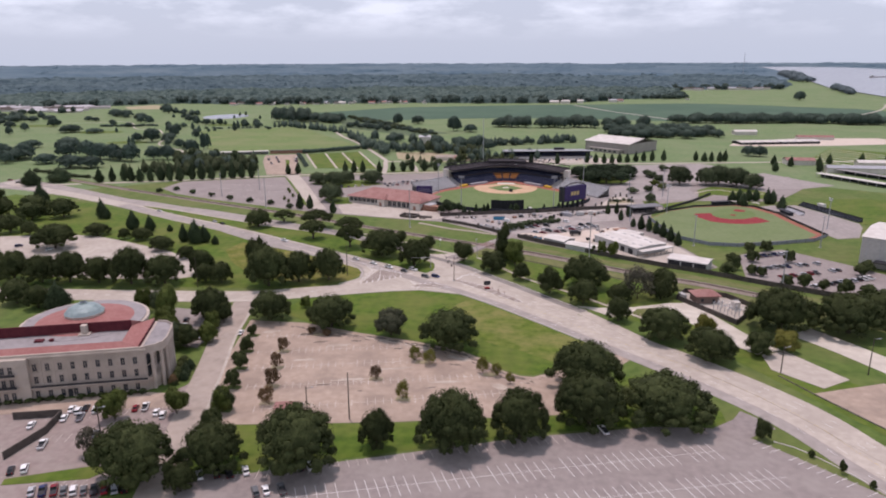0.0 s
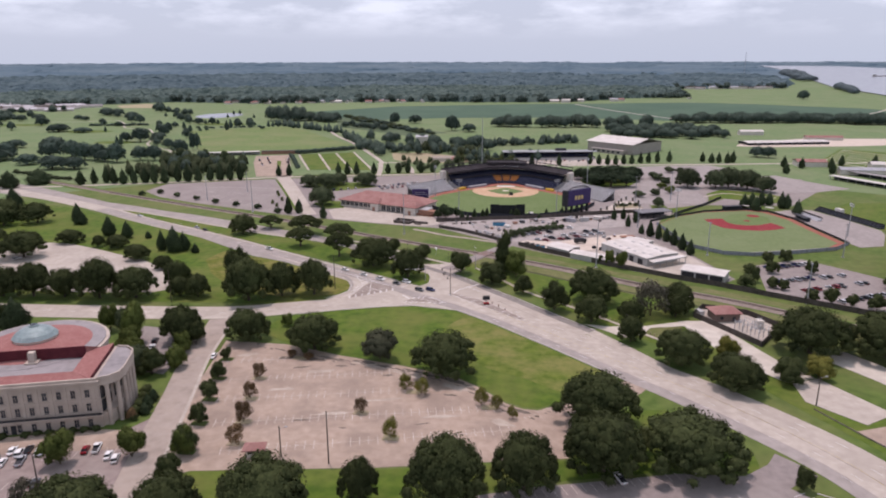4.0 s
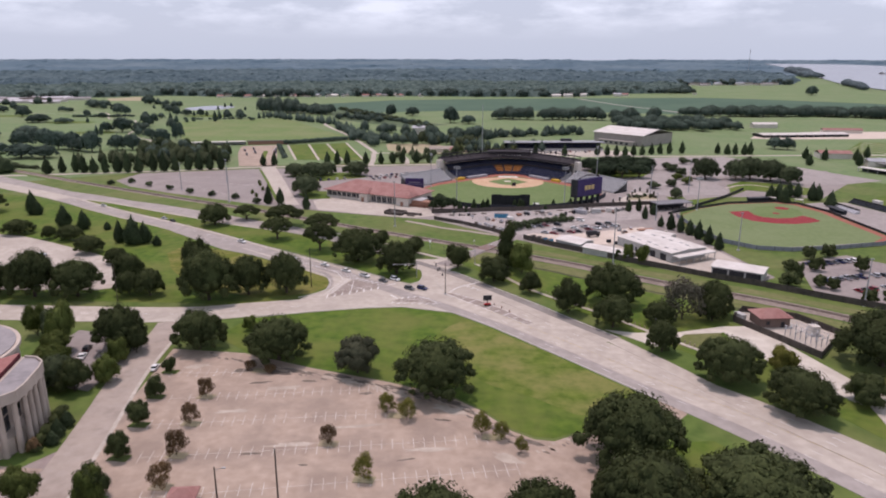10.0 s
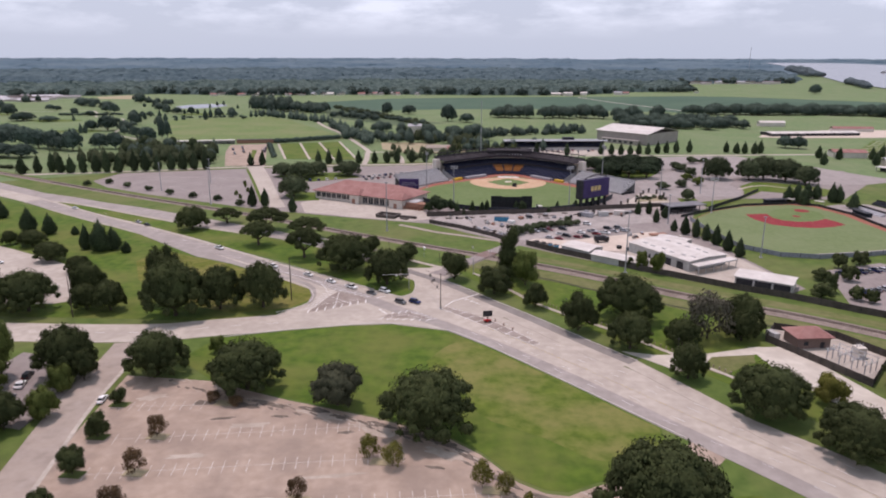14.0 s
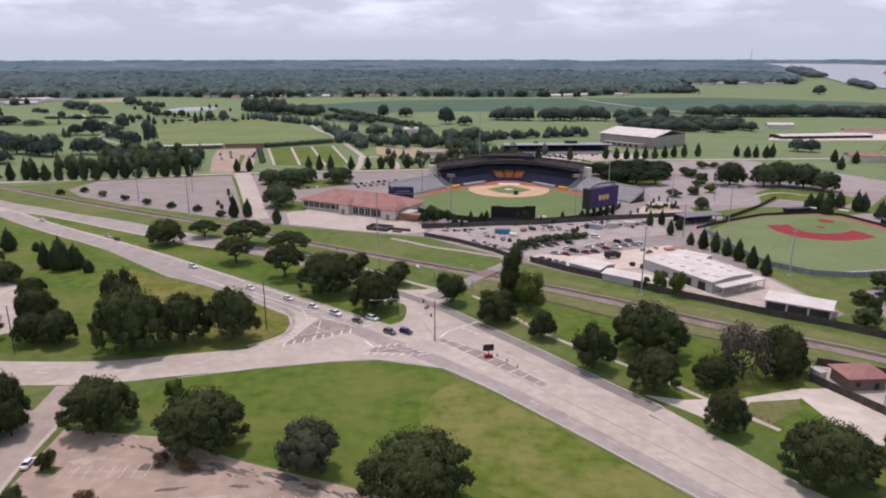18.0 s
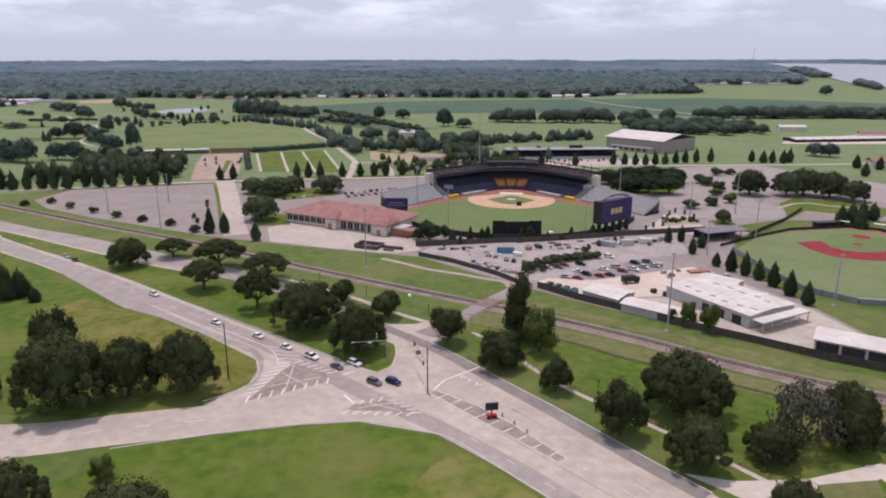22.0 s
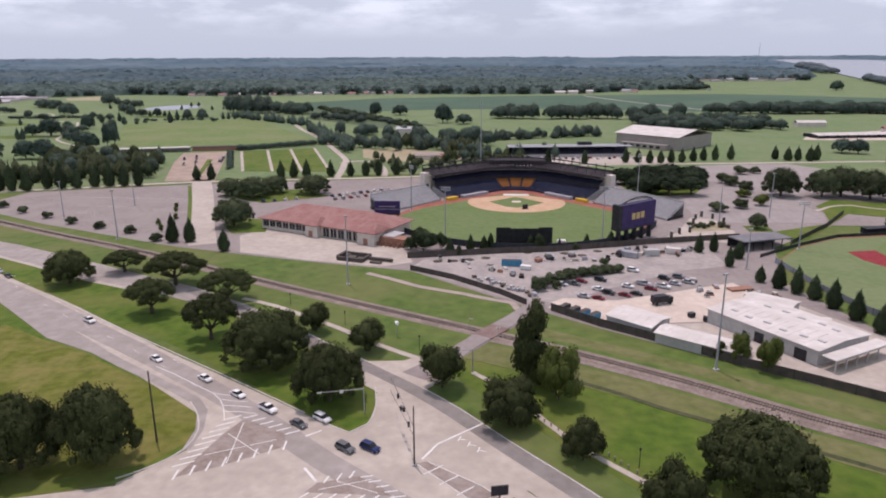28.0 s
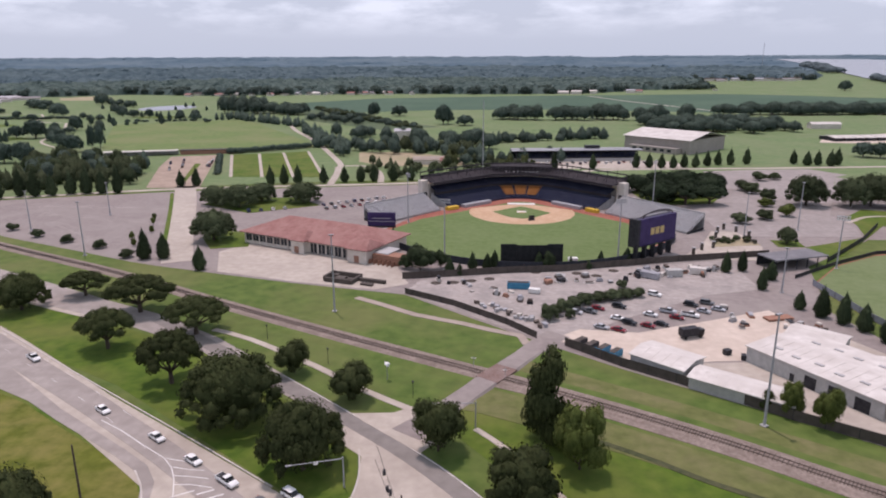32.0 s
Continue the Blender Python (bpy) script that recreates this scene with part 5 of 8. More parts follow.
for k in range(6):
    part("post", box(.3 + k * 5.1, .6 + k * 5.1, -4.8, -4.5, 0, 4.2), DARK_METAL, cb)
    part("post", box(.3 + k * 5.1, .6 + k * 5.1, 5.4, 5.7, 0, 4.2), DARK_METAL, cb)
part("net_wall", box(0, 26, 5.7, 5.8, 0, 4.2), DARK_METAL, cb)
for x, y, tn in ((190, 560, 14), (226, 528, -84)):
    dg = thing("dugout", x, y, 0, tn, "low dark dugout beside the softball field", "dugout", "softball dugouts")
    part("wall", box(-8, 8, 1, 3, 0, 2.4), FENCE_GREEN, dg)
    part("roof", box(-8.3, 8.3, -1.5, 3.2, 2.45, 2.8), DARK_METAL, dg)
GALV_POST = material("grey_post", (0.30, 0.30, 0.31), (0.38, 0.38, 0.39), .8, .6, 0)
sg = thing("softball_stand", 233, 536, 0, -80, "low pale bleacher row beside the softball field", "bleachers")
for k in range(4):
    part("tier", box(-14, 14, k * .9, k * .9 + .9, 0, .5 + k * .45), BENCH, sg)
part("back_rail", box(-14, 14, 3.6, 3.7, 0, 3.0), DARK_METAL, sg)
for x, y, tn in ((199, 562, -18), (207, 560, -24), (215, 556, -38)):
    sc_ = thing("shade_canopy", x, y, 0, tn, "small pale shade canopy behind the backstop", "canopy", "shade canopies")
    part("roof", box(-2.8, 2.8, -1.6, 1.6, 2.6, 2.8), WHITE_ROOF, sc_)
    for px in (-2.6, 2.6):
        for py in (-1.4, 1.4):
            part("post", box(px - .07, px + .07, py - .07, py + .07, 0, 2.6), GALV_POST, sc_)

bb = thing("field_house", 213, 392, 0, -38, "tall plain beige hall with a white roof", "building")
part("wall", box(0, 60, 0, 46, 0, 17), material("beige_sheet", (0.44, 0.41, 0.375), (0.52, 0.49, 0.45), 1.5, 0.7, 0.02, (0.40, 0.37, 0.34), 9, 0.4), bb)
part("roof", gable(0, 60, 0, 46, 17.3, 19.5), WHITE_ROOF, bb)
part("canopy", box(8, 30, -6, 0, 4.4, 4.8), DARK_METAL, bb)
for k in range(9):
    part("wall_rib", box(3 + k * 6.5, 3.3 + k * 6.5, -.25, 0, 0, 17), GREY_WALL, bb)

# ---------------------------------------------------------------- the hall with the dome
TILES = material("red_roof_tiles", (0.27, 0.112, 0.100), (0.34, 0.160, 0.142), 0.9, 0.85, 0.05, (0.25, 0.088, 0.08), 6, 0.5)
FLAT_ROOF = material("grey_flat_roof", (0.205, 0.188, 0.190), (0.275, 0.252, 0.252), 2, 0.9, 0.01, (0.33, 0.30, 0.295), 7, 0.5)
COPPER = material("weathered_copper", (0.20, 0.27, 0.27), (0.29, 0.36, 0.355), 1.5, 0.55, 0.01, (0.17, 0.22, 0.23), 4, 0.5, metal=0.2)
STONE = material("cream_stone", (0.45, 0.372, 0.315), (0.55, 0.462, 0.395), 2, 0.85, 0.01, (0.36, 0.295, 0.25), 4, 0.7)
hall = thing("domed_hall", -122, 218, 0, 14, "large cream stone hall with red tiled roofs and copper dome", "building")
part("wall", box(-112, 0, .4, 27, 4.4, 16.0), STONE, hall)
part("base_storey", box(-112.4, .4, 0, 27.4, 0, 4.3), STONE, hall)
part("string_course", box(-112.9, .9, -1.1, 27.9, 4.3, 4.75), STONE, hall, "projecting stone ledge")
part("ledge_railing", box(-112.7, .7, -1.0, -.9, 4.75, 5.5), DARK_METAL, hall, "dark iron railing on the ledge")
part("upper_course", box(-112.5, .5, .15, 27.5, 9.7, 10.0), STONE, hall, "thin stone band")
for k in range(27):
    part("pilaster", box(-1.5 - k * 4.15, -.9 - k * 4.15, .1, .5, 4.75, 15.4), STONE, hall)
part("cornice", box(-112.7, .7, -.4, 27.6, 15.4, 16.2), STONE, hall, "moulded stone cornice")
part("parapet", box(-112.2, .2, .1, .7, 16.2, 17.0), STONE, hall)
part("flat_roof", box(-108, -8.0, 4.8, 19, 16.2, 16.6), FLAT_ROOF, hall, "grey flat inner roof")
for nm, q in (("front_roof", ((-112, .8, 16.3), (-1.6, .8, 16.3), (-8.0, 4.8, 17.9), (-108, 4.8, 17.9))),
              ("rear_roof", ((-104, 19, 20.5), (-8.1, 19, 20.5), (-4, 27, 16.3), (-112, 27, 16.3))),
              ("side_roof", ((-1.6, .8, 16.5), (-1.6, 27, 17.8), (-8.0, 19, 18.3), (-8.0, 4.8, 17.9)))):
    bm = bmesh.new()
    top = [bm.verts.new(p) for p in q]
    low = [bm.verts.new((x, y, 16.2)) for x, y, z in q]
    bm.faces.new(top)
    bm.faces.new(low[::-1])
    for i in range(4):
        bm.faces.new((low[i], low[(i + 1) % 4], top[(i + 1) % 4], top[i]))
    bmesh.ops.recalc_face_normals(bm, faces=bm.faces)
    part(nm, bm, TILES, hall, "red tiled slope")
# deeper than the tiles: shade on the inner wall is put into this red
DARK_RED = material("dark_red_wall", (0.085, 0.014, 0.020), (0.12, 0.024, 0.030), 2, 0.85, 0.01)
part("inner_wall", box(-104, -8.0, 18.6, 19.0, 16.6, 20.6), DARK_RED, hall, "dark red inner parapet wall")
for x0, x1, y0, y1, z1 in ((-64, -56, 10, 13, 18.0), (-40, -37, 12, 14, 17.3), (-35, -33.6, 12, 13.4, 17.4), (-80, -76, 12, 15, 17.6)):
    part("roof_hatch", box(x0, x1, y0, y1, 16.6, z1), DARK_RED, hall)
part("terrace_wall", box(-1.6, -1.45, .9, 26.8, 16.3, 17.5), DARK_RED, hall)
part("stair_turret", box(-25.2, -23.2, 16.2, 18.2, 16.6, 20.4), STONE, hall, "small pale stair turret")
part("turret_cap", box(-26.2, -22.2, 15.2, 18.5, 16.6, 17.2), STONE, hall)


def disc(x, y, r0, r1, z0, z1, n=40, a0=0.0, a1=2 * math.pi):
    bm = bmesh.new()
    bmesh.ops.create_cone(bm, cap_ends=True, segments=n, radius1=r0, radius2=r1, depth=z1 - z0, matrix=Matrix.Translation((x, y, (z0 + z1) / 2)))
    return bm


DX, DY = -29, 34
part("apse_wall", disc(DX, DY, 22.6, 22.6, 0, 15.4, 48), STONE, hall)
part("apse_cornice", disc(DX, DY, 23.4, 23.4, 15.4, 16.4, 48), STONE, hall)
part("apse_deck", disc(DX, DY, 22.3, 22.3, 16.4, 16.7, 48), FLAT_ROOF, hall)
part("apse_roof", disc(DX, DY, 17.8, 7.2, 16.7, 19.0, 48), TILES, hall, "red tiled ring roof round the dome")
part("drum", disc(DX, DY, 7.1, 7.1, 19.0, 19.9, 40), STONE, hall)
dome = part("dome", disc(DX, DY, 7.3, 6.2, 19.9, 21.2, 36), COPPER, hall, "weathered green copper dome")
part("dome_shell", disc(DX, DY, 6.2, 4.3, 21.2, 22.5, 36), COPPER, dome)
part("dome_shell", disc(DX, DY, 4.3, 1.8, 22.5, 23.3, 36), COPPER, dome)
for k in range(12):
    a = k * math.pi / 6
    part("dome_rib", rod((DX + 6.25 * math.cos(a), DY + 6.25 * math.sin(a), 21.2), (DX + 1.8 * math.cos(a), DY + 1.8 * math.sin(a), 23.25), .12, n=5), COPPER, dome)
part("lantern", disc(DX, DY, 1.7, 1.5, 23.3, 23.9, 20), COPPER, dome)
part("oculus", disc(DX, DY, 1.2, 1.2, 23.9, 24.0, 20), GLASS, dome)
WIN = box(-.7, .7, -.10, .05, 0, 2.7)
win_me = bpy.data.meshes.new("pane")
WIN.to_mesh(win_me)
WIN.free()
win_me.materials.append(GLASS)
bm = bmesh.new()
for b in ((-.95, -.7, -.26, .06, -.05, 2.75), (.7, .95, -.26, .06, -.05, 2.75), (-.95, .95, -.28, .06, 2.7, 2.95), (-.6, .6, -.26, .06, 2.95, 3.15), (-1.05, 1.05, -.42, .06, -.25, -.03)):
    add_box(bm, *b)
frame_me = bpy.data.meshes.new("window_frame")
bm.to_mesh(frame_me)
bm.free()
frame_me.materials.append(STONE)
bm = bmesh.new()
add_box(bm, -.04, .04, -.14, -.10, 0, 2.7)
add_box(bm, -.7, .7, -.14, -.10, 1.5, 1.58)
bar_me = bpy.data.meshes.new("glazing_bar")
bm.to_mesh(bar_me)
bm.free()
bar_me.materials.append(STONE)


def hall_window(x, y, z, turn=0):
    w = new("window", frame_me)
    w.parent = hall
    w.matrix_local = pose(x, y, z, 0, 0, turn)
    for nm, me in (("pane", win_me), ("glazing_bar", bar_me)):
        o = new(nm, me)
        o.parent = w


for k in range(26):
    x = -3.2 - k * 4.15
    hall_window(x, 0, .6)
    for z in (5.9, 10.6):
        hall_window(x, .4, z)
part("door", box(-26.6, -24.2, -.1, .02, 0, 3.1), DARK_METAL, hall, "dark entrance door")
# projecting front pavilion with balconies
part("pavilion", box(-54, -38, -1.6, .6, 0, 16.0), STONE, hall)
for z in (5.6, 10.2):
    bal = part("balcony", box(-50.5, -41.5, -3.4, -1.6, z, z + .3), STONE, hall)
    part("railing", box(-50.5, -41.5, -3.4, -3.3, z + .3, z + 1.3), DARK_METAL, bal, "dark iron railing")
for z in (1.2, 6.2, 10.9):
    for x in (-48.6, -46, -43.4):
        hall_window(x, -1.62, z)
# rounded end pavilion with giant columns
bow = [(0, .5), (2.6, 1.6), (4.4, 4.0), (4.9, 8), (4.9, 18), (4.4, 22), (2.6, 25), (0, 26.2)]
part("end_base", prism([(x * .86, y) for x, y in bow], 0, 4.6), STONE, hall)
part("end_wall", prism([(x * .3, y) for x, y in bow], 4.6, 15.4), STONE, hall)
part("end_entablature", prism([(x * 1.36, y) for x, y in bow], 14.2, 16.3), STONE, hall)
part("end_roof", prism([(x * 1.25 - .3, y) for x, y in bow], 16.3, 16.6), FLAT_ROOF, hall)
for a, b in zip(bow, bow[1:]):
    part("end_parapet", box(0, math.hypot(b[0] * 1.32 - a[0] * 1.32, b[1] - a[1]), -.2, .2, 16.3, 17.2, pose(a[0] * 1.32, a[1], 0, 0, 0, math.degrees(math.atan2(b[1] - a[1], (b[0] - a[0]) * 1.32)))), STONE, hall)
for x, y in ((2.4, 1.7), (5.0, 4.1), (5.9, 7.9), (5.9, 11.2), (5.9, 14.6), (5.9, 18), (5.0, 21.9), (2.4, 25)):
    c = part("column", rod((x, y, 0), (x, y, 14.2), .8, .66, 12), STONE, hall, "tall round stone column")
    part("capital", box(x - .75, x + .75, y - .75, y + .75, 13.7, 14.25), STONE, c)
# dark panes, widened to stand in for the shade between the columns
for (a, b) in zip(bow[1:-1], bow[2:]):
    mx, my = (a[0] + b[0]) / 2 * .3, (a[1] + b[1]) / 2
    ang = math.degrees(math.atan2(b[1] - a[1], (b[0] - a[0]) * .3))
    for z0, z1 in ((5.0, 9.0), (9.5, 13.7)):
        part("tall_window", box(-1.9, 1.9, -.1, .12, z0, z1, pose(mx, my, 0, 0, 0, ang)), GLASS, hall)

for k in range(30):                                             # clipped shrubs along the foot of the hall
    p = hall.matrix_world @ Vector((-1.5 - k * 3.4, -1.9, 0))
    if abs(k - 7) > .5:
        far_tree("round", p.x, p.y, 3.6, 1.7, OAK_LEAF, "hall hedge")
for k in range(7):
    p = hall.matrix_world @ Vector((8.6, 3 + k * 3.4, 0))
    far_tree("round", p.x, p.y, 3.8, 2.6 + (k % 3) * .7, OAK_LEAF, "hall hedge")
# court and lots round the hall
COURT = material("brownish_asphalt", (0.222, 0.172, 0.156), (0.290, 0.230, 0.210), 2.5, 0.92, 0.01, (0.29, 0.25, 0.22), 9, 0.6)
area("hall_court", [(-260, 148), (-106, 150), (-101, 196), (-108, 226), (-114, 216), (-122, 214), (-230, 186), (-262, 178)], 0.05, COURT, "grey parking court before the domed hall", "pavement")
area("court_paving", [(-230, 188), (-108, 206), (-108, 216), (-122, 216.5), (-230, 189.5)], 0.10, PINK_PAVING, "pinkish paving along the hall front", "pavement")
area("court_grass", [(-136, 159.5), (-113, 164), (-108, 170), (-115, 170.5), (-137, 162.5)], 0.12, LAWN, "narrow grass strip between parking rows", "grass")
area("back_lot", [(-152, 262), (-120, 256), (-118, 296), (-150, 302)], 0.06, OLD_ASPHALT, "small grey parking lot under trees", "parking lot")
area("tree_lot", [(-340, 400), (-300, 362), (-252, 346), (-204, 344), (-168, 346), (-160, 352), (-174, 380), (-197, 399), (-235, 420), (-262, 433), (-286, 437), (-330, 430)], 0.06, CONCRETE, "grey parking lot surrounded by dark trees", "parking lot")
area("right_lot", [(140, 362), (165, 343), (200, 335), (224, 366), (208, 392), (183, 424), (152, 410)], 0.06, OLD_ASPHALT, "grey parking lot full of cars", "parking lot")
area("red_lot", [(-229, 690), (-193, 690), (-240, 846), (-277, 834), (-262, 780)], 0.10, PINK_PAVING, "reddish parking lot by the sports fields", "parking lot")
area("lot_island", [(-240, 796), (-216, 716), (-213, 716), (-235, 796)], 0.16, LAWN, "narrow grass island in the reddish lot", "grass")
wl = thing("court_wall", -148, 184, 0, 0, "low dark wall round a service court", "wall")
for x0, y0, x1, y1 in ((-9, 11, 6, 14), (6, 14, 7.5, 3), (7.5, 3, 4, -12)):
    a = math.degrees(math.atan2(y1 - y0, x1 - x0))
    part("wall_run", box(0, math.hypot(x1 - x0, y1 - y0), -.2, .2, 0, 2.6, pose(x0, y0, 0, 0, 0, a)), BROWN_FENCE, wl)

# ---------------------------------------------------------------- road paint
def painted(name, quads, z, mat, label, category="road marking"):
    """Short painted bars, all alike: (x, y, turn, length, width) rows in one mesh."""
    bm = bmesh.new()
    for x, y, turn, ln, w in quads:
        m = pose(x, y, 0, 0, 0, turn)
        vs = [bm.verts.new(m @ Vector(p)) for p in ((-ln / 2, -w / 2, z), (ln / 2, -w / 2, z), (ln / 2, w / 2, z), (-ln / 2, w / 2, z))]
        bm.faces.new(vs)
    return tagged(link(name, bm, mat), label, category, kind="stuff")


def bay_rows(rows, pitch, length, lean, z, name, label, spine=True):
    """Rows of parking-bay lines, from one end to the other."""
    out = []
    rng = random.Random(len(rows) * 7)
    for x0, y0, x1, y1 in rows:
        d = Vector((x1 - x0, y1 - y0))
        a = math.degrees(math.atan2(d.y, d.x))
        n = int(d.length / pitch)
        for i in range(n + 1):
            if rng.random() < .06:
                continue
            p = Vector((x0, y0)) + d * (i / n)
            out.append((p.x, p.y, a + lean, length * rng.uniform(.8, 1), .15))
        if spine:
            out.append(((x0 + x1) / 2, (y0 + y1) / 2, a, d.length, .12))
    painted(name, out, z, WHITE_LINE if "asphalt" in label else FADED_LINE, label)


bay_rows([(-100, 269.5, -78, 271.5), (-93, 253, -33, 263.2), (-92, 238, -20, 250), (-87, 222.5, 3, 237.5), (-79, 206.5, 8, 223.7)], 2.75, 5.6, 89, 0.075, "bay_lines", "white parking bay lines on pinkish paving")
bay_rows([(-54, 158.9, 70, 189.5), (-52, 144, 86, 177), (-50, 128.4, 96, 163.5), (-48, 112.5, 104, 149)], 2.75, 10.2, 97, 0.075, "bay_lines", "white parking bay lines on grey asphalt")
bay_rows([(-62, 170.6, 60, 203.2)], 2.75, 4.2, 97, 0.075, "bay_lines", "white bay lines along the grass edge", False)
bay_rows([(85, 195, 112, 164)], 2.7, 5.0, 78, 0.075, "bay_lines", "white edge bay lines on asphalt", False)
bay_rows([(-150, 163, -102, 161), (-146, 197, -108, 205), (-140, 183, -118, 188), (-77, 166.8, -48, 173)], 2.7, 5.0, 82, 0.115, "bay_lines", "white bay lines in the hall court", False)
bay_rows([(-232, 592, -178, 548), (-250, 612, -172, 592), (-262, 632, -180, 628), (-90, 632, -50, 652), (-96, 650, -56, 668)], 2.8, 9, 80, 0.06, "bay_lines", "faint bay lines beside the ballpark")

DIRT = material("washed_dirt", (0.085, 0.068, 0.055), (0.155, 0.125, 0.10), 1.2, .95, 0.02, (0.23, 0.19, 0.155), 3, .5)
PALE_DIRT = material("pale_washed_sand", (0.38, 0.32, 0.26), (0.46, 0.39, 0.325), 1.5, .95, .01, (0.31, 0.25, 0.20), 5, .7)
blot = random.Random(9)
for x, y, w, d, a in ((-45, 269, 17, 4.5, -18), (-28, 261.5, 18, 5, -22), (-10, 251.5, 15, 4, -22), (-62, 262, 14, 3, 6), (-72, 247, 12, 2.2, 9), (-50, 231, 16, 2.2, 10), (-15, 231, 15, 2.4, 8), (-94, 275, 9, 4, 20), (-36, 241, 18, 2, 9), (6, 228, 10, 4, -30)):
    pts = []
    for i in range(15):
        t = 2 * math.pi * i / 15
        k = blot.uniform(.55, 1.15)
        u, v = w / 2 * k * math.cos(t), d / 2 * k * math.sin(t)
        pts.append((x + u * math.cos(radians(a)) - v * math.sin(radians(a)), y + u * math.sin(radians(a)) + v * math.cos(radians(a))))
    area("sand_patch", pts, .066, PALE_DIRT, "pale washed sand on the lot paving", "dirt", z0=.05)
for x, y, w, d, a in ((-78, 273, 9, 3.4, 10), (-66, 272, 8, 3.2, -12), (-60, 273.5, 13, 2.6, -18), (-47, 271, 10, 3.0, -16), (-38, 267.5, 9, 2.2, -15), (-28, 264.5, 11, 2.4, -18), (-19, 260.5, 10, 2.6, -20), (-11, 257, 12, 2.4, -28), (-4, 251, 11, 2.4, -40), (4, 241.5, 9, 3.0, -40), (12, 236, 8, 2.4, -20), (-36, 260, 5, 1.8, 10), (-30, 257, 4, 1.6, 5), (-60, 226, 7, .9, 8), (-45, 222, 3, .9, 0), (-20, 226, 5, .8, 20), (-70, 265, 7, 1.3, 12), (-12, 246, 5, 1.2, -10), (-55, 267, 6, 1.5, -5), (-22, 250, 7, 1.0, -20)):
    n = 13
    pts = []
    for i in range(n):
        t = 2 * math.pi * i / n
        k = blot.uniform(.6, 1.15)
        u, v = w / 2 * k * math.cos(t), d / 2 * k * math.sin(t)
        ca, sa = math.cos(radians(a)), math.sin(radians(a))
        pts.append((x + u * ca - v * sa, y + u * sa + v * ca))
    area("dirt_patch", pts, .071, DIRT, "brown washed dirt on the lot paving", "dirt", z0=.05)

edge = curve_through([Vector(p) for p in ((-92, 288), (-70, 279), (-56, 274.5), (-30.5, 266.5), (-11, 258.5), (-1.5, 250.5), (7, 240), (13, 236), (24, 239), (36, 245))], 2.2)
for p in edge:                                                  # debris washed against the lawn edge
    for k in range(2):
        x, y, w, d = p.x + blot.uniform(-2, 1), p.y - blot.uniform(0, 4.5), blot.uniform(.9, 3.2), blot.uniform(.4, 1.3)
        pts = [(x + w / 2 * q * math.cos(t), y + d / 2 * q * math.sin(t) - .3 * w * q * math.cos(t)) for q, t in [(blot.uniform(.5, 1.2), i * .7) for i in range(9)]]
        area("dirt_patch", pts, .073 + k * .002, DIRT if blot.random() < .6 else PALE_DIRT, "brown debris washed along the lawn edge", "dirt", z0=.05)
hz = CONC_TOP + 0.075
area("hatched_island", [(-66.9, 343.6), (-58.8, 348.2), (-48, 355.8), (-48.4, 361.5), (-60.5, 367.8), (-63, 360.7)], hz, HATCH, "brown hatched traffic island painted on the junction", "road marking")
area("hatched_island", [(-38.6, 339.9), (-21.2, 339.8), (-24, 343), (-28.8, 346), (-36.9, 343.2)], hz, HATCH, "brown hatched traffic island painted on the junction", "road marking")
med = [(-17.4, 351.3), (-5.4, 339.2), (0, 333.7), (15.5, 318.7), (17.7, 320), (4.5, 336.1), (-3.1, 343.9), (-14.9, 352)]
area("hatched_median", med, hz + .004, HATCH, "brown hatched median strip in the main road", "road marking")
bars = []
for (x0, y0, x1, y1, n, tilt, ln) in ((-68.5, 343.6, -46, 357.6, 8, 62, 3.6), (-67.4, 347, -63.4, 369.5, 8, -48, 4.6), (-60.5, 369.6, -46, 361.6, 6, 60, 3.4)):
    for i in range(n):                                          # stripes round the larger island
        t = (i + .5) / n
        bars.append((x0 + (x1 - x0) * t, y0 + (y1 - y0) * t, math.degrees(math.atan2(y1 - y0, x1 - x0)) + tilt, ln, .42))
for (x0, y0, x1, y1) in ((-64, 352, -50, 359), (-62, 361, -52, 353), (-58, 349, -60, 366)):
    bars.append(((x0 + x1) / 2, (y0 + y1) / 2, math.degrees(math.atan2(y1 - y0, x1 - x0)), math.hypot(x1 - x0, y1 - y0), .2))
for (x0, y0, x1, y1, n) in ((-40, 338.9, -20, 338.7, 7), (-36.5, 344, -29, 347, 3), (-28, 346.8, -18.5, 338.8, 5)):
    for i in range(n):
        t = (i + .5) / n
        bars.append((x0 + (x1 - x0) * t, y0 + (y1 - y0) * t, math.degrees(math.atan2(y1 - y0, x1 - x0)) + 55, 2.6, .36))
for (x0, y0, x1, y1) in ((-36, 341, -26, 345), (-33, 344, -24, 340.5)):
    bars.append(((x0 + x1) / 2, (y0 + y1) / 2, math.degrees(math.atan2(y1 - y0, x1 - x0)), math.hypot(x1 - x0, y1 - y0), .18))
for k in range(9):
    t = k / 8
    bars.append((-13.5 + 28 * t, 349 - 27.5 * t, 42, 5.2 - 2.2 * t, .28))
for a, b in zip(med, med[1:]):
    bars.append(((a[0] + b[0]) / 2, (a[1] + b[1]) / 2, math.degrees(math.atan2(b[1] - a[1], b[0] - a[0])), math.hypot(b[0] - a[0], b[1] - a[1]), .16))
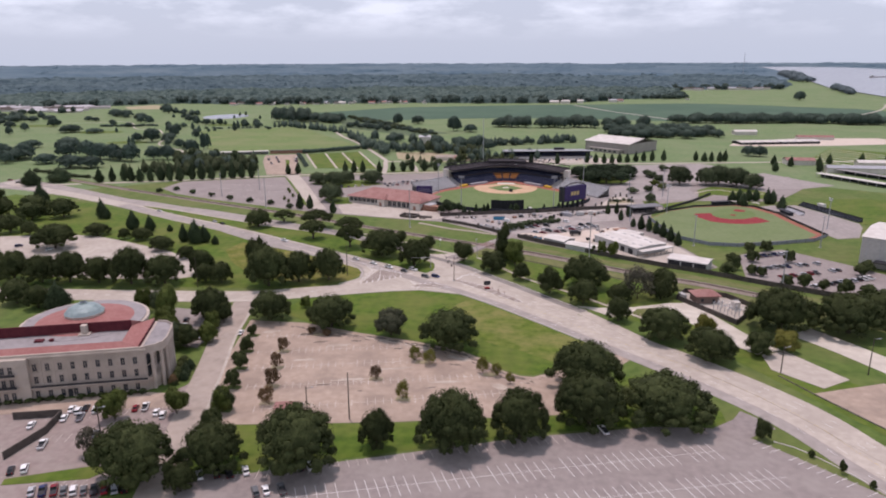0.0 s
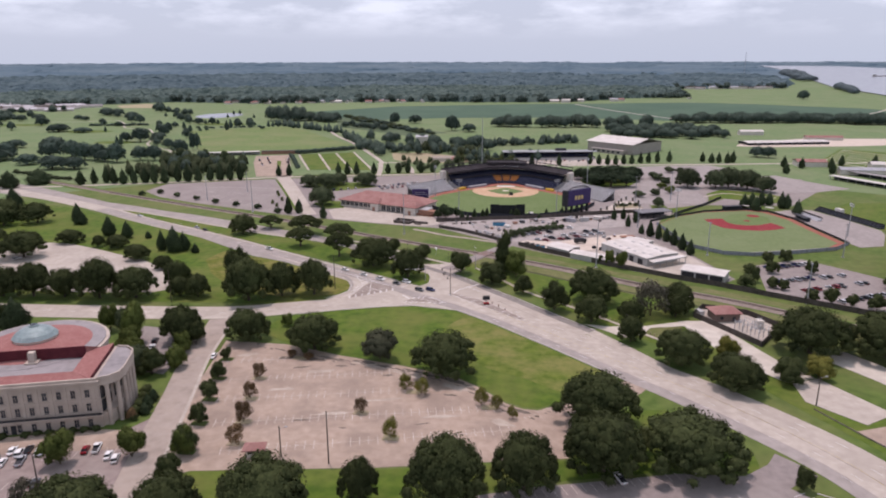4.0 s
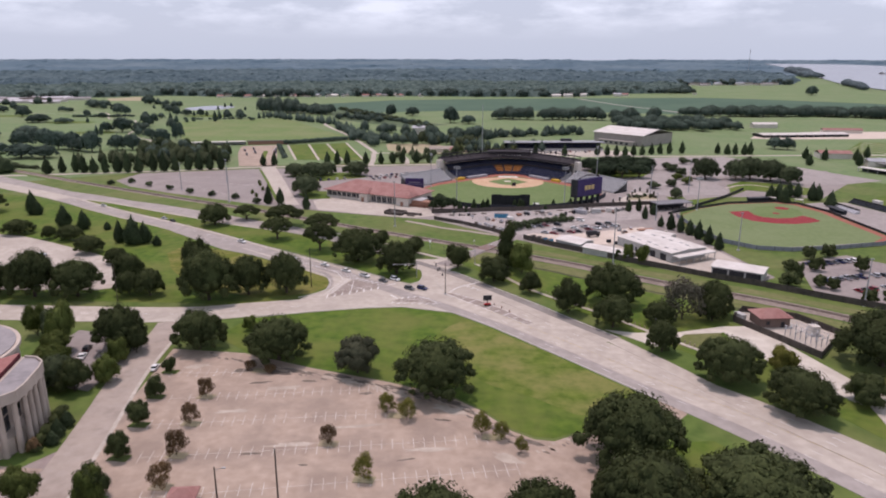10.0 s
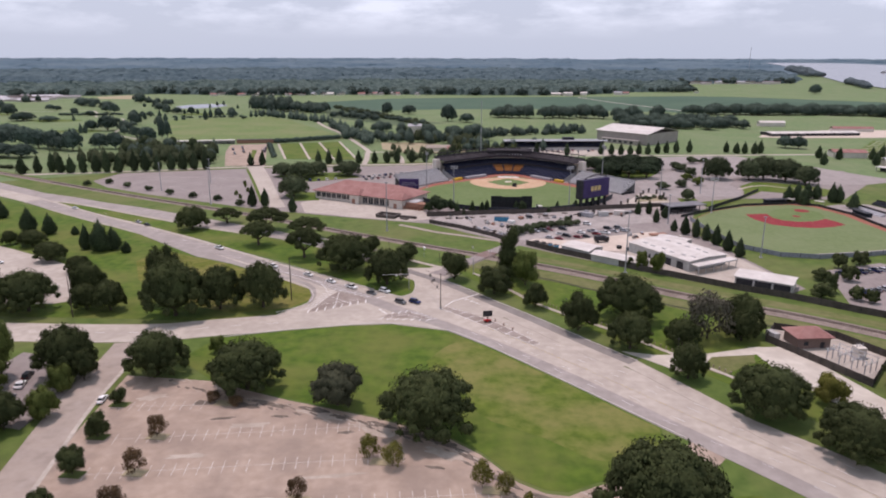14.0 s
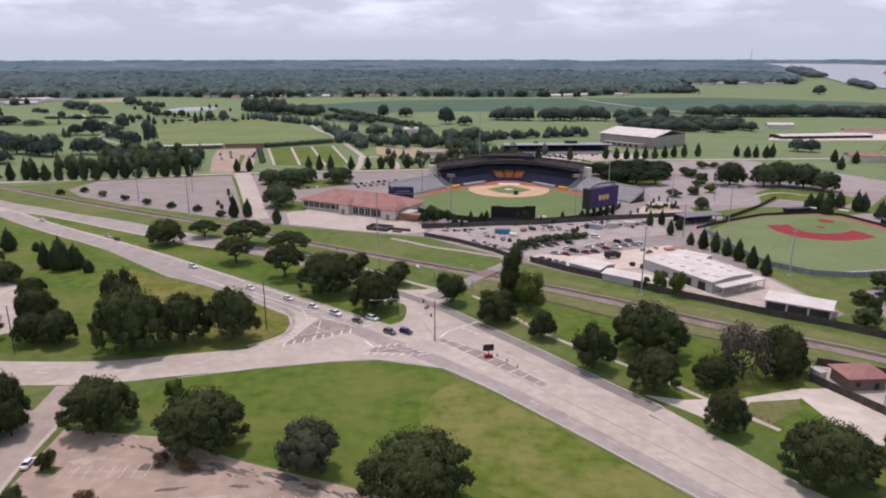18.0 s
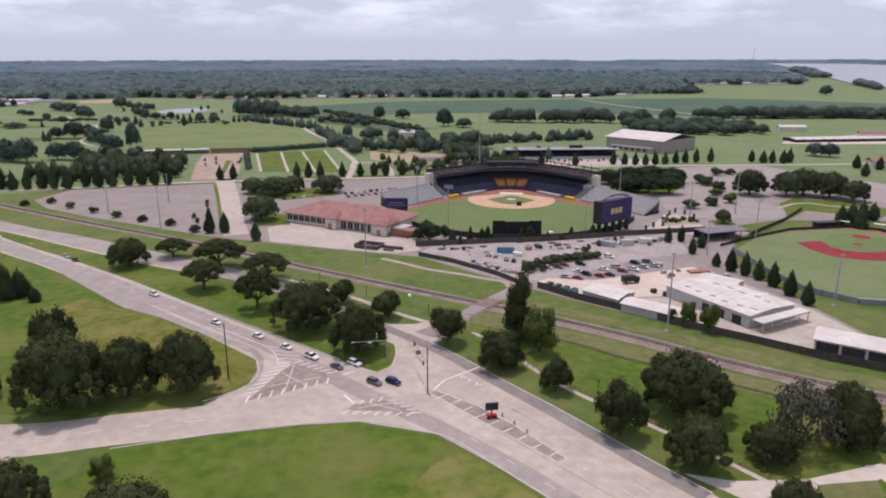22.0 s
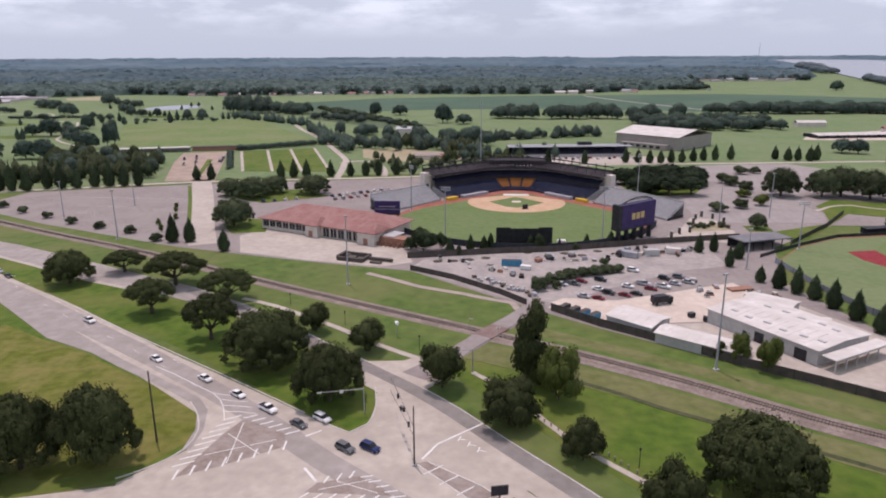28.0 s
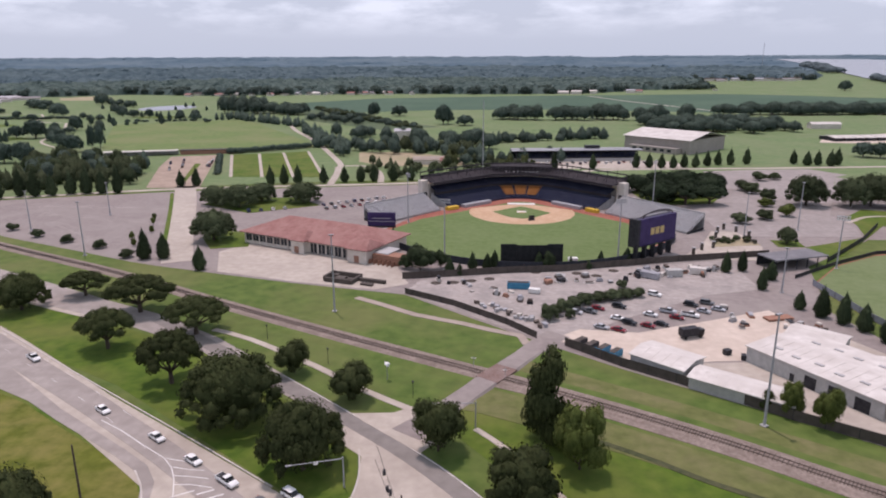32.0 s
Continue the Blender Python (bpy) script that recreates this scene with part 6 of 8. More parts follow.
for chev in ([(-95.1, 395), (-88.5, 391), (-82.7, 386.9), (-73, 380.2), (-69.9, 377), (-67.4, 372.7), (-65, 366.8)], [(-73, 380.2), (-66, 378.8)], [(-69.4, 377), (-66, 376.3), (-62.5, 376.2)], [(-68, 374), (-64.8, 373.9), (-60.5, 373.4)], [(-66.6, 371), (-63, 371.2), (-58.6, 370.4)]):
    for a, b in zip(chev, chev[1:]):                            # point of the larger island, towards the curving road
        bars.append(((a[0] + b[0]) / 2, (a[1] + b[1]) / 2, math.degrees(math.atan2(b[1] - a[1], b[0] - a[0])), math.hypot(b[0] - a[0], b[1] - a[1]) + .1, .24))
for k in range(3):
    bars += [(-8.4 + k * 2.2, 361.6 - k * 2.2, 75, 2.2, .3), (-7.6 + k * 2.2, 361.2 - k * 2.2, -15, 1.6, .3)]
bars += [(-14.7, 356, 65, 7, .5), (-8.1, 363.9, 43, 13.8, .5), (-42.2, 362.1, 40, 4, .5), (-39, 346, -52, 6, .6)]
painted("junction_lines", bars, hz + .012, WHITE_LINE, "white hatching and stop lines on the junction")


def along(pts, shift, dash, gap, w, z, name, mat, label, skip=0.0):
    ln = curve_through(pts, 1.0)
    out, run, on = [], 0.0, True
    for a, b in zip(ln, ln[1:]):
        d = (b - a)
        n = Vector((-d.y, d.x)).normalized() * shift
        run += d.length
        if on:
            m = (a + b) / 2 + n
            out.append((m.x, m.y, math.degrees(math.atan2(d.y, d.x)), d.length * 1.02, w))
        if run > (dash if on else gap):
            run = 0.0
            on = not on if gap else True
    painted(name, out, z, mat, label)


R1 = [(0, 333), (31, 300), (56, 272), (80, 247), (104, 214), (116, 183), (135, 140)]
for sh, da, ga in ((-7.2, 3, 9), (-3.6, 3, 9), (3.8, 3, 9), (7.4, 3, 9)):
    along(R1, sh, da, ga, .13, hz, "lane_lines", WHITE_LINE, "dashed white lane lines on concrete")
along(R1, 0.2, 5, 0, .11, hz, "centre_line", OCHRE_LINE, "faded yellow centre line")
NW = [(-420, 588), (-330, 548), (-248, 507), (-199, 477), (-153, 441), (-108, 409), (-72, 381)]
for sh in (-2.0, 2.2):
    along(NW, sh, 3, 12, .11, hz, "lane_lines", WHITE_LINE, "dashed white lane lines on concrete")
along([(-420, 322), (-260, 318), (-175, 318), (-121, 320), (-95, 327), (-75, 332)], .3, 3, 8, .22, hz, "lane_lines", WHITE_LINE, "dashed white lane lines on the side road")
strip("road_shoulder", [(-119, 308), (-117, 300), (-113, 268), (-107, 240), (-100, 205), (-97, 190)], 1.2, CONC_TOP + .06, GRAVEL, "pale dusty kerb strip between road and lot", "road", shift=5.0)
along([(-60, 419.5), (-35, 397.5), (-14.6, 378.6), (2.4, 358.6), (16.4, 342.6), (34, 321), (46, 307)], 2.1, 5, 0, .2, CONC_TOP + .075, "edge_line", WHITE_LINE, "white edge line of the asphalt carriageway")

# kerbs round the lawns
KERB = material("kerb_concrete", (0.45, 0.41, 0.37), (0.55, 0.51, 0.47), 1, 0.9, 0.005, (0.36, 0.32, 0.29), 4, 0.5)
for pts in ([(-92, 318), (-74, 324.5), (-54, 331), (-34, 334.3), (-13, 329), (4, 313), (24, 291.5), (50, 263)],
            [(-79, 342.5), (-74.3, 346.5), (-69.4, 353.8), (-69.6, 362.3), (-73.4, 370.6), (-77, 375.4)],
            [(-158, 448.6), (-124.8, 425.4), (-98.6, 407.4), (-77.2, 392.8), (-59.1, 380.2), (-46.6, 371.4)],
            [(-43, 368.8), (-34, 363), (-30.4, 367), (-29.8, 376), (-31.5, 386)],
            [(90, 196), (98, 190), (112, 168), (124, 140)]):
    strip("kerb", pts, .35, .2, KERB, "pale concrete kerb along the grass", "kerb", step=3)

# ---------------------------------------------------------------- cars
CAR_PAINT = {n: material(n + "_car_paint", c, tuple(min(1, v * 1.12) for v in c), 3, 0.28, 0) for n, c in
             (("white", (0.72, 0.72, 0.71)), ("silver", (0.38, 0.39, 0.41)), ("black", (0.015, 0.015, 0.018)), ("red", (0.20, 0.014, 0.022)), ("navy", (0.015, 0.025, 0.09)), ("grey", (0.11, 0.115, 0.12)))}
RUBBER = material("tyre_rubber", (0.015, 0.015, 0.015), (0.03, 0.03, 0.03), .5, .9)
CAR_GLASS = material("car_glass", (0.015, 0.018, 0.02), (0.03, 0.034, 0.038), 1, .1)
LAMP_RED = material("tail_lamp", (0.35, 0.01, 0.01), (0.45, 0.02, 0.02), 1, .3)


def body_mesh(profile, half, tuck=.1):
    """A closed hull: (x, z) outline extruded over the width, sides drawn in a little at the top."""
    bm = bmesh.new()
    top = max(z for x, z in profile)
    sides = []
    for s in (-1, 1):
        sides.append([bm.verts.new((x, s * (half - tuck * max(0, (z - .75) / (top - .7))), z)) for x, z in profile])
    n = len(profile)
    for i in range(n):
        bm.faces.new((sides[0][i], sides[0][(i + 1) % n], sides[1][(i + 1) % n], sides[1][i]))
    bm.faces.new(sides[0][::-1])
    bm.faces.new(sides[1])
    bmesh.ops.recalc_face_normals(bm, faces=bm.faces)
    return bm


CAR_SHAPES = {
    "sedan": ([(-2.35, .35), (-2.4, .75), (-2.2, .95), (2.0, .85), (2.35, .62), (2.35, .35)], [(-1.75, .9), (-1.1, 1.42), (.45, 1.44), (1.15, .88)], .9),
    "suv": ([(-2.4, .4), (-2.45, .95), (-2.35, 1.05), (2.0, 1.02), (2.4, .8), (2.4, .4)], [(-2.3, 1.0), (-2.0, 1.72), (.6, 1.75), (1.25, 1.0)], .96),
    "pickup": ([(-2.9, .5), (-2.95, 1.1), (-.4, 1.1), (2.4, 1.12), (2.85, .85), (2.85, .5)], [(-.55, 1.08), (-.35, 1.8), (.9, 1.82), (1.5, 1.1)], .98),
}
CAR_MADE = {}


def car(shape, paint, x, y, turn, label="", group="parked cars", z=.07):
    key = shape, paint
    m = pose(x, y, z, 0, 0, turn)
    label = label or f"{paint} {'pickup truck' if shape == 'pickup' else 'sport utility car' if shape == 'suv' else 'saloon car'} parked on the paving"
    if key in CAR_MADE:
        c = copy_thing(CAR_MADE[key], m)
        c["label"], c["group"] = label, group
        return c
    hull, cabin, half = CAR_SHAPES[shape]
    c = thing("pickup_truck" if shape == "pickup" else "car", 0, 0, 0, 0, label, "car", group)
    c.matrix_world = m
    CAR_MADE[key] = c
    part("body", body_mesh(hull, half), CAR_PAINT[paint], c)
    part("cabin_glass", body_mesh(cabin, half - .06, .2), CAR_GLASS, c, "dark tinted glass")
    x0, x1 = cabin[1][0], cabin[2][0]
    zt = cabin[1][1]
    part("roof", box(x0 + .05, x1 - .05, -half + .24, half - .24, zt - .02, zt + .05), CAR_PAINT[paint], c)
    if shape == "pickup":
        part("bed", box(-2.75, -.6, -half + .15, half - .15, 1.08, 1.13), DARK_METAL, c)
    for sx in (-1, 1):
        for sy in (-1, 1):
            w = part("wheel", rod((sx * 1.45, sy * (half - .2), .34), (sx * 1.45, sy * (half + .02), .34), .34, n=12), RUBBER, c)
            part("rim", rod((sx * 1.45, sy * (half + .02), .34), (sx * 1.45, sy * (half + .04), .34), .2, n=10), BLEACH, w)
    for sy in (-1, 1):
        part("headlight", box(hull[-2][0] - .12, hull[-2][0] + .02, sy * (half - .3) - .18, sy * (half - .3) + .18, .6, .74), WHITE_LAMP, c)
        part("tail_light", box(hull[1][0] - .02, hull[1][0] + .1, sy * (half - .25) - .14, sy * (half - .25) + .14, .7, .88), LAMP_RED, c)
    return c


Q = "waiting cars"
for sh, pa, x, y, a in (("sedan", "white", -78, 387.5, -36), ("sedan", "white", -66, 379, -36), ("pickup", "white", -56, 372, -36), ("sedan", "grey", -46.5, 365.3, -36), ("suv", "white", -41.5, 368, -36), ("suv", "grey", -33.5, 355.5, -34), ("suv", "navy", -28, 356, -32),
                        ("sedan", "white", -97, 399, -36), ("pickup", "white", -133, 427, -36), ("sedan", "silver", -200, 478, -36), ("sedan", "black", -192, 472, -36), ("sedan", "white", -258, 512, -30)):
    car(sh, pa, x, y, a, f"{pa} {'pickup truck' if sh == 'pickup' else 'car'} on the pale concrete road", Q, z=.16)
Y = "cars in the sandy yard"
for sh, pa, x, y in (("sedan", "silver", 33, 459), ("sedan", "red", 38, 457), ("suv", "black", 42.5, 463), ("sedan", "red", 48, 461), ("sedan", "black", 52.5, 462.5), ("sedan", "white", 51, 471), ("pickup", "silver", 57.5, 474), ("sedan", "red", 59, 468.5), ("pickup", "white", 64, 471), ("sedan", "silver", 69.5, 475), ("suv", "black", 67, 481), ("sedan", "silver", 75, 477), ("pickup", "grey", 31, 473), ("sedan", "silver", 26.5, 472), ("suv", "white", 57, 491), ("sedan", "red", 34.5, 476), ("suv", "black", 42, 478), ("sedan", "white", 39.5, 467), ("suv", "grey", 73, 483)):
    car(sh, pa, x, y, -35 + (x * 7 % 9), f"{pa} {'pickup truck' if sh == 'pickup' else 'car'} parked in the sandy yard", Y, z=.14)
C = "cars before the hall"
for k, (x, y, pa) in enumerate(((-141, 202, "white"), (-138, 201, "white"), (-140, 196, "white"), (-135, 197, "silver"), (-136.5, 203, "black"), (-132.5, 202, "white"), (-119.5, 204, "red"), (-116.5, 205, "white"), (-111, 201.5, "white"), (-108, 200, "white"), (-124, 187, "grey"), (-137, 180, "white"), (-148, 191, "white"), (-134, 167, "white"), (-137.5, 166, "black"), (-119, 157.5, "red"), (-116.3, 157.6, "grey"), (-113.6, 157.8, "white"), (-110.8, 158, "grey"), (-108, 158.4, "black"), (-105.3, 158.8, "red"), (-102.5, 159.2, "silver"), (-100, 159.6, "black"), (-122, 157, "navy"), (-125, 156.6, "silver"), (-81.5, 167, "white"), (-77, 168, "black"), (-73.5, 168.8, "black"), (-69, 170, "white"), (-63, 160.5, "grey"), (-60.3, 161.2, "white"), (-56, 162, "grey"), (-51, 173.5, "white"), (-54, 172.8, "black"), (-59, 171.6, "grey"), (38, 199, "white"), (-135, 279, "white"), (-137, 285, "black"), (-125, 287, "white"), (-131, 291, "grey"), (-122, 266, "silver"))):
    sh = ("sedan", "suv", "sedan", "pickup")[k % 4]
    car(sh, pa, x, y, 117 if y < 175 else 106, f"{pa} {'pickup truck' if sh == 'pickup' else 'car'} in the parking court", C, z=.07)
for sh, pa, x, y in (("suv", "black", -137, 285), ("sedan", "white", -135.5, 279), ("sedan", "silver", -126.2, 286.5), ("pickup", "white", -123.3, 286.7), ("sedan", "grey", -133, 271)):
    car(sh, pa, x, y, 100, f"{pa} {'pickup truck' if sh == 'pickup' else 'car'} in the small lot behind the hall", C, z=.07)
car("sedan", "white", -106.8, 272, 99, "white car driving along the tan campus road", C, z=.1)
car("sedan", "grey", -124, 187, 150, "grey car in the parking court", C)
car("sedan", "red", 18, 152, 60, "red car in the large grey parking lot", C)
rng = random.Random(21)
PA = ["white", "silver", "black", "grey", "white", "red", "navy", "silver"]
for x0, y0, x1, y1, n in ((156, 404, 184, 414, 9), (152, 380, 190, 392, 11), (160, 366, 196, 380, 11), (170, 350, 206, 366, 11)):
    for i in range(n):
        t = i / (n - 1)
        if rng.random() < .85:
            car(rng.choice(("sedan", "suv", "pickup")), rng.choice(PA), x0 + (x1 - x0) * t, y0 + (y1 - y0) * t, 110 + rng.uniform(-3, 3), "car in a crowded parking lot row", "cars in the crowded lot")
for x0, y0, x1, y1, n in ((-98, 640, -66, 662, 9), (-94, 630, -60, 652, 9), (-136, 621, -118, 630, 4), (-262, 800, -246, 762, 6), (-256, 812, -242, 776, 5), (-232, 815, -222, 780, 6), (-230, 800, -219, 765, 3)):
    for i in range(n):
        t = i / (n - 1)
        if rng.random() < .8:
            car(rng.choice(("sedan", "suv")), rng.choice(PA), x0 + (x1 - x0) * t, y0 + (y1 - y0) * t, 115 + rng.uniform(-3, 3), "car parked near the ballpark", "cars by the ballpark")
for x, y, a in ((-473, 643, 20), (-456, 630, 20), (-450, 640, 20), (-300, 405, 60), (-275, 398, 60), (-225, 395, 50)):
    car("suv", rng.choice(PA), x, y, a, "car beside the distant road", "distant cars")

# yard clutter
bx = thing("boom_truck", 59, 453, .13, 20, "large black box truck in the sandy yard", "truck")
part("box_body", box(-3.6, 2.0, -1.25, 1.25, 1.0, 3.4), DARK_METAL, bx)
part("cab", box(2.1, 4.0, -1.15, 1.15, .7, 2.7), CAR_PAINT["black"], bx)
part("windscreen", box(3.98, 4.06, -1.0, 1.0, 1.7, 2.5), CAR_GLASS, bx)
for x in (-2.4, 3.0):
    for y in (-1, 1):
        part("wheel", rod((x, y * .9, .5), (x, y * 1.2, .5), .5, n=12), RUBBER, bx)
BLUE = material("blue_paint", (0.03, 0.18, 0.30), (0.05, 0.24, 0.38), 1, .6)
dp = thing("blue_container", 8.5, 497, .1, -3, "bright blue open-top container in the work yard", "container")
part("body", box(-4.2, 4.2, -1.3, 1.3, .1, 2.4), BLUE, dp)
part("inside", box(-4.0, 4.0, -1.1, 1.1, 2.35, 2.44), DARK_METAL, dp)
for k in range(7):
    part("rib", box(-3.9 + k * 1.3, -3.75 + k * 1.3, -1.38, -1.3, .1, 2.4), BLUE, dp)
for k, (x, y) in enumerate(((24.5, 445.5), (27.5, 443), (30.5, 440.5), (33.5, 438))):
    d = thing("skip_container", x, y, .13, 48, "dark blue waste container beside the fence", "container", "waste containers")
    part("body", box(-2.4, 2.4, -1.1, 1.1, .1, 1.9), BLUE if k > 1 else DARK_METAL, d)
    part("load", box(-2.2, 2.2, -.9, .9, 1.85, 2.05), BROWN_FENCE, d)
for k in range(26):
    x, y = -6 + k * .85 + rng.uniform(-1, 1), 479.5 - k * .85 + rng.uniform(-1.5, 3.5)
    bm = box(-.8, .8, -.6, .6, 0, rng.uniform(.5, 1.3))
    for v in bm.verts:
        v.co += Vector((rng.uniform(-.2, .2), rng.uniform(-.2, .2), 0 if v.co.z < .1 else rng.uniform(-.2, .2)))
    o = tagged(link("stacked_pallet", bm, rng.choice((BLEACH, STAND_CONC, TIMBER, CREAM))), "pale jumbled pallet or block stacked by the fence", "pallet", "yard stacks")
    o.matrix_world = pose(x, y, .09, 0, 0, rng.uniform(0, 90))
for x, y, w, d, h, mt, lb in ((14, 492, 4, 2.2, 1.6, TARP, "white crate in the work yard"), (60, 512, 7, 3, 2.4, BLEACH, "grey storage box in the work yard"), (70, 515, 6, 3, 2.6, GREY_WALL, "grey storage box in the work yard"), (80, 518, 6, 3, 2.6, WHITE_ROOF, "white storage box in the work yard"), (20, 503, 3, 2, 1.4, BRICKY, "rusty machine in the work yard"), (25, 505, 3, 2, 1.6, DARK_METAL, "dark machine in the work yard"), (92, 470, 9, 3.4, .7, BRICKY, "rusty low trailer beside the sandy yard"), (66, 441, 2, 1.6, 1.5, DARK_METAL, "dark cart on the sand"), (70, 437.5, 2.4, 1.6, 1.5, DARK_METAL, "dark cart on the sand"), (73, 436, 2.4, 1.6, 1.5, DARK_METAL, "dark cart on the sand"), (106, 436, 5, 2.2, 2.2, WHITE_ROOF, "white trailer behind the workshop"), (97, 442, 4, 2, 1.6, DARK_METAL, "dark machine behind the workshop"), (101, 438, 4, 2, 1.6, BRICKY, "rusty machine behind the workshop")):
    o = thing("yard_box", x, y, .1, rng.uniform(-40, 40), lb, "box")
    part("body", box(-w / 2, w / 2, -d / 2, d / 2, .15, h), mt, o)
    part("skid", box(-w / 2 + .1, w / 2 - .1, -d / 2 + .1, d / 2 - .1, 0, .16), DARK_METAL, o)
    part("lid", box(-w / 2 - .06, w / 2 + .06, -d / 2 - .06, d / 2 + .06, h, h + .1), mt, o)

# dark discs for tree pits; the trees' shadows are put into their colour
PIT_SHADE = material("dark_mulch", (0.045, 0.036, 0.030), (0.085, 0.068, 0.056), .8, .95, .03)
for x, y in [(-22.7, 501.6), (-15.9, 502.6), (-9.2, 504.8), (-2.3, 507.6), (16.2, 517.0), (32.5, 516.4), (39.8, 513.4), (47.6, 520.5)]:
    area("mulch_ring", [(x + 2.1 * math.cos(i * .45), y + 1.9 * math.sin(i * .45)) for i in range(14)], .16, PIT_SHADE, "dark round mulch bed in the yard", "planting bed")
YC = random.Random(77)
SHADES = (BLEACH, STAND_CONC, CREAM, WHITE_ROOF, DARK_METAL, BRICKY, TIMBER, GREY_WALL)
for k in range(64):
    if k < 34:
        x, y = YC.uniform(18, 92), 0
        y = 494 + (x - 18) * .30 + YC.uniform(2, 16)
    elif k < 50:
        x = YC.uniform(76, 104)
        y = 470 + (x - 76) * -.5 + YC.uniform(-8, 10)
    else:
        x = YC.uniform(-26, 12)
        y = 500 - (x + 26) * .55 + YC.uniform(0, 12)
    w, d, hh = YC.uniform(1, 4.5), YC.uniform(.8, 2), YC.uniform(.5, 2.2)
    o = thing("equipment_pile", x, y, .09, YC.uniform(0, 180), "heap of boards, crates or machine parts in the yard", "pile", "yard equipment")
    part("lower_layer", box(-w / 2, w / 2, -d / 2, d / 2, 0, hh * .55), YC.choice(SHADES), o)
    part("upper_layer", box(-w * .4, w * .35, -d * .4, d * .42, hh * .55, hh, pose(0, 0, 0, 0, 0, YC.uniform(-14, 14))), YC.choice(SHADES), o)

# ---------------------------------------------------------------- poles
GALV = material("galvanised_steel", (0.30, 0.302, 0.312), (0.38, 0.382, 0.392), .8, .6, 0)
PALE_POST = material("weathered_post", (0.24, 0.19, 0.14), (0.36, 0.30, 0.235), .4, .9, world_space=False)
WOOD_POLE = material("wood_pole", (0.055, 0.042, 0.035), (0.10, 0.08, 0.065), .6, .9, world_space=False)


def light_mast(x, y, h, turn=0, bank=True, label="tall grey steel floodlight mast"):
    p = thing("floodlight_mast", x, y, 0, turn, label, "light mast", "floodlight masts")
    part("shaft", rod((0, 0, 0), (0, 0, h), .34, .17, 10), GALV, p)
    part("foot", box(-.7, .7, -.7, .7, 0, .35), STAND_CONC, p)
    if bank:
        for r in range(2):
            part("crossarm", box(-2.4, 2.4, -.1, .1, h - .4 - r * 1.1, h - .2 - r * 1.1), GALV, p)
            for k in range(5):
                lm = part("floodlight", box(-2.3 + k * 1.0, -1.6 + k * 1.0, .1, .55, h - .75 - r * 1.1, h - .1 - r * 1.1), GALV, p)
                part("lens", box(-2.22 + k * 1.0, -1.68 + k * 1.0, .55, .58, h - .68 - r * 1.1, h - .17 - r * 1.1), WHITE_LAMP, lm)
    else:
        part("head", box(-.8, .8, -.3, .3, h - .2, h + .05), GALV, p)
        part("floodlight", box(-.7, -.1, .3, .55, h - .5, h - .1), DARK_METAL, p)
        part("floodlight", box(.1, .7, .3, .55, h - .5, h - .1), DARK_METAL, p)
    return p


for x, y, h, a, b in ((61.3, 401, 28, 30, False), (-55, 470, 27, 0, False), (-179, 532, 24, 0, False), (-21, 530, 27, -20, True), (51.5, 533, 27, 20, True), (104, 497, 17, 0, False), (-44, 600, 26, -60, True), (86, 622, 30, 60, True), (118, 575, 22, 60, False), (150, 592, 24, 0, False), (-232, 575, 20, 0, False), (-210, 610, 18, 0, False), (153, 348, 20, 0, False), (131, 430, 20, 0, False), (209, 430, 20, 0, False), (236, 480, 22, 90, True), (138, 528, 22, 160, True)):
    light_mast(x, y, h, a, b)
rm = thing("radio_mast", -6, 770, 0, 0, "tall thin lattice mast behind the ballpark", "mast")
part("shaft", rod((0, 0, 0), (0, 0, 52), .5, .25, 6), GALV, rm)
for k in range(6):
    part("ring", box(-.7, .7, -.7, .7, 8 + k * 8, 8.3 + k * 8), GALV, rm)


def wood_pole(x, y, h, lamp=False, label="dark wooden utility pole on the grass"):
    p = thing("utility_pole", x, y, 0, TREE_RNG.uniform(-8, 8), label, "utility pole", "utility poles")
    part("pole", rod((0, 0, 0), (0, 0, h), .24, .15, 8), WOOD_POLE, p)
    if lamp:
        part("bracket", rod((0, 0, h - .8), (2.0, 0, h - .2), .06, n=5), GALV, p)
        part("lamp_head", box(1.7, 2.5, -.2, .2, h - .3, h - .1), GALV, p)
    return p


for x, y, h in ((-77, 357, 17.5), (-152, 333, 16), (-45, 202, 17), (-117, 179, 15), (144, 246, 15), (112, 246, 11), (-60, 205, 10)):
    wood_pole(x, y, h, h < 16)
# junction signals
sg = thing("signal_pole", -17.6, 350.5, .13, 0, "brown steel signal pole standing in the median", "signal pole")
part("pole", rod((0, 0, 0), (0, 0, 14), .2, .14, 8), WOOD_POLE, sg)
part("foot", box(-.5, .5, -.5, .5, 0, .3), STAND_CONC, sg)
for y1, zz in ((24, 9.2), (22, 7.0)):
    part("span_wire", rod((0, 0, zz), (-8, y1, zz - .8), .05, n=4), DARK_METAL, sg)
for k, (dx, dy) in enumerate(((-3, 8), (-5, 14), (-1.5, 4), (-4, 11))):
    hd = part("signal_head", box(dx - .25, dx + .25, dy - .2, dy + .2, 6.8 if k > 1 else 8.2, 8.0 if k > 1 else 9.4), DARK_METAL, sg)
    part("visor", box(dx - .3, dx + .3, dy - .5, dy - .2, 7.7 if k > 1 else 9.1, 7.85 if k > 1 else 9.25), DARK_METAL, hd)
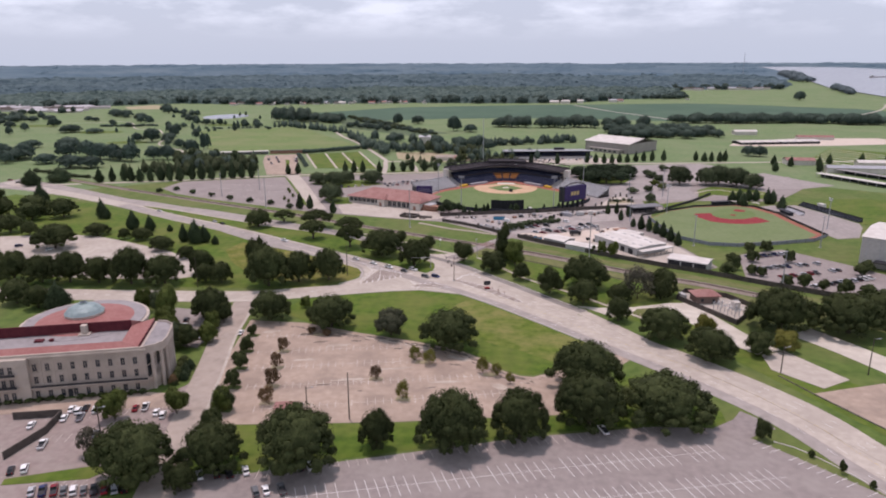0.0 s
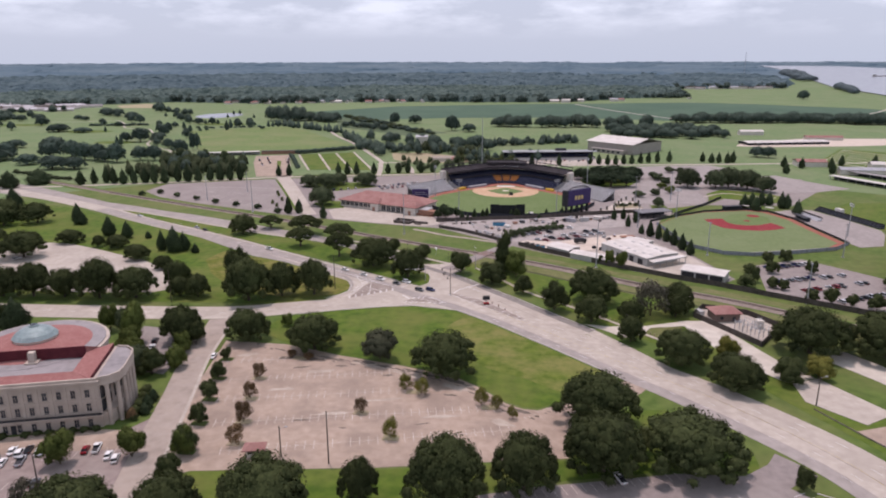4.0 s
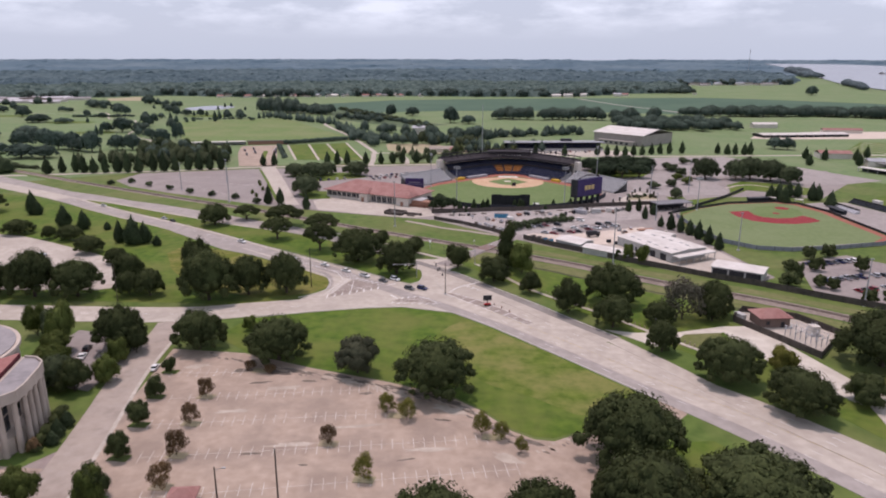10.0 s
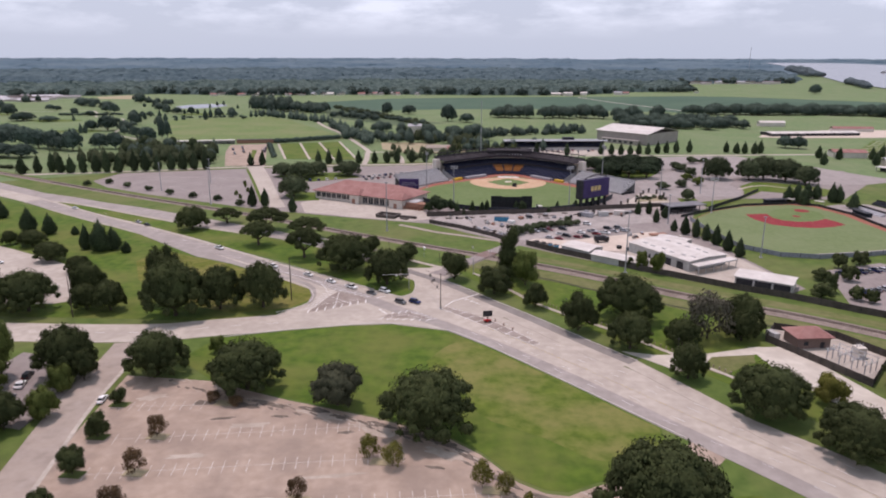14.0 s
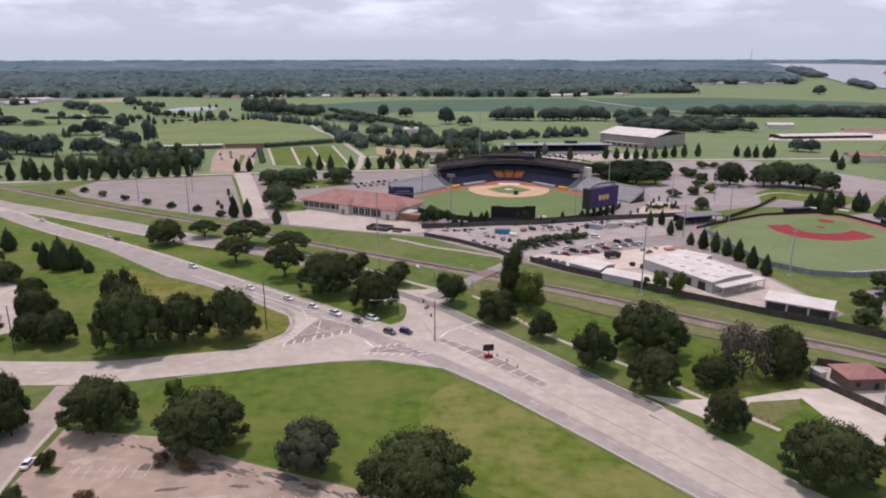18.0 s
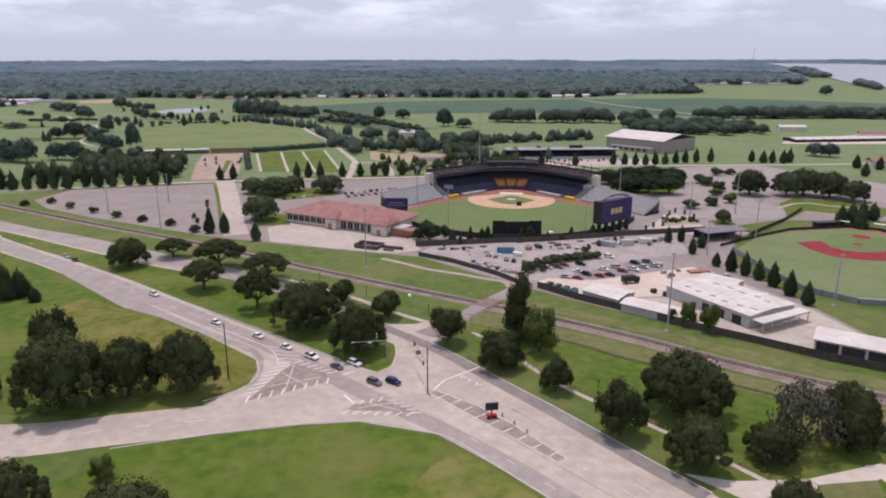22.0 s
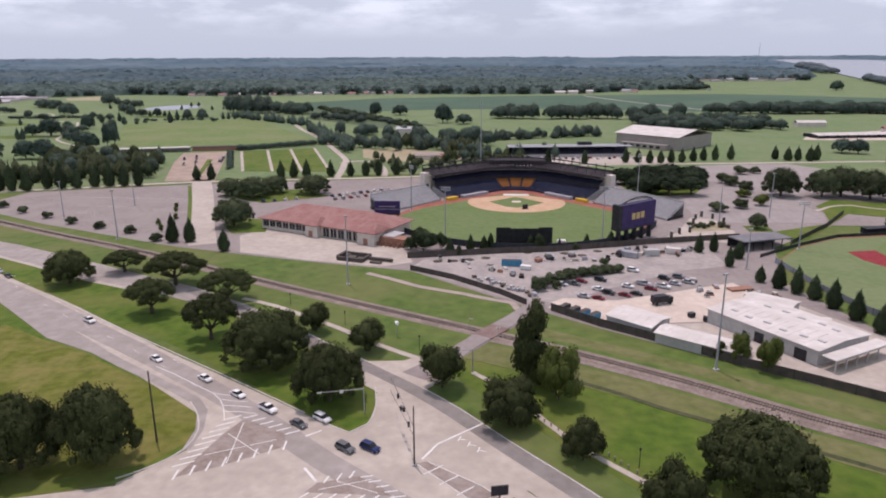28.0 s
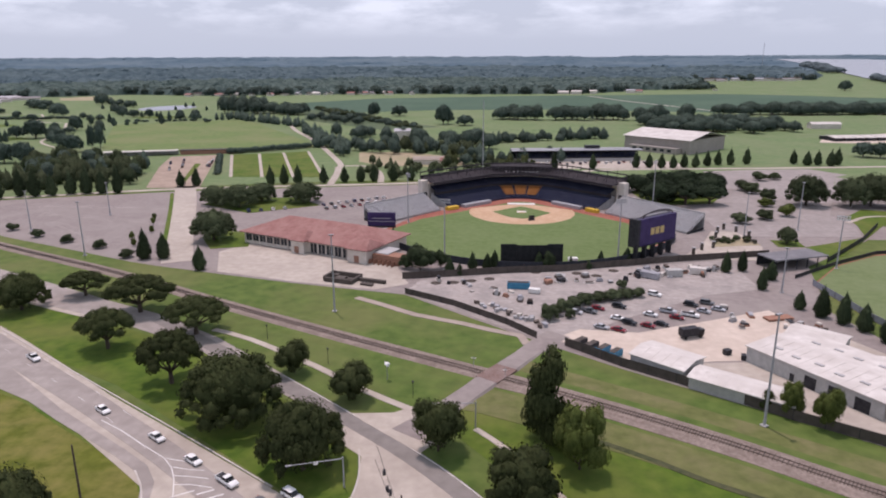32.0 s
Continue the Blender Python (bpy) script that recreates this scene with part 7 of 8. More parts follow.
for x, y, turn, reach in ((-32, 372, 205, 11), (-6, 396, 195, 10)):
    ma = thing("mast_arm", x, y, .1, turn, "pale steel arm with street lamps beside the junction", "street lamp", "mast arms")
    part("pole", rod((0, 0, 0), (0, 0, 7), .18, .13, 8), GALV, ma)
    part("arm", rod((0, 0, 6.6), (reach, 0, 7.6), .12, .07, 6), GALV, ma)
    part("head", box(reach - .9, reach + .2, -.2, .2, 7.45, 7.65), GALV, ma)
    part("sign_plate", box(reach * .45, reach * .45 + .9, -.05, .05, 6.5, 7.2), WHITE_LAMP, ma)
vm = thing("message_sign", 0.2, 338, .14, 12, "mobile dark message sign on a red trailer", "road sign")
part("trailer", box(-1.3, 1.3, -.7, .7, .4, .9), LAMP_RED, vm)
part("mast", box(-.15, .15, -.15, .15, .9, 2.6), DARK_METAL, vm)
part("panel", box(-1.7, 1.7, -.15, .15, 2.2, 4.3), DARK_METAL, vm, "black message panel")
for s in (-1, 1):
    part("wheel", rod((s * .9, -.8, .35), (s * .9, -.6, .35), .35, n=10), RUBBER, vm)
for x, y in ((3, 339), (6, 335), (9, 331)):
    cn_ = thing("traffic_barrel", x, y, .14, 0, "orange and white traffic barrel in the median", "traffic barrel", "traffic barrels")
    part("drum", rod((0, 0, 0), (0, 0, .95), .3, .24, 10), BRICKY, cn_)
    part("band", rod((0, 0, .45), (0, 0, .65), .285, .27, 10), WHITE_LAMP, cn_)
lp = thing("dish_lamp", -30, 420, 0, 0, "short pole with a white dish-shaped lamp on the grass", "lamp")
part("pole", rod((0, 0, 0), (0, 0, 4.4), .1, n=6), GALV, lp)
part("dish", rod((0, 0, 4.4), (.6, 0, 4.9), .9, .3, 10), WHITE_LAMP, lp)
pf = thing("post_fence", 0, 0, 0, 0, "row of low wooden posts along the footpath", "fence")
pl_ = curve_through([Vector(p) for p in ((5, 377), (8.9, 371.7), (14.7, 364.7), (21.8, 357.6), (29.5, 347.9), (46, 331.5), (64, 310.5), (75, 297.5))], 2.0)
for p in pl_:
    part("post", box(p.x + 1.2, p.x + 1.5, p.y - .15, p.y + .15, 0, 1.0), PALE_POST, pf)
for x, y in ((29.9, 352.1), (-70.5, 445.2), (-48, 428.9), (62, 316), (-22, 410)):
    sl = thing("park_lamp", x, y, .03, 0, "short dark lamp post beside the footpath", "lamp", "park lamps")
    part("pole", rod((0, 0, 0), (0, 0, 4.2), .09, .07, 6), DARK_METAL, sl)
    part("lantern", rod((0, 0, 4.2), (0, 0, 4.8), .2, .28, 8), DARK_METAL, sl)
sgn = thing("crossing_sign", 1.5, 421, .5, 0, "small dark crossing sign beside the rails", "road sign", "crossing signs")
part("post", rod((0, 0, 0), (0, 0, 3.2), .08, n=6), GALV, sgn)
part("crossbuck", box(-.7, .7, -.04, .04, 2.6, 2.8, pose(0, 0, 0, 0, 0, 0)), WHITE_LAMP, sgn)
copy_thing(sgn, pose(-7, 428, .5, 0, 0, 170))
hut = thing("ticket_hut", -68, 205.5, 0, 8, "small kiosk with a red roof at the lot entrance", "kiosk")
part("wall", box(-2.4, 2.4, -1.5, 1.5, 0, 2.6), CREAM, hut)
part("roof", hip(-2.4, 2.4, -1.5, 1.5, 2.7, 3.9, .9), TILE_RED, hut)
part("window", box(-1.9, -.2, -1.56, -1.48, 1.1, 2.1), GLASS, hut)
part("door", box(.6, 1.6, -1.56, -1.48, 0, 2.1), DARK_METAL, hut)

# ---------------------------------------------------------------- smaller trees near the lots
SHRUB = "small dark round tree beside the campus road"
for x, y, w, h in ((-101, 270.5, 5, 5.2), (-98, 254, 6.6, 6.8), (-95, 238, 7.2, 7.2), (-92, 222, 6.6, 7.2), (-89, 205.5, 8.8, 9), (-87, 190, 8.5, 9)):
    tree("round", x, y, w, h, OAK_LEAF, SHRUB, True, "campus road trees")
for x, y, w, h in ((-83, 255, 6, 6.3), (-81, 239.5, 6, 6.6), (-78, 224, 7, 7.4), (-76, 211, 6.6, 7), (-41, 232, 5.4, 5.6), (-29, 217, 6.2, 6.8), (-28, 249, 6, 6.4), (-22, 246, 6.4, 6.4), (-1, 239, 6, 6.8), (4, 237, 5, 5.4), (-76, 274, 5, 3.2), (-69, 272, 5, 3), (9, 231, 4, 5)):
    tree("thin", x, y, w * .95, h, LIME_LEAF if x > -40 else RUST_LEAF, "small tree with yellowing leaves in a lot island" if x > -40 else "small tree with rusty brown leaves in a lot island", True, "rusty lot trees")
ISLAND = [(-83, 255), (-81, 239.5), (-78, 224), (-76, 211), (-41, 232), (-29, 217), (-25, 247.5), (1.5, 238), (-72.5, 273), (-101, 270.5), (-98, 254), (-95, 238), (-92, 222), (-89, 205.5)]
for x, y in ISLAND:
    area("planting_bed", [(x - 2.6, y - 1.4), (x + 2.4, y - 1.6), (x + 2.8, y + 1.2), (x - 2.2, y + 1.6)], .16, GRASS if x < -88 else SOIL, "small raised planting bed in the lot", "planting bed")
for x, y, w, h in ((-123, 197, 11, 11), (-104, 202, 9, 10), (-89, 204, 8, 9.5)):
    tree("round", x, y, w, h, GREEN_LEAF, "light green young tree in the court", True, "court trees")
tree("thin", -119, 177, 10, 9, GREY_TWIG, "pale half-bare tree in the court")
for x, y, w, h, lf in ((-136, 264, 13, 12, GREEN_LEAF), (-124, 256, 12, 10, OAK_LEAF), (-131, 258, 13, 11, MID_LEAF), (-117, 262, 9, 9, GREEN_LEAF), (-162, 296, 10, 12, GREEN_LEAF), (-145, 285, 11, 18, GREEN_LEAF), (-152, 291, 10, 13, MID_LEAF), (-143, 277, 11.5, 10, GREEN_LEAF), (-87, 306, 6, 6, GREEN_LEAF), (-121, 276, 8, 9, GREEN_LEAF), (-119, 284, 9, 10, OAK_LEAF), (-216, 298, 14, 12, OAK_LEAF), (-231, 304, 17, 13, OAK_LEAF), (-115, 223, 4, 4, RUST_LEAF)):
    tree("oak" if w > 12 else "round", x, y, w, h, lf, "leafy tree crowding behind the hall", True, "trees round the hall")
for x, y, w, h in ((87, 197.5, 5.6, 7.2), (98, 188, 2.2, 2.4), (103, 180, 2.4, 4.4), (108, 173, 2.2, 2.6), (112, 166, 2, 2.4), (116, 159, 2, 2.6)):
    tree("round", x, y, w, h, OAK_LEAF, "small clipped tree on the grass verge", True, "verge shrubs")
for x, y, w, h, lf in ((95, 284, 10, 8.6, LIME_LEAF), (110, 263, 13, 9.5, OAK_LEAF), (122, 267, 11.5, 9, LIME_LEAF), (69.5, 406.5, 6.5, 9, GREEN_LEAF), (75.5, 400.5, 7.5, 10.5, GREEN_LEAF), (65, 409, 4.5, 5, OAK_LEAF)):
    tree("round", x, y, w, h, lf, "leafy young tree beside the paving", True)
for x, y, w, h in ((-113.5, 231, 5, 5.5), (-114, 236, 5, 5), (-112.5, 227, 4.6, 4.2)):
    tree("cone", x, y, w, h, PINE_LEAF, "dark evergreen shrub at the end of the hall", True, "hall cypresses")
# tree lot and the park lawn west of the road
for x, y, w, h in ((-181, 386, 12, 8), (-204, 402, 16, 10), (-229, 426, 15, 9), (-242, 428, 9, 8), (-266, 437, 18, 9), (-274, 403, 27, 17), (-290, 360, 24, 16), (-313, 370, 26, 17), (-330, 395, 26, 15), (-312, 434, 12, 11), (-330, 440, 20, 14), (-322, 489, 23, 16), (-340, 478, 22, 15), (-350, 497, 24, 17), (-370, 486, 24, 16), (-392, 500, 28, 17), (-410, 530, 26, 16)):
    oak(x, y, w, h, "dark spreading oak beside the tree-ringed lot", x > -300, "oaks round the lot")
for x, y, w, h in ((-290, 486, 7, 16), (-286, 485, 6, 10), (-250, 455, 8, 14), (-235, 450, 6.5, 12), (-221, 450, 4, 5), (-199, 423, 5.5, 13), (-190, 420, 9, 16), (-185, 423, 7, 12), (-176, 418, 4.5, 6), (-349, 505, 12, 24), (-204, 295, 11, 15), (-420, 640, 20, 15), (-434, 618, 16, 16)):
    tree("cone", x, y, w * 1.4, h, PINE_LEAF, "dark pointed conifer on the lawn", True, "lawn conifers")
tree("round", -125, 351, 15, 23, OAK_LEAF, "tall dark tree rising behind the oak row")
# shrubs and posts on the plaza
PL = random.Random(31)
for k in range(26):
    tree("round", PL.uniform(101, 119.5), 564 + PL.uniform(0, 8.5), PL.uniform(1.8, 3.4), PL.uniform(1.2, 2.6), PL.choice((MID_LEAF, OAK_LEAF, GREY_TWIG)), "low shrub in the plaza planting bed", False, "plaza shrubs", name="shrub", z=.2)
for x, y in ((98.2, 557), (114.2, 592), (118.5, 587), (92.2, 553.6), (86.3, 545.7), (105, 575), (109, 585), (121, 577)):
    p = thing("gate_pillar", x, y, .1, 10, "dark stone pillar beside the plaza", "pillar", "plaza pillars")
    part("shaft", box(-.5, .5, -.5, .5, 0, 3.0), BROWN_FENCE, p)
    part("cap", box(-.65, .65, -.65, .65, 3.0, 3.3), STAND_CONC, p)
# ballpark surroundings
for x, y, w, h in ((-150, 528, 7.4, 14), (-142, 529, 7.2, 12), (-120, 514, 7, 10.5)):
    tree("cone", x, y, w, h, PINE_LEAF, "dark pointed cypress at the lot edge", True, "lot cypresses")
for x, y, w, h in ((107, 473, 6.4, 11), (111, 467, 6, 11), (114.5, 461, 6.4, 9.5), (117, 452, 6.6, 11), (119, 441, 6.6, 11), (103, 480, 5, 7), (98, 500, 5, 9), (92, 521, 5, 9), (99, 523, 5, 9), (121, 430, 6, 10), (106, 512, 6, 8)):
    tree("cone", x, y, w, h, PINE_LEAF, "slim dark cypress beside the softball field", True, "softball cypresses")
for x, y, w, h in ((-132, 560, 23, 16), (-112, 648, 24, 13), (-146, 634, 24, 14), (-162, 640, 20, 12), (-138, 650, 20, 12), (180, 652, 25, 19), (204, 650, 22, 18), (216, 652, 26, 20), (230, 645, 26, 19), (240, 634, 22, 15), (134, 566, 10, 8.5)):
    tree("oak", x, y, w, h, MID_LEAF, "broad oak between the car parks", True, "car park oaks")
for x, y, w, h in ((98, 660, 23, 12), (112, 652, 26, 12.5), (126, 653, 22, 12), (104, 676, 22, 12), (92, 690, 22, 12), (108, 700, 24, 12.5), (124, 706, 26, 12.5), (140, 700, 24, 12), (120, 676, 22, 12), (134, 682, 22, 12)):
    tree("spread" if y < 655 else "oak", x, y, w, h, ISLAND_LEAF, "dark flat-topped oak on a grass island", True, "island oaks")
for x, y, w, h in ((184, 734, 12, 6.5), (160, 697, 12, 7), (162, 687, 12, 7), (164, 666, 11, 7), (156, 648, 10, 5), (157.5, 623, 10, 7), (143, 615, 10.5, 5.5), (127, 606, 11.5, 5.5), (196, 738, 10, 5)):
    tree("round", x, y, w, h, GREEN_LEAF if x in (157.5, 156) else MID_LEAF, "low clipped tree in the pinkish grey lot", True, "car park trees")
for x, y in ((-296, 591), (-284, 600), (-263, 586.5), (-241, 574), (-220, 562), (-199.6, 552.6), (-179, 544), (-158.6, 529.6)):
    tree("round", x, y, 7, 3.9, MID_LEAF, "low flat tree along the lot edge", True, "lot edge trees")
for x, y in ((-172, 560), (-168, 572), (-165, 548), (-176, 590), (-180, 600)):
    tree("round", x, y, 3, 4, GREEN_LEAF, "small green tree in the lot", False, "lot island trees")
for x, y, w, h in ((-30, 517, 14, 11), (-22, 521, 6, 8), (-18, 513, 5, 8), (-9, 519, 5, 8), (-3, 521, 5, 7), (-36, 520, 7, 6), (0, 524, 4.5, 7.5), (22, 522, 6, 7.5), (18, 524, 5, 7), (31, 525, 3, 5), (44, 530, 4, 6), (56, 536, 4.5, 6), (38, 523, 4, 4), (-14, 512, 4, 5)):
    tree("round" if w > 5.5 else "cone", x, y, w, h, PINE_LEAF, "dark young tree behind the outfield wall", True, "outfield trees")
for x, y, w, h in ((17, 466, 7, 5.5), (20, 470, 6, 4.5), (23, 475, 7, 4), (27, 479, 7, 3.6), (31, 482, 8, 3.8), (36, 484.5, 7, 3.6), (41, 486, 8, 3.8), (46, 488.5, 7, 3.6), (51, 490, 6, 3.4), (24, 468, 4, 3.4), (47, 500, 5, 3)):
    tree("round", x, y, w, h, MID_LEAF, "low green hedge bush in the yard", True, "yard bushes")
for x, y in ((146, 371), (150, 368), (157, 352), (164, 348), (172, 344), (181, 340), (190, 336), (155, 396), (160, 415), (172, 420), (176, 396), (205, 372), (212, 380), (140, 380), (133, 372), (144, 396)):
    tree("round", x, y, TREE_RNG.uniform(6, 11), TREE_RNG.uniform(5, 9), OAK_LEAF, "leafy tree round the crowded lot", False, "crowded lot trees")
for x, y in ((180, 302), (200, 318), (215, 305), (232, 330), (190, 290), (225, 290), (250, 300)):
    oak(x, y, TREE_RNG.uniform(20, 28), TREE_RNG.uniform(14, 19), "dark oak beyond the pump station", False, "oaks by the station")

# rows along the white road
R = random.Random(8)
for i in range(16):
    x = -378 + i * 9.3
    tree("cone", x, 648 + (x + 335) * .2 + R.uniform(-4, 6), R.uniform(8.5, 11), R.uniform(14, 20), PINE_LEAF, "dark conifer in a row along the pale road", False, "road conifers")
for x in (-208, -198, -150, -141, -132, -115, -101, -90, -81, -68, -56):
    tree("cone", x, 692 + (x + 200) * .19 + 6, 8, R.uniform(11, 14), PINE_LEAF, "dark conifer in a row along the pale road", False, "road conifers")
for x, y in ((48, 776), (78, 782), (112, 789), (122, 789), (131, 787), (140, 788), (149, 791), (158, 792), (169, 799), (179, 805), (189, 806), (203, 810), (240, 812), (256, 806)):
    tree("cone", x, y, 8, R.uniform(11, 14), PINE_LEAF, "dark conifer in a row along the pale road", False, "road conifers")
for x, y in ((248, 806), (264, 802), (272, 808), (200, 567), (206, 568), (216.6, 577), (222.7, 577), (228, 566), (232, 566), (231, 545), (315, 778), (330, 770), (205, 556), (360, 770), (380, 790), (345, 735), (300, 735), (420, 800), (455, 812)):
    tree("cone", x, y, 9, R.uniform(11, 14), PINE_LEAF, "dark conifer beside the fields", False, "field conifers")
# dense grove beyond the row
for i in range(34):
    x = R.uniform(-376, -242)
    y = 664 + (x + 376) * .2 + R.uniform(0, 55)
    if x < -262 or y < 700:
        far_tree(R.choice(("cone", "cone", "oak")), x, y, R.uniform(8, 13), R.uniform(11, 17), MID_LEAF, "dense grove")
for i in range(58):
    y = R.uniform(702, 812)
    x = -241 - (y - 690) * .34 - R.uniform(0, 92)
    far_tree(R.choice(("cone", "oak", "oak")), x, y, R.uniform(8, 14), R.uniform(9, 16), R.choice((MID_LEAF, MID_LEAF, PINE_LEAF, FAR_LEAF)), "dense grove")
for i in range(22):                                             # trees rising behind the grandstand
    x = R.uniform(-36, 34)
    far_tree(R.choice(("cone", "oak", "round")), x, R.uniform(772, 796) + (R.uniform(4, 40) if x < -4 else 0), R.uniform(5, 10), R.uniform(6, 12), R.choice((MID_LEAF, OAK_LEAF)), "ballpark backing")
for i in range(46):
    t, s = R.random(), R.uniform(-14, 14)
    far_tree(R.choice(("cone", "oak", "oak", "round")), -104 + 100 * t, 905 - 62 * t + s, R.uniform(7, 13), R.uniform(8, 15), R.choice((MID_LEAF, FAR_LEAF)), "ballpark backing")
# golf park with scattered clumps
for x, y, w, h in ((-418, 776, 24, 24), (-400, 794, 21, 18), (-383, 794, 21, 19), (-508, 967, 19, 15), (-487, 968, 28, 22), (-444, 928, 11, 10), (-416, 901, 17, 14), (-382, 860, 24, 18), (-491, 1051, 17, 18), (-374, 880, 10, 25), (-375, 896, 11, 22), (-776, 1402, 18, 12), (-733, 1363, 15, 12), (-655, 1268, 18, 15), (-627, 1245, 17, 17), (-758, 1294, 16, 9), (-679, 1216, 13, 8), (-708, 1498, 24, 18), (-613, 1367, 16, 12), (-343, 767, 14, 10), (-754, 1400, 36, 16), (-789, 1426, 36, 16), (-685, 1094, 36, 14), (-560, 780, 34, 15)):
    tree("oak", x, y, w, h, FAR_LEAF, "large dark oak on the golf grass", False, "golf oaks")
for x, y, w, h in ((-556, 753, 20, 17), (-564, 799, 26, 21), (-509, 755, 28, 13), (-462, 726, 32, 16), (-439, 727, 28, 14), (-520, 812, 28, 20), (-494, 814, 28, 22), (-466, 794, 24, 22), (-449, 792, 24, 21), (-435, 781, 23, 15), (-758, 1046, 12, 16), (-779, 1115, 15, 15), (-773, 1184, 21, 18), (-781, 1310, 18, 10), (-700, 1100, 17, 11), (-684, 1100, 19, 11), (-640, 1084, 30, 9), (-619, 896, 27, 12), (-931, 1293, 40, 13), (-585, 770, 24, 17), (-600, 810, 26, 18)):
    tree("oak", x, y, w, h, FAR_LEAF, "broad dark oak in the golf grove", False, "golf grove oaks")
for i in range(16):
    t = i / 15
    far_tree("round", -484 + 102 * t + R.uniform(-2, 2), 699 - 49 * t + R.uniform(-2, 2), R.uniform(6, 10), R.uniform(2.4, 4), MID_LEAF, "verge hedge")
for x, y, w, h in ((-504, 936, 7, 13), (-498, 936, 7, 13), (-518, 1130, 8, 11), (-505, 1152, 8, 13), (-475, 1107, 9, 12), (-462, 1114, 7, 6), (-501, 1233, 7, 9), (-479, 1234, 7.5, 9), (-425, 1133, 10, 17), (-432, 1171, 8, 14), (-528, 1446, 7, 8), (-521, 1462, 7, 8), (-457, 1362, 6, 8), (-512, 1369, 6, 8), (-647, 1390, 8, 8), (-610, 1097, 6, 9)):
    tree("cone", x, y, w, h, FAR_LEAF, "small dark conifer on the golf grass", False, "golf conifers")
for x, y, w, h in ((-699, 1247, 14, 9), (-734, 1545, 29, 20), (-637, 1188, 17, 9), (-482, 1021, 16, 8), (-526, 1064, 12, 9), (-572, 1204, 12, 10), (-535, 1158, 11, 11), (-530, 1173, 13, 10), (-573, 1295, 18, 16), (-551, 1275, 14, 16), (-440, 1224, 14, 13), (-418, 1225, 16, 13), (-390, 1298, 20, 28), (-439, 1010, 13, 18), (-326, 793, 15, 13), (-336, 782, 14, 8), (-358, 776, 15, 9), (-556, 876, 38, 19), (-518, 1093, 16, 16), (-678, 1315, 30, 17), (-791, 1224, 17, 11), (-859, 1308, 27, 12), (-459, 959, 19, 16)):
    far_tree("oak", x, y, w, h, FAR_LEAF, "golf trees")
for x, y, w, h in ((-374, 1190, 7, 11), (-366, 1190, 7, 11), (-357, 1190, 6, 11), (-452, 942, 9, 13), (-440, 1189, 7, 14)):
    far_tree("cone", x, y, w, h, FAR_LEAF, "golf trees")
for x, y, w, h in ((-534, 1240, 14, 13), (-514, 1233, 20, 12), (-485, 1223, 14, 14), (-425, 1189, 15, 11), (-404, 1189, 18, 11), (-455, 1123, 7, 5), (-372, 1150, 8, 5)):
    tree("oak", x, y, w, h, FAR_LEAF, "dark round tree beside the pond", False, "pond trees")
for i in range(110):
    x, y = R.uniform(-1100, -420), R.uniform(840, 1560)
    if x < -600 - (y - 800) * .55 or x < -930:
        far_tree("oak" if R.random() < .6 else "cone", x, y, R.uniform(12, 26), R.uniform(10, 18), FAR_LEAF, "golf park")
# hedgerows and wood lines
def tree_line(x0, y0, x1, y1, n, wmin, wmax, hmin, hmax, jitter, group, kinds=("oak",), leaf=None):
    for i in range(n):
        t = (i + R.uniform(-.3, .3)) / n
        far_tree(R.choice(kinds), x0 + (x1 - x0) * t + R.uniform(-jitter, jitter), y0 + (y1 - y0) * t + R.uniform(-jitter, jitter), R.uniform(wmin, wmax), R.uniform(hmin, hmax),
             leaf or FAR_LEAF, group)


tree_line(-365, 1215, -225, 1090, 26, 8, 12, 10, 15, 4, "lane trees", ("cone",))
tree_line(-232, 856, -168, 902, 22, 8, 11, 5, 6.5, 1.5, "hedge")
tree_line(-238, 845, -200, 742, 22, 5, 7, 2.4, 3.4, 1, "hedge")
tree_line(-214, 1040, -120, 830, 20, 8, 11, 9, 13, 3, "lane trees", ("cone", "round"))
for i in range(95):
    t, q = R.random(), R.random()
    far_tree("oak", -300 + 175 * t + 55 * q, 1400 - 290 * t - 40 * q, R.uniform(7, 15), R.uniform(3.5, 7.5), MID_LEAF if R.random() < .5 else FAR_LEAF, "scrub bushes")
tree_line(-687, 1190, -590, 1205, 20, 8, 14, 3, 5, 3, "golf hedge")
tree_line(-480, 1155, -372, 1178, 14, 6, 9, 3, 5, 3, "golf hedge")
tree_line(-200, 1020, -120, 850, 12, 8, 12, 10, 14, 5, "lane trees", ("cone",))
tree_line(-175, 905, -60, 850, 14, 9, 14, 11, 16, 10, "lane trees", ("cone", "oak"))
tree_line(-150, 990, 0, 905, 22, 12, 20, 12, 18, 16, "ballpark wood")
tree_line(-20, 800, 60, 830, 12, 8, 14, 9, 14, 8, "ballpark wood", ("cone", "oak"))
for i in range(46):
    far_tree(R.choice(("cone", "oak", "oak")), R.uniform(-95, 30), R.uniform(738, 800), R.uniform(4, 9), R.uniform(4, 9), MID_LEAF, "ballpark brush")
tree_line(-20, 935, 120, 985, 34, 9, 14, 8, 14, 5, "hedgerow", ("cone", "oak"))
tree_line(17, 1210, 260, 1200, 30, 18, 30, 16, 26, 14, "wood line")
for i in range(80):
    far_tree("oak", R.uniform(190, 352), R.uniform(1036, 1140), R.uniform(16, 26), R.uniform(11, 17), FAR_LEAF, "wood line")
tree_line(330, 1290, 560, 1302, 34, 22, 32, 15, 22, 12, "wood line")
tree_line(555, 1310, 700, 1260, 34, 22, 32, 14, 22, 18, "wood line")
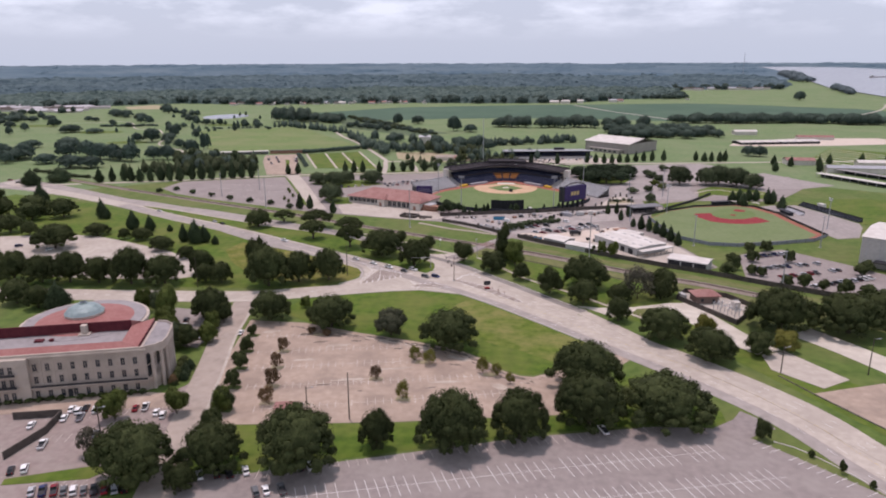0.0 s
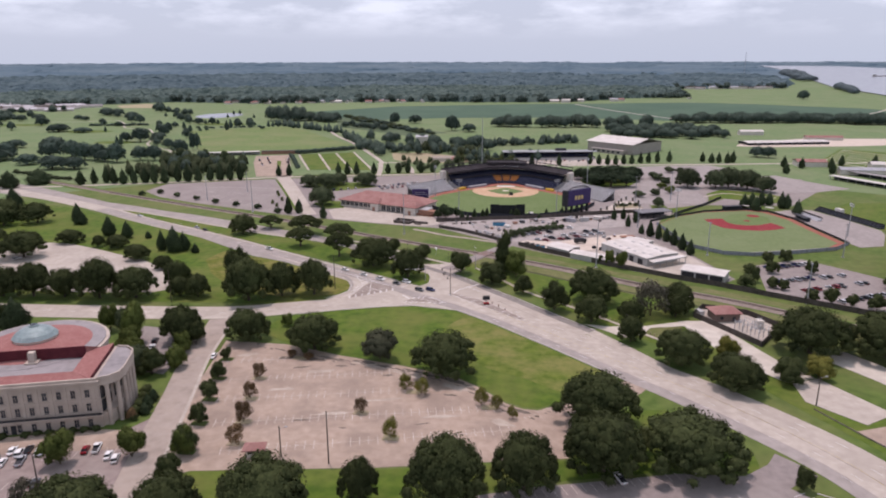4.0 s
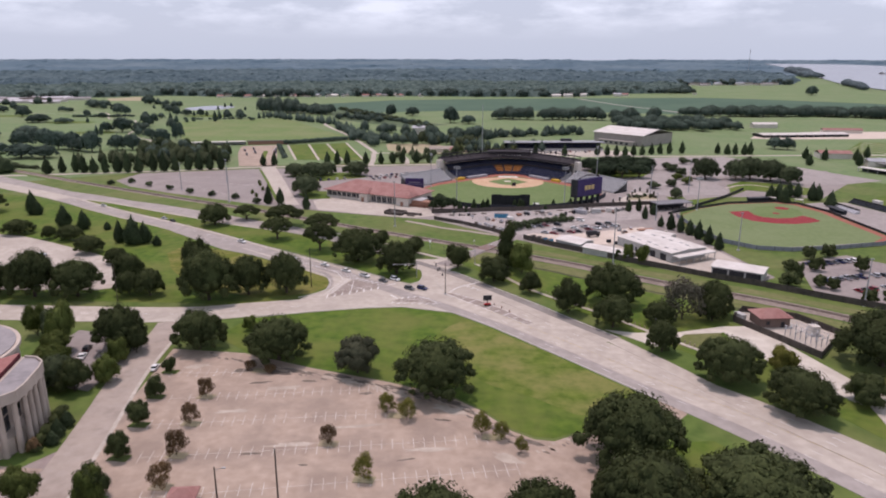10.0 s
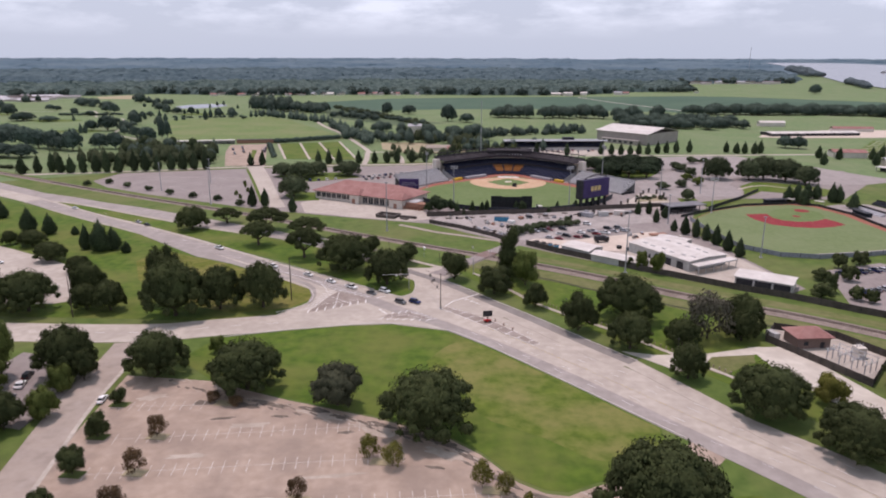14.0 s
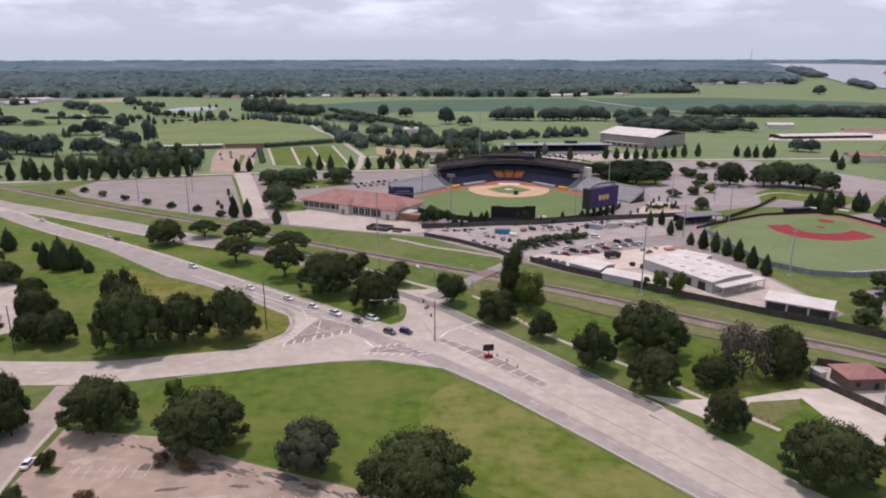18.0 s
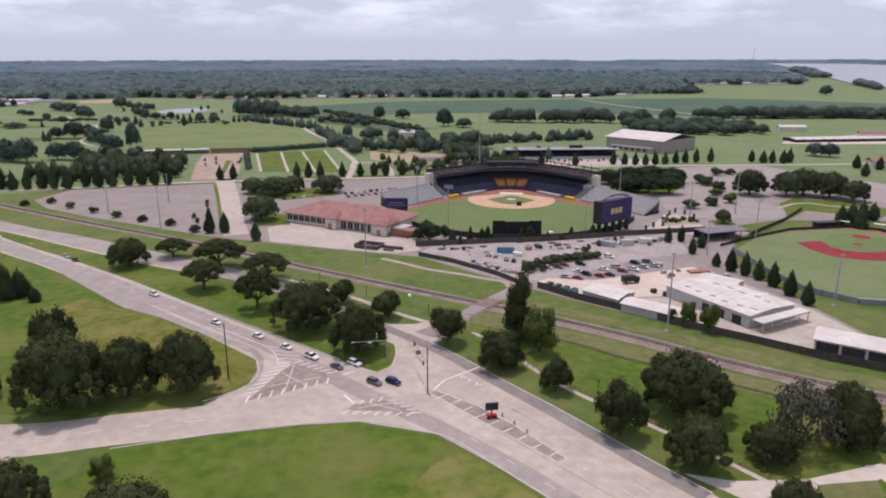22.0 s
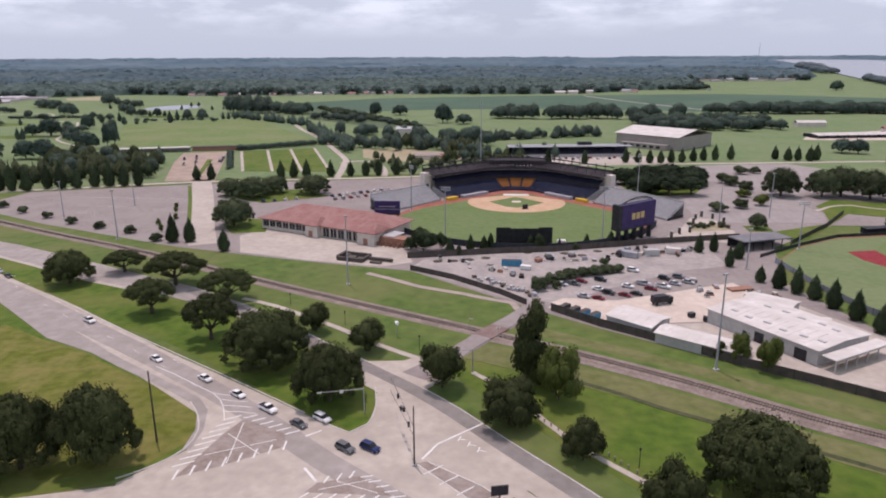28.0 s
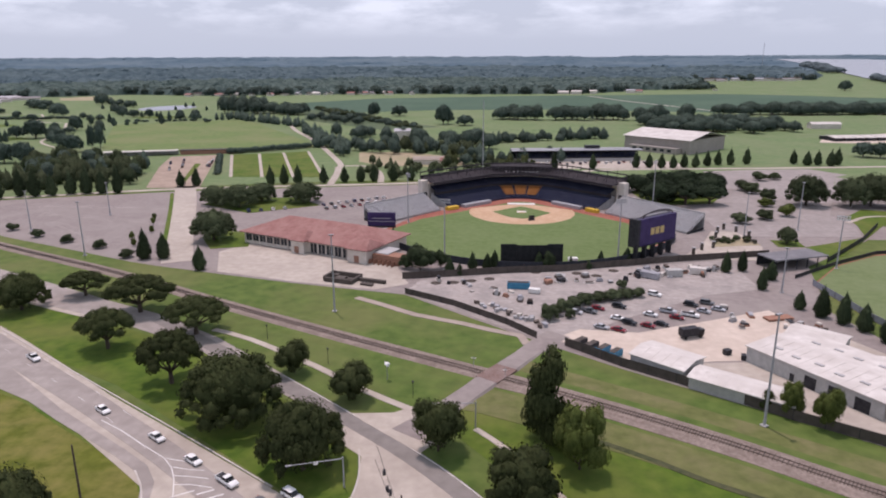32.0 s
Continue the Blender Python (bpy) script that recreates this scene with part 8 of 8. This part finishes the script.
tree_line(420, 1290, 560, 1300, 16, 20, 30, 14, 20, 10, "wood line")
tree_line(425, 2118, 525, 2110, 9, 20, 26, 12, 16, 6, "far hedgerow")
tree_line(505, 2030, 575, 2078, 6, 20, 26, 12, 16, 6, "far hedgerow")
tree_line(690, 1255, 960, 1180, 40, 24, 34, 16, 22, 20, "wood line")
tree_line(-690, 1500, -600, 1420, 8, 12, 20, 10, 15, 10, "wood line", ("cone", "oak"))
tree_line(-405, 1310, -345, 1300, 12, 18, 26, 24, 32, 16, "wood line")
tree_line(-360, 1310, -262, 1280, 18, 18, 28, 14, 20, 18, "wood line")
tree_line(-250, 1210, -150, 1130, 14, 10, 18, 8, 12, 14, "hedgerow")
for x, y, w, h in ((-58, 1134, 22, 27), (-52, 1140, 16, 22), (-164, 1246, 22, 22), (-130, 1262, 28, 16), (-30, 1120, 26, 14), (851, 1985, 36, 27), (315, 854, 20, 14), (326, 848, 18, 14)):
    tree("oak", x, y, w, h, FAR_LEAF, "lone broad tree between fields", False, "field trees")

# ---------------------------------------------------------------- fields further off
area("sod_field", [(-368, 884), (-330, 872), (-165, 905), (-178, 935), (-300, 1140), (-345, 1190), (-482, 1120)], .06, SOD, "pale green open sports field", "field")
PRACTICE = [((-228.7, 849), (-188, 735)), ((-206.3, 856.5), (-165, 735)), ((-186.5, 864), (-142, 735)), ((-166.3, 874), (-120, 735))]
for (a, b), (c, d) in zip(PRACTICE, PRACTICE[1:]):
    area("practice_field", [(a[0] + 2, a[1]), b, d, (c[0] - 1.5, c[1] - 1)][::-1], .10, LAWN, "small bright green practice field", "field")
for a, b in PRACTICE:
    strip("field_path", [a, b], 2.4, .14, CONCRETE, "pale path between practice fields", "path", step=20)
SCRUB = material("rough_scrub", (0.052, 0.086, 0.044), (0.088, 0.126, 0.062), 5, .95, .1, (0.120, 0.150, 0.080), 30, .6)
area("scrub_ground", [(-310, 1420), (-252, 1190), (-194, 1133), (-121, 1060), (-60, 1100), (-134, 1192), (-198, 1334)], .08, SCRUB, "rough dark green scrub between fields", "ground")
strip("cart_path", [(-558, 1140), (-513, 1061), (-486, 1005), (-467, 947), (-441, 913), (-408, 883), (-389, 855), (-378, 848)], 3.0, .13, GRAVEL, "winding pale cart path on the golf grass", "path")
strip("cart_path", [(-870, 1330), (-820, 1270), (-760, 1262), (-700, 1290), (-655, 1240), (-610, 1160), (-560, 1140)], 3.0, .13, GRAVEL, "winding pale cart path on the golf grass", "path", step=15)
area("bare_ground", [(-910, 1690), (-872, 1764), (-790, 1700), (-790, 1619), (-862, 1619)], .1, SOIL, "bare reddish ground at the wood's edge", "ground")
strip("roundabout_path", [(-121, 780), (-115, 788), (-99, 788.5), (-86, 766), (-79, 739), (-76, 716)], 4.5, .13, CONCRETE, "pale curved lane beside dry ground", "road")
area("dry_field", [(-118, 868), (-108, 812), (-88, 792), (-44, 786), (-18, 796), (-24, 836), (-60, 862), (-92, 872)], .06, SOIL, "dry brownish rough ground", "field")
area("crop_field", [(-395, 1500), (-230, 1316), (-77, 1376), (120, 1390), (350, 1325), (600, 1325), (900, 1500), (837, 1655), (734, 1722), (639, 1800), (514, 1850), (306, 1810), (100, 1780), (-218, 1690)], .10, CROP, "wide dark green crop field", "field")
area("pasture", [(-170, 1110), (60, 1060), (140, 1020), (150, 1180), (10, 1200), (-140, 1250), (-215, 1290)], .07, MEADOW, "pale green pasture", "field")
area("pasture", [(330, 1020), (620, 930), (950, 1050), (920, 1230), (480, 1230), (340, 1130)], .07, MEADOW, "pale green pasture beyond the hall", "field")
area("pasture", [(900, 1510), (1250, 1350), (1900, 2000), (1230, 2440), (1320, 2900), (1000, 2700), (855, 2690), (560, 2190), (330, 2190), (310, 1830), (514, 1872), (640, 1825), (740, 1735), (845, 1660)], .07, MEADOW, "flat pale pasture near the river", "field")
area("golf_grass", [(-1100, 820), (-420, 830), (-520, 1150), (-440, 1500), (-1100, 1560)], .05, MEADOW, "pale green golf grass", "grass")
for x, y, w, d in ((-520, 960, 60, 34), (-640, 1100, 80, 40), (-470, 1230, 90, 36), (-700, 900, 70, 30), (-820, 1200, 90, 40)):
    area("fairway", [(x + w / 2 * math.cos(i * .42), y + d / 2 * math.sin(i * .42)) for i in range(15)], .09, LAWN, "bright mown fairway", "grass")
WATER = material("pale_water", (0.22, 0.23, 0.25), (0.27, 0.28, 0.30), 20, .25)
area("pond", [(-546 + 44 * math.cos(i * .4), 1415 + 62 * math.sin(i * .4)) for i in range(16)], .12, WATER, "pale pond on the golf grass", "water")
area("turf_ground", [(352, 792), (445, 930), (540, 860), (430, 712)], .08, LAWN, "bright green marked practice turf", "field")
for k in range(8):
    x, y = 362 + k * 11.5, 806 + k * 16.5
    strip("turf_line", [(x, y), (x + 62, y - 100)], 1.6, .13, WHITE_LINE, "white line across the practice turf", "field", step=40)
strip("dirt_lane", [(215, 1780), (265, 1596), (310, 1470), (354, 1353)], 6, .16, GRAVEL, "pale dirt lane through the crops", "path", step=30)
strip("levee_road", [(560, 1290), (900, 1660), (1200, 2300), (1330, 2900)], 5, .2, GRAVEL, "pale lane towards the river", "path", step=60)

area("east_field", [(256, 558), (288, 587), (316, 590), (338, 580), (300, 480), (284, 474), (268, 496), (262, 528)], .12, LAWN, "bright green open field beside the softball park", "field")
area("east_paving", [(228, 558), (248, 560), (258, 528), (266, 496), (262, 484), (246, 456), (230, 452), (225, 480), (223.5, 510), (223, 530), (215, 552)][::-1], .13, LOT_PAVING, "pinkish paving between the two fields", "pavement")
es = thing("field_seating", 250, 560, .1, -74, "long dark green seating row facing the open field", "bleachers")
for k in range(4):
    part("tier", box(0, 62, k * .9, k * .9 + .9, 0, .6 + k * .5), FENCE_GREEN, es)
part("back_rail", box(0, 62, 3.65, 3.75, 0, 3.2), DARK_METAL, es)
part("announcer_cabin", box(16, 22, 3.9, 7, 0, 5), WHITE_ROOF, es)
for nm, x, y, tn, ln in (("covered_walk", 330, 704, -62, 70), ("covered_walk", 352, 742, -60, 96)):
    cw = thing(nm, x, y, .1, tn, "long pale-roofed shelter beside the turf strips", "shelter", "turf shelters")
    part("roof", box(0, ln, -4, 4, 3.4, 3.8), WHITE_ROOF if ln < 80 else FLAT_ROOF, cw)
    part("back_wall", box(0, ln, 3.4, 3.7, 0, 3.4), DARK_METAL, cw)
    for k in range(8):
        part("post", box(1 + k * ln / 8, 1.4 + k * ln / 8, -3.6, -3.2, 0, 3.4), GREY_WALL, cw)
# ---------------------------------------------------------------- far buildings
wh = thing("sports_hall", 126, 908, 0, -45, "large beige sports hall with a white roof", "building")
HALL_WALL = material("brown_grey_cladding", (0.30, 0.265, 0.24), (0.36, 0.32, 0.29), 3, .8, .01, (0.26, 0.23, 0.21), 12, .4)
part("wall", box(0, 66, 0, 62, 0, 12), HALL_WALL, wh)
part("roof", gable(0, 66, 0, 62, 12.2, 17.5, 1.5), WHITE_ROOF, wh)
part("lower_wing", box(10, 58, -8, 0, 0, 5), HALL_WALL, wh)
for k in range(6):
    part("window", box(14 + k * 7, 18 + k * 7, -8.1, -7.98, 1.5, 3.8), GLASS, wh)
gs = thing("track_stand", 20, 814, 0, 6.2, "long low grandstand with a pale flat roof", "grandstand")
part("deck", box(0, 104, 0, 13, 0, 2.6), STAND_CONC, gs)
for k in range(5):
    part("seating_tier", box(2, 102, 2 + k * 2, 4 + k * 2, 2.6, 3.1 + k * .7), NAVY, gs)
part("roof", box(-2, 106, 1, 8.5, 8.6, 9.1), BLEACH, gs, "pale flat roof")
part("rear_roof", box(-2, 98, 9, 15, 8.9, 9.4), BLEACH, gs, "pale rear strip of the roof")
part("roof_seam", box(-2, 102, 8.5, 9, 8.3, 8.8), DARK_METAL, gs)
part("back_wall", box(0, 104, 13, 13.5, 0, 8.4), DARK_METAL, gs)
part("front_rail", box(0, 104, -.1, .1, 2.6, 3.6), DARK_METAL, gs)
part("press_cabin", box(60, 72, 9, 14, 9.4, 11.8), DARK_METAL, gs)
for k in range(11):
    part("post", box(1 + k * 10, 1.6 + k * 10, 1.6, 2.2, 0, 8.6), DARK_METAL, gs)
area("track_apron", [(-2, 779), (60, 781), (110, 783), (152, 790), (150, 822), (126, 827), (18, 814), (0, 806)], .1, CONCRETE, "pale apron before the track grandstand", "pavement")
for k in range(18):
    x, y = 40 + k * 5.2, 799 + k * .7 + 6 * (k % 2)
    car(R.choice(("sedan", "suv")), R.choice(PA), x, y, 95, "car parked before the track grandstand", "cars by the track", z=.12)
sh2 = thing("long_shelter", -337, 832, 0, 15, "long open shelter with a white roof", "shelter")
part("roof", box(0, 62, -4, 4, 3.6, 4.2), WHITE_ROOF, sh2)
for k in range(9):
    part("post", box(1 + k * 7.3, 1.4 + k * 7.3, -3.6, -3.2, 0, 3.6), GREY_WALL, sh2)
part("back_wall", box(0, 62, 3.6, 3.9, 0, 3.6), GREY_WALL, sh2)
sh3 = thing("low_store", -275, 848, 0, 12, "low dark flat-roofed store by the fields", "shed")
part("wall", box(0, 46, 0, 8, 0, 3.4), BRICKY, sh3)
part("roof", box(-.5, 46.5, -.5, 8.5, 3.5, 3.9), BROWN_FENCE, sh3)
area("stable_ground", [(325, 955), (360, 948), (470, 960), (580, 985), (570, 1050), (450, 1045), (350, 1000)], .12, SAND, "pale sandy ground round the stable blocks", "ground")
for k in range(10):
    st = thing("stable_block", 346 + k * 11.5, 976 + k * 1.9, .1, 12, "low stable block with a pale roof", "shed", "stable blocks")
    part("wall", box(-4.6, 4.6, -12, 12, 0, 3.2), DARK_METAL, st)
    part("roof", gable(-4.9, 4.9, -12.4, 12.4, 3.4, 4.8), WHITE_ROOF, st)
for x, y, w, d, h, rf in ((394, 1096, 34, 12, 5, WHITE_ROOF), (470, 1030, 50, 10, 4, TILE_RED), (199, 1852, 22, 14, 6, WHITE_ROOF), (240, 1870, 16, 12, 6, WHITE_ROOF), (330, 1900, 20, 12, 6, BLEACH), (346, 788, 30, 16, 5, TILE_RED), (420, 770, 40, 12, 5, WHITE_ROOF), (380, 730, 60, 10, 5, BLEACH), (-50, 803, 24, 9, 3.6, ROAD_TAN), (-34, 801, 12, 8, 3, TILE_RED), (-89, 958, 16, 10, 10, BLEACH)):
    b = thing("distant_building", x, y, 0, R.uniform(-12, 12), "low pale-roofed building far off", "building", "distant buildings")
    part("wall", box(-w / 2, w / 2, -d / 2, d / 2, 0, h), CREAM, b)
    part("roof", gable(-w / 2, w / 2, -d / 2, d / 2, h + .3, h + 2.6), rf, b)
HOUSE_ROOFS = [TILE_RED, BLEACH, BROWN_FENCE, FLAT_ROOF, WHITE_ROOF]
for i in range(112):
    turn = R.uniform(0, 180)
    w, d, h = R.uniform(10, 20), R.uniform(8, 11), 4
    if i < 44:                                                  # homes along the edge of the woods
        x = R.uniform(-660, -170)
        y = float(np.interp(x, [-606, -521, -225, 6], [1795, 1815, 1870, 1855])) - R.uniform(-14, 34)
    elif i < 62:
        x, y = R.uniform(-900, 560), R.uniform(1900, 2250)
    elif i < 88:                                                # long low blocks beside the golf grass
        k = i - 62
        x, y = -950 - (k % 9) * 30 + R.uniform(-8, 8), 1512 + (k // 9) * 62 + (k % 9) * 9 + R.uniform(-8, 8)
        w, d, turn = R.uniform(34, 58), 12, 28 + R.uniform(-4, 4)
    elif i < 106:                                               # built-up edge towards the river
        k = i - 88
        x, y = 590 + (k % 9) * 44 + R.uniform(-20, 20), 2450 + (k // 9) * 40 + R.uniform(-20, 20)
        w, d, h, turn = R.uniform(24, 44), 14, 6, R.uniform(-8, 8)
    else:
        x, y = ((172, 1868), (200, 1876), (322, 1985), (566, 2420), (700, 2430), (880, 2440))[i - 106]
        w, d, turn = 24, 12, R.uniform(-10, 10)
    b = thing("house", x, y, far_height(math.hypot(x, y - 130)) - .3, turn, "small house at the edge of the woods" if w < 25 else "long low block with a pale roof far off", "house", "distant houses")
    part("wall", box(-w / 2, w / 2, -d / 2, d / 2, 0, h), CREAM, b)
    part("roof", gable(-w / 2, w / 2, -d / 2, d / 2, h + .3, h + 3.3), WHITE_ROOF if i in (106, 107, 108) else R.choice(HOUSE_ROOFS if i < 62 else HOUSE_ROOFS[1:4]), b)

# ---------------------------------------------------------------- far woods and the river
# distance haze is put into these wood colours, bluer with each belt
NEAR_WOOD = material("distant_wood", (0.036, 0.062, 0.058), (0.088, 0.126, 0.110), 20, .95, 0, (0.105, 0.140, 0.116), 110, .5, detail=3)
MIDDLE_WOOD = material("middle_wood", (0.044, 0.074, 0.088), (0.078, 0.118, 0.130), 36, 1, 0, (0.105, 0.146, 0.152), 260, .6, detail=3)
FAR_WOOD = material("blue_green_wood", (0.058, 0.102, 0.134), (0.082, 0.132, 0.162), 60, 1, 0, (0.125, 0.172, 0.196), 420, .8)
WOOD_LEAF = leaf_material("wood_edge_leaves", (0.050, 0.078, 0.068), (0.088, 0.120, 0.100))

RIVER = [(1123, 2080, 2300, 1500), (1146, 2325, 2300, 1900), (1160, 2491, 2300, 2250), (1258, 2872, 2200, 2800), (1415, 3489, 1985, 3450), (1472, 3801, 1860, 3830), (1494, 4052, 1594, 4022)]


def in_river(x, y, margin=25):
    for (a, b, c, d), (e, f, g_, h) in zip(RIVER, RIVER[1:]):
        lo, hi = b + (d - b) * (x - a) / (c - a), f + (h - f) * (x - e) / (g_ - e)
        if lo - margin < y < hi + margin and x > min(a, e) - margin and x < max(c, g_) + margin:
            return True
    return False


def wood_edge(x):
    """How far off the woods begin."""
    return float(np.interp(x, [-1150, -1020, -900, -832, -606, -521, -225, 6, 120, 250, 391, 560, 590, 633, 992, 1157],
                           [1640, 1700, 1790, 1840, 1795, 1815, 1870, 1855, 1860, 1900, 2036, 2085, 2200, 2467, 2470, 2783]))


def wooded(x, y, r):
    """Where the far plain is wooded: everywhere beyond the fields, with few clearings."""
    if x > 1157 and y < 3300 or y < wood_edge(x) or in_river(x, y, 40):
        return False
    return noise.noise(Vector((x / 260, y / 260, .3))) > -.55


def open_land(x, y, r):
    return noise.noise(Vector((x / 420, y / 420, 2.3))) > -.34 and not in_river(x, y, 60)


def canopy(name, r0, r1, dr, da, tall, mat, label, keep, seed):
    """One leafy sheet over a wood: crowns rise and fall, and it drops to the ground at clearings."""
    rg = np.random.default_rng(seed)
    na, nr = int(90 / da), int((r1 - r0) / dr)
    V, F = [], []
    for i in range(nr + 1):
        for k in range(na + 1):
            a = radians(-45 + 90 * k / na + rg.uniform(-.4, .4) * da)
            r = r0 + (r1 - r0) * i / nr + rg.uniform(-.4, .4) * dr
            x, y = r * math.sin(a), 130 + r * math.cos(a)
            h = tall * (.66 + .34 * noise.noise(Vector((x / 70, y / 70, 1.7))) + rg.uniform(-.32, .32))
            V.append((x, y, far_height(r) + (h if keep(x, y, r) and 0 < i < nr else -1.5)))
    w = na + 1
    for i in range(nr):
        for k in range(na):
            b = i * w + k
            F.append((b, b + 1, b + w + 1, b + w))
    me = bpy.data.meshes.new(name)
    me.from_pydata(V, [], F)
    me.materials.append(mat)
    return tagged(new(name, me), label, "woods", kind="stuff")


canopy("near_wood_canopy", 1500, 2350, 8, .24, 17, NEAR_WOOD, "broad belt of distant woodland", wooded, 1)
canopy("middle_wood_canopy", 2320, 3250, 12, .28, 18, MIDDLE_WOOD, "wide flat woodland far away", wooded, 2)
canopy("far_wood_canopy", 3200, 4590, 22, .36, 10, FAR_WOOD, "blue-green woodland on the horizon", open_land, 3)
for i in range(230):                                            # single trees along the edge of the woods
    x = R.uniform(-1130, 620) if i < 185 else R.uniform(600, 1010)
    y = wood_edge(x) + R.uniform(-22, 70)
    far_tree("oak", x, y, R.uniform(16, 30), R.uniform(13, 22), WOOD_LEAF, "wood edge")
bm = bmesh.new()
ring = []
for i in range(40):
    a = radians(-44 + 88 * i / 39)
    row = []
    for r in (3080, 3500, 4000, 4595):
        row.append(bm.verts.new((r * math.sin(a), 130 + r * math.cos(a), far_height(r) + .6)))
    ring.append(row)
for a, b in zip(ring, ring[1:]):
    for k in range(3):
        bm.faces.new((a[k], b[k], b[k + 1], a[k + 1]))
# the plain shares the far wood colour with its painted-in haze
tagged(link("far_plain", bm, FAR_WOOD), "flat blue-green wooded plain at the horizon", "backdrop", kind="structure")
bm = bmesh.new()
lv = []
for x0, y0, x1, y1 in RIVER:
    lv.append([bm.verts.new((x, y, far_height(math.hypot(x, y - 130)) + 2.2)) for x, y in ((x0, y0), ((x0 + x1) / 2, (y0 + y1) / 2), (x1, y1))])
for a, b in zip(lv, lv[1:]):
    for k in range(2):
        bm.faces.new((a[k], a[k + 1], b[k + 1], b[k]))
tagged(link("river", bm, WATER), "wide pale river in the distance", "water", kind="structure")
bg_ = thing("barge", 1597, 3023, far_height(math.hypot(1597, 2893)) + 2.3, 12, "low grey barge lying on the river", "barge")
part("hull", box(-34, 34, -6, 6, -.5, 3.2), FLAT_ROOF, bg_)
part("deckhouse", box(-32, -22, -4, 4, 3.2, 8), GREY_WALL, bg_)
# haze over the river is put into these blue-grey leaves
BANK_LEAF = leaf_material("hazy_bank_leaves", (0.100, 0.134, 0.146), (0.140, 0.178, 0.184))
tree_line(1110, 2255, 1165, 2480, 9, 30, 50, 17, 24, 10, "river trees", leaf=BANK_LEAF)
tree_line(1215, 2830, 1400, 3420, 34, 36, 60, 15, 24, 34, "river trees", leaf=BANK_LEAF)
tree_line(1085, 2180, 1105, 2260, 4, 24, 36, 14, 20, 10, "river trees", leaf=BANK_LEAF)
link_far_trees()
tw = thing("distant_mast", 1150, 3300, far_height(3370), 0, "thin tall mast far away", "mast")
part("shaft", rod((0, 0, 0), (0, 0, 100), 1.2, .8, 5), GALV, tw)
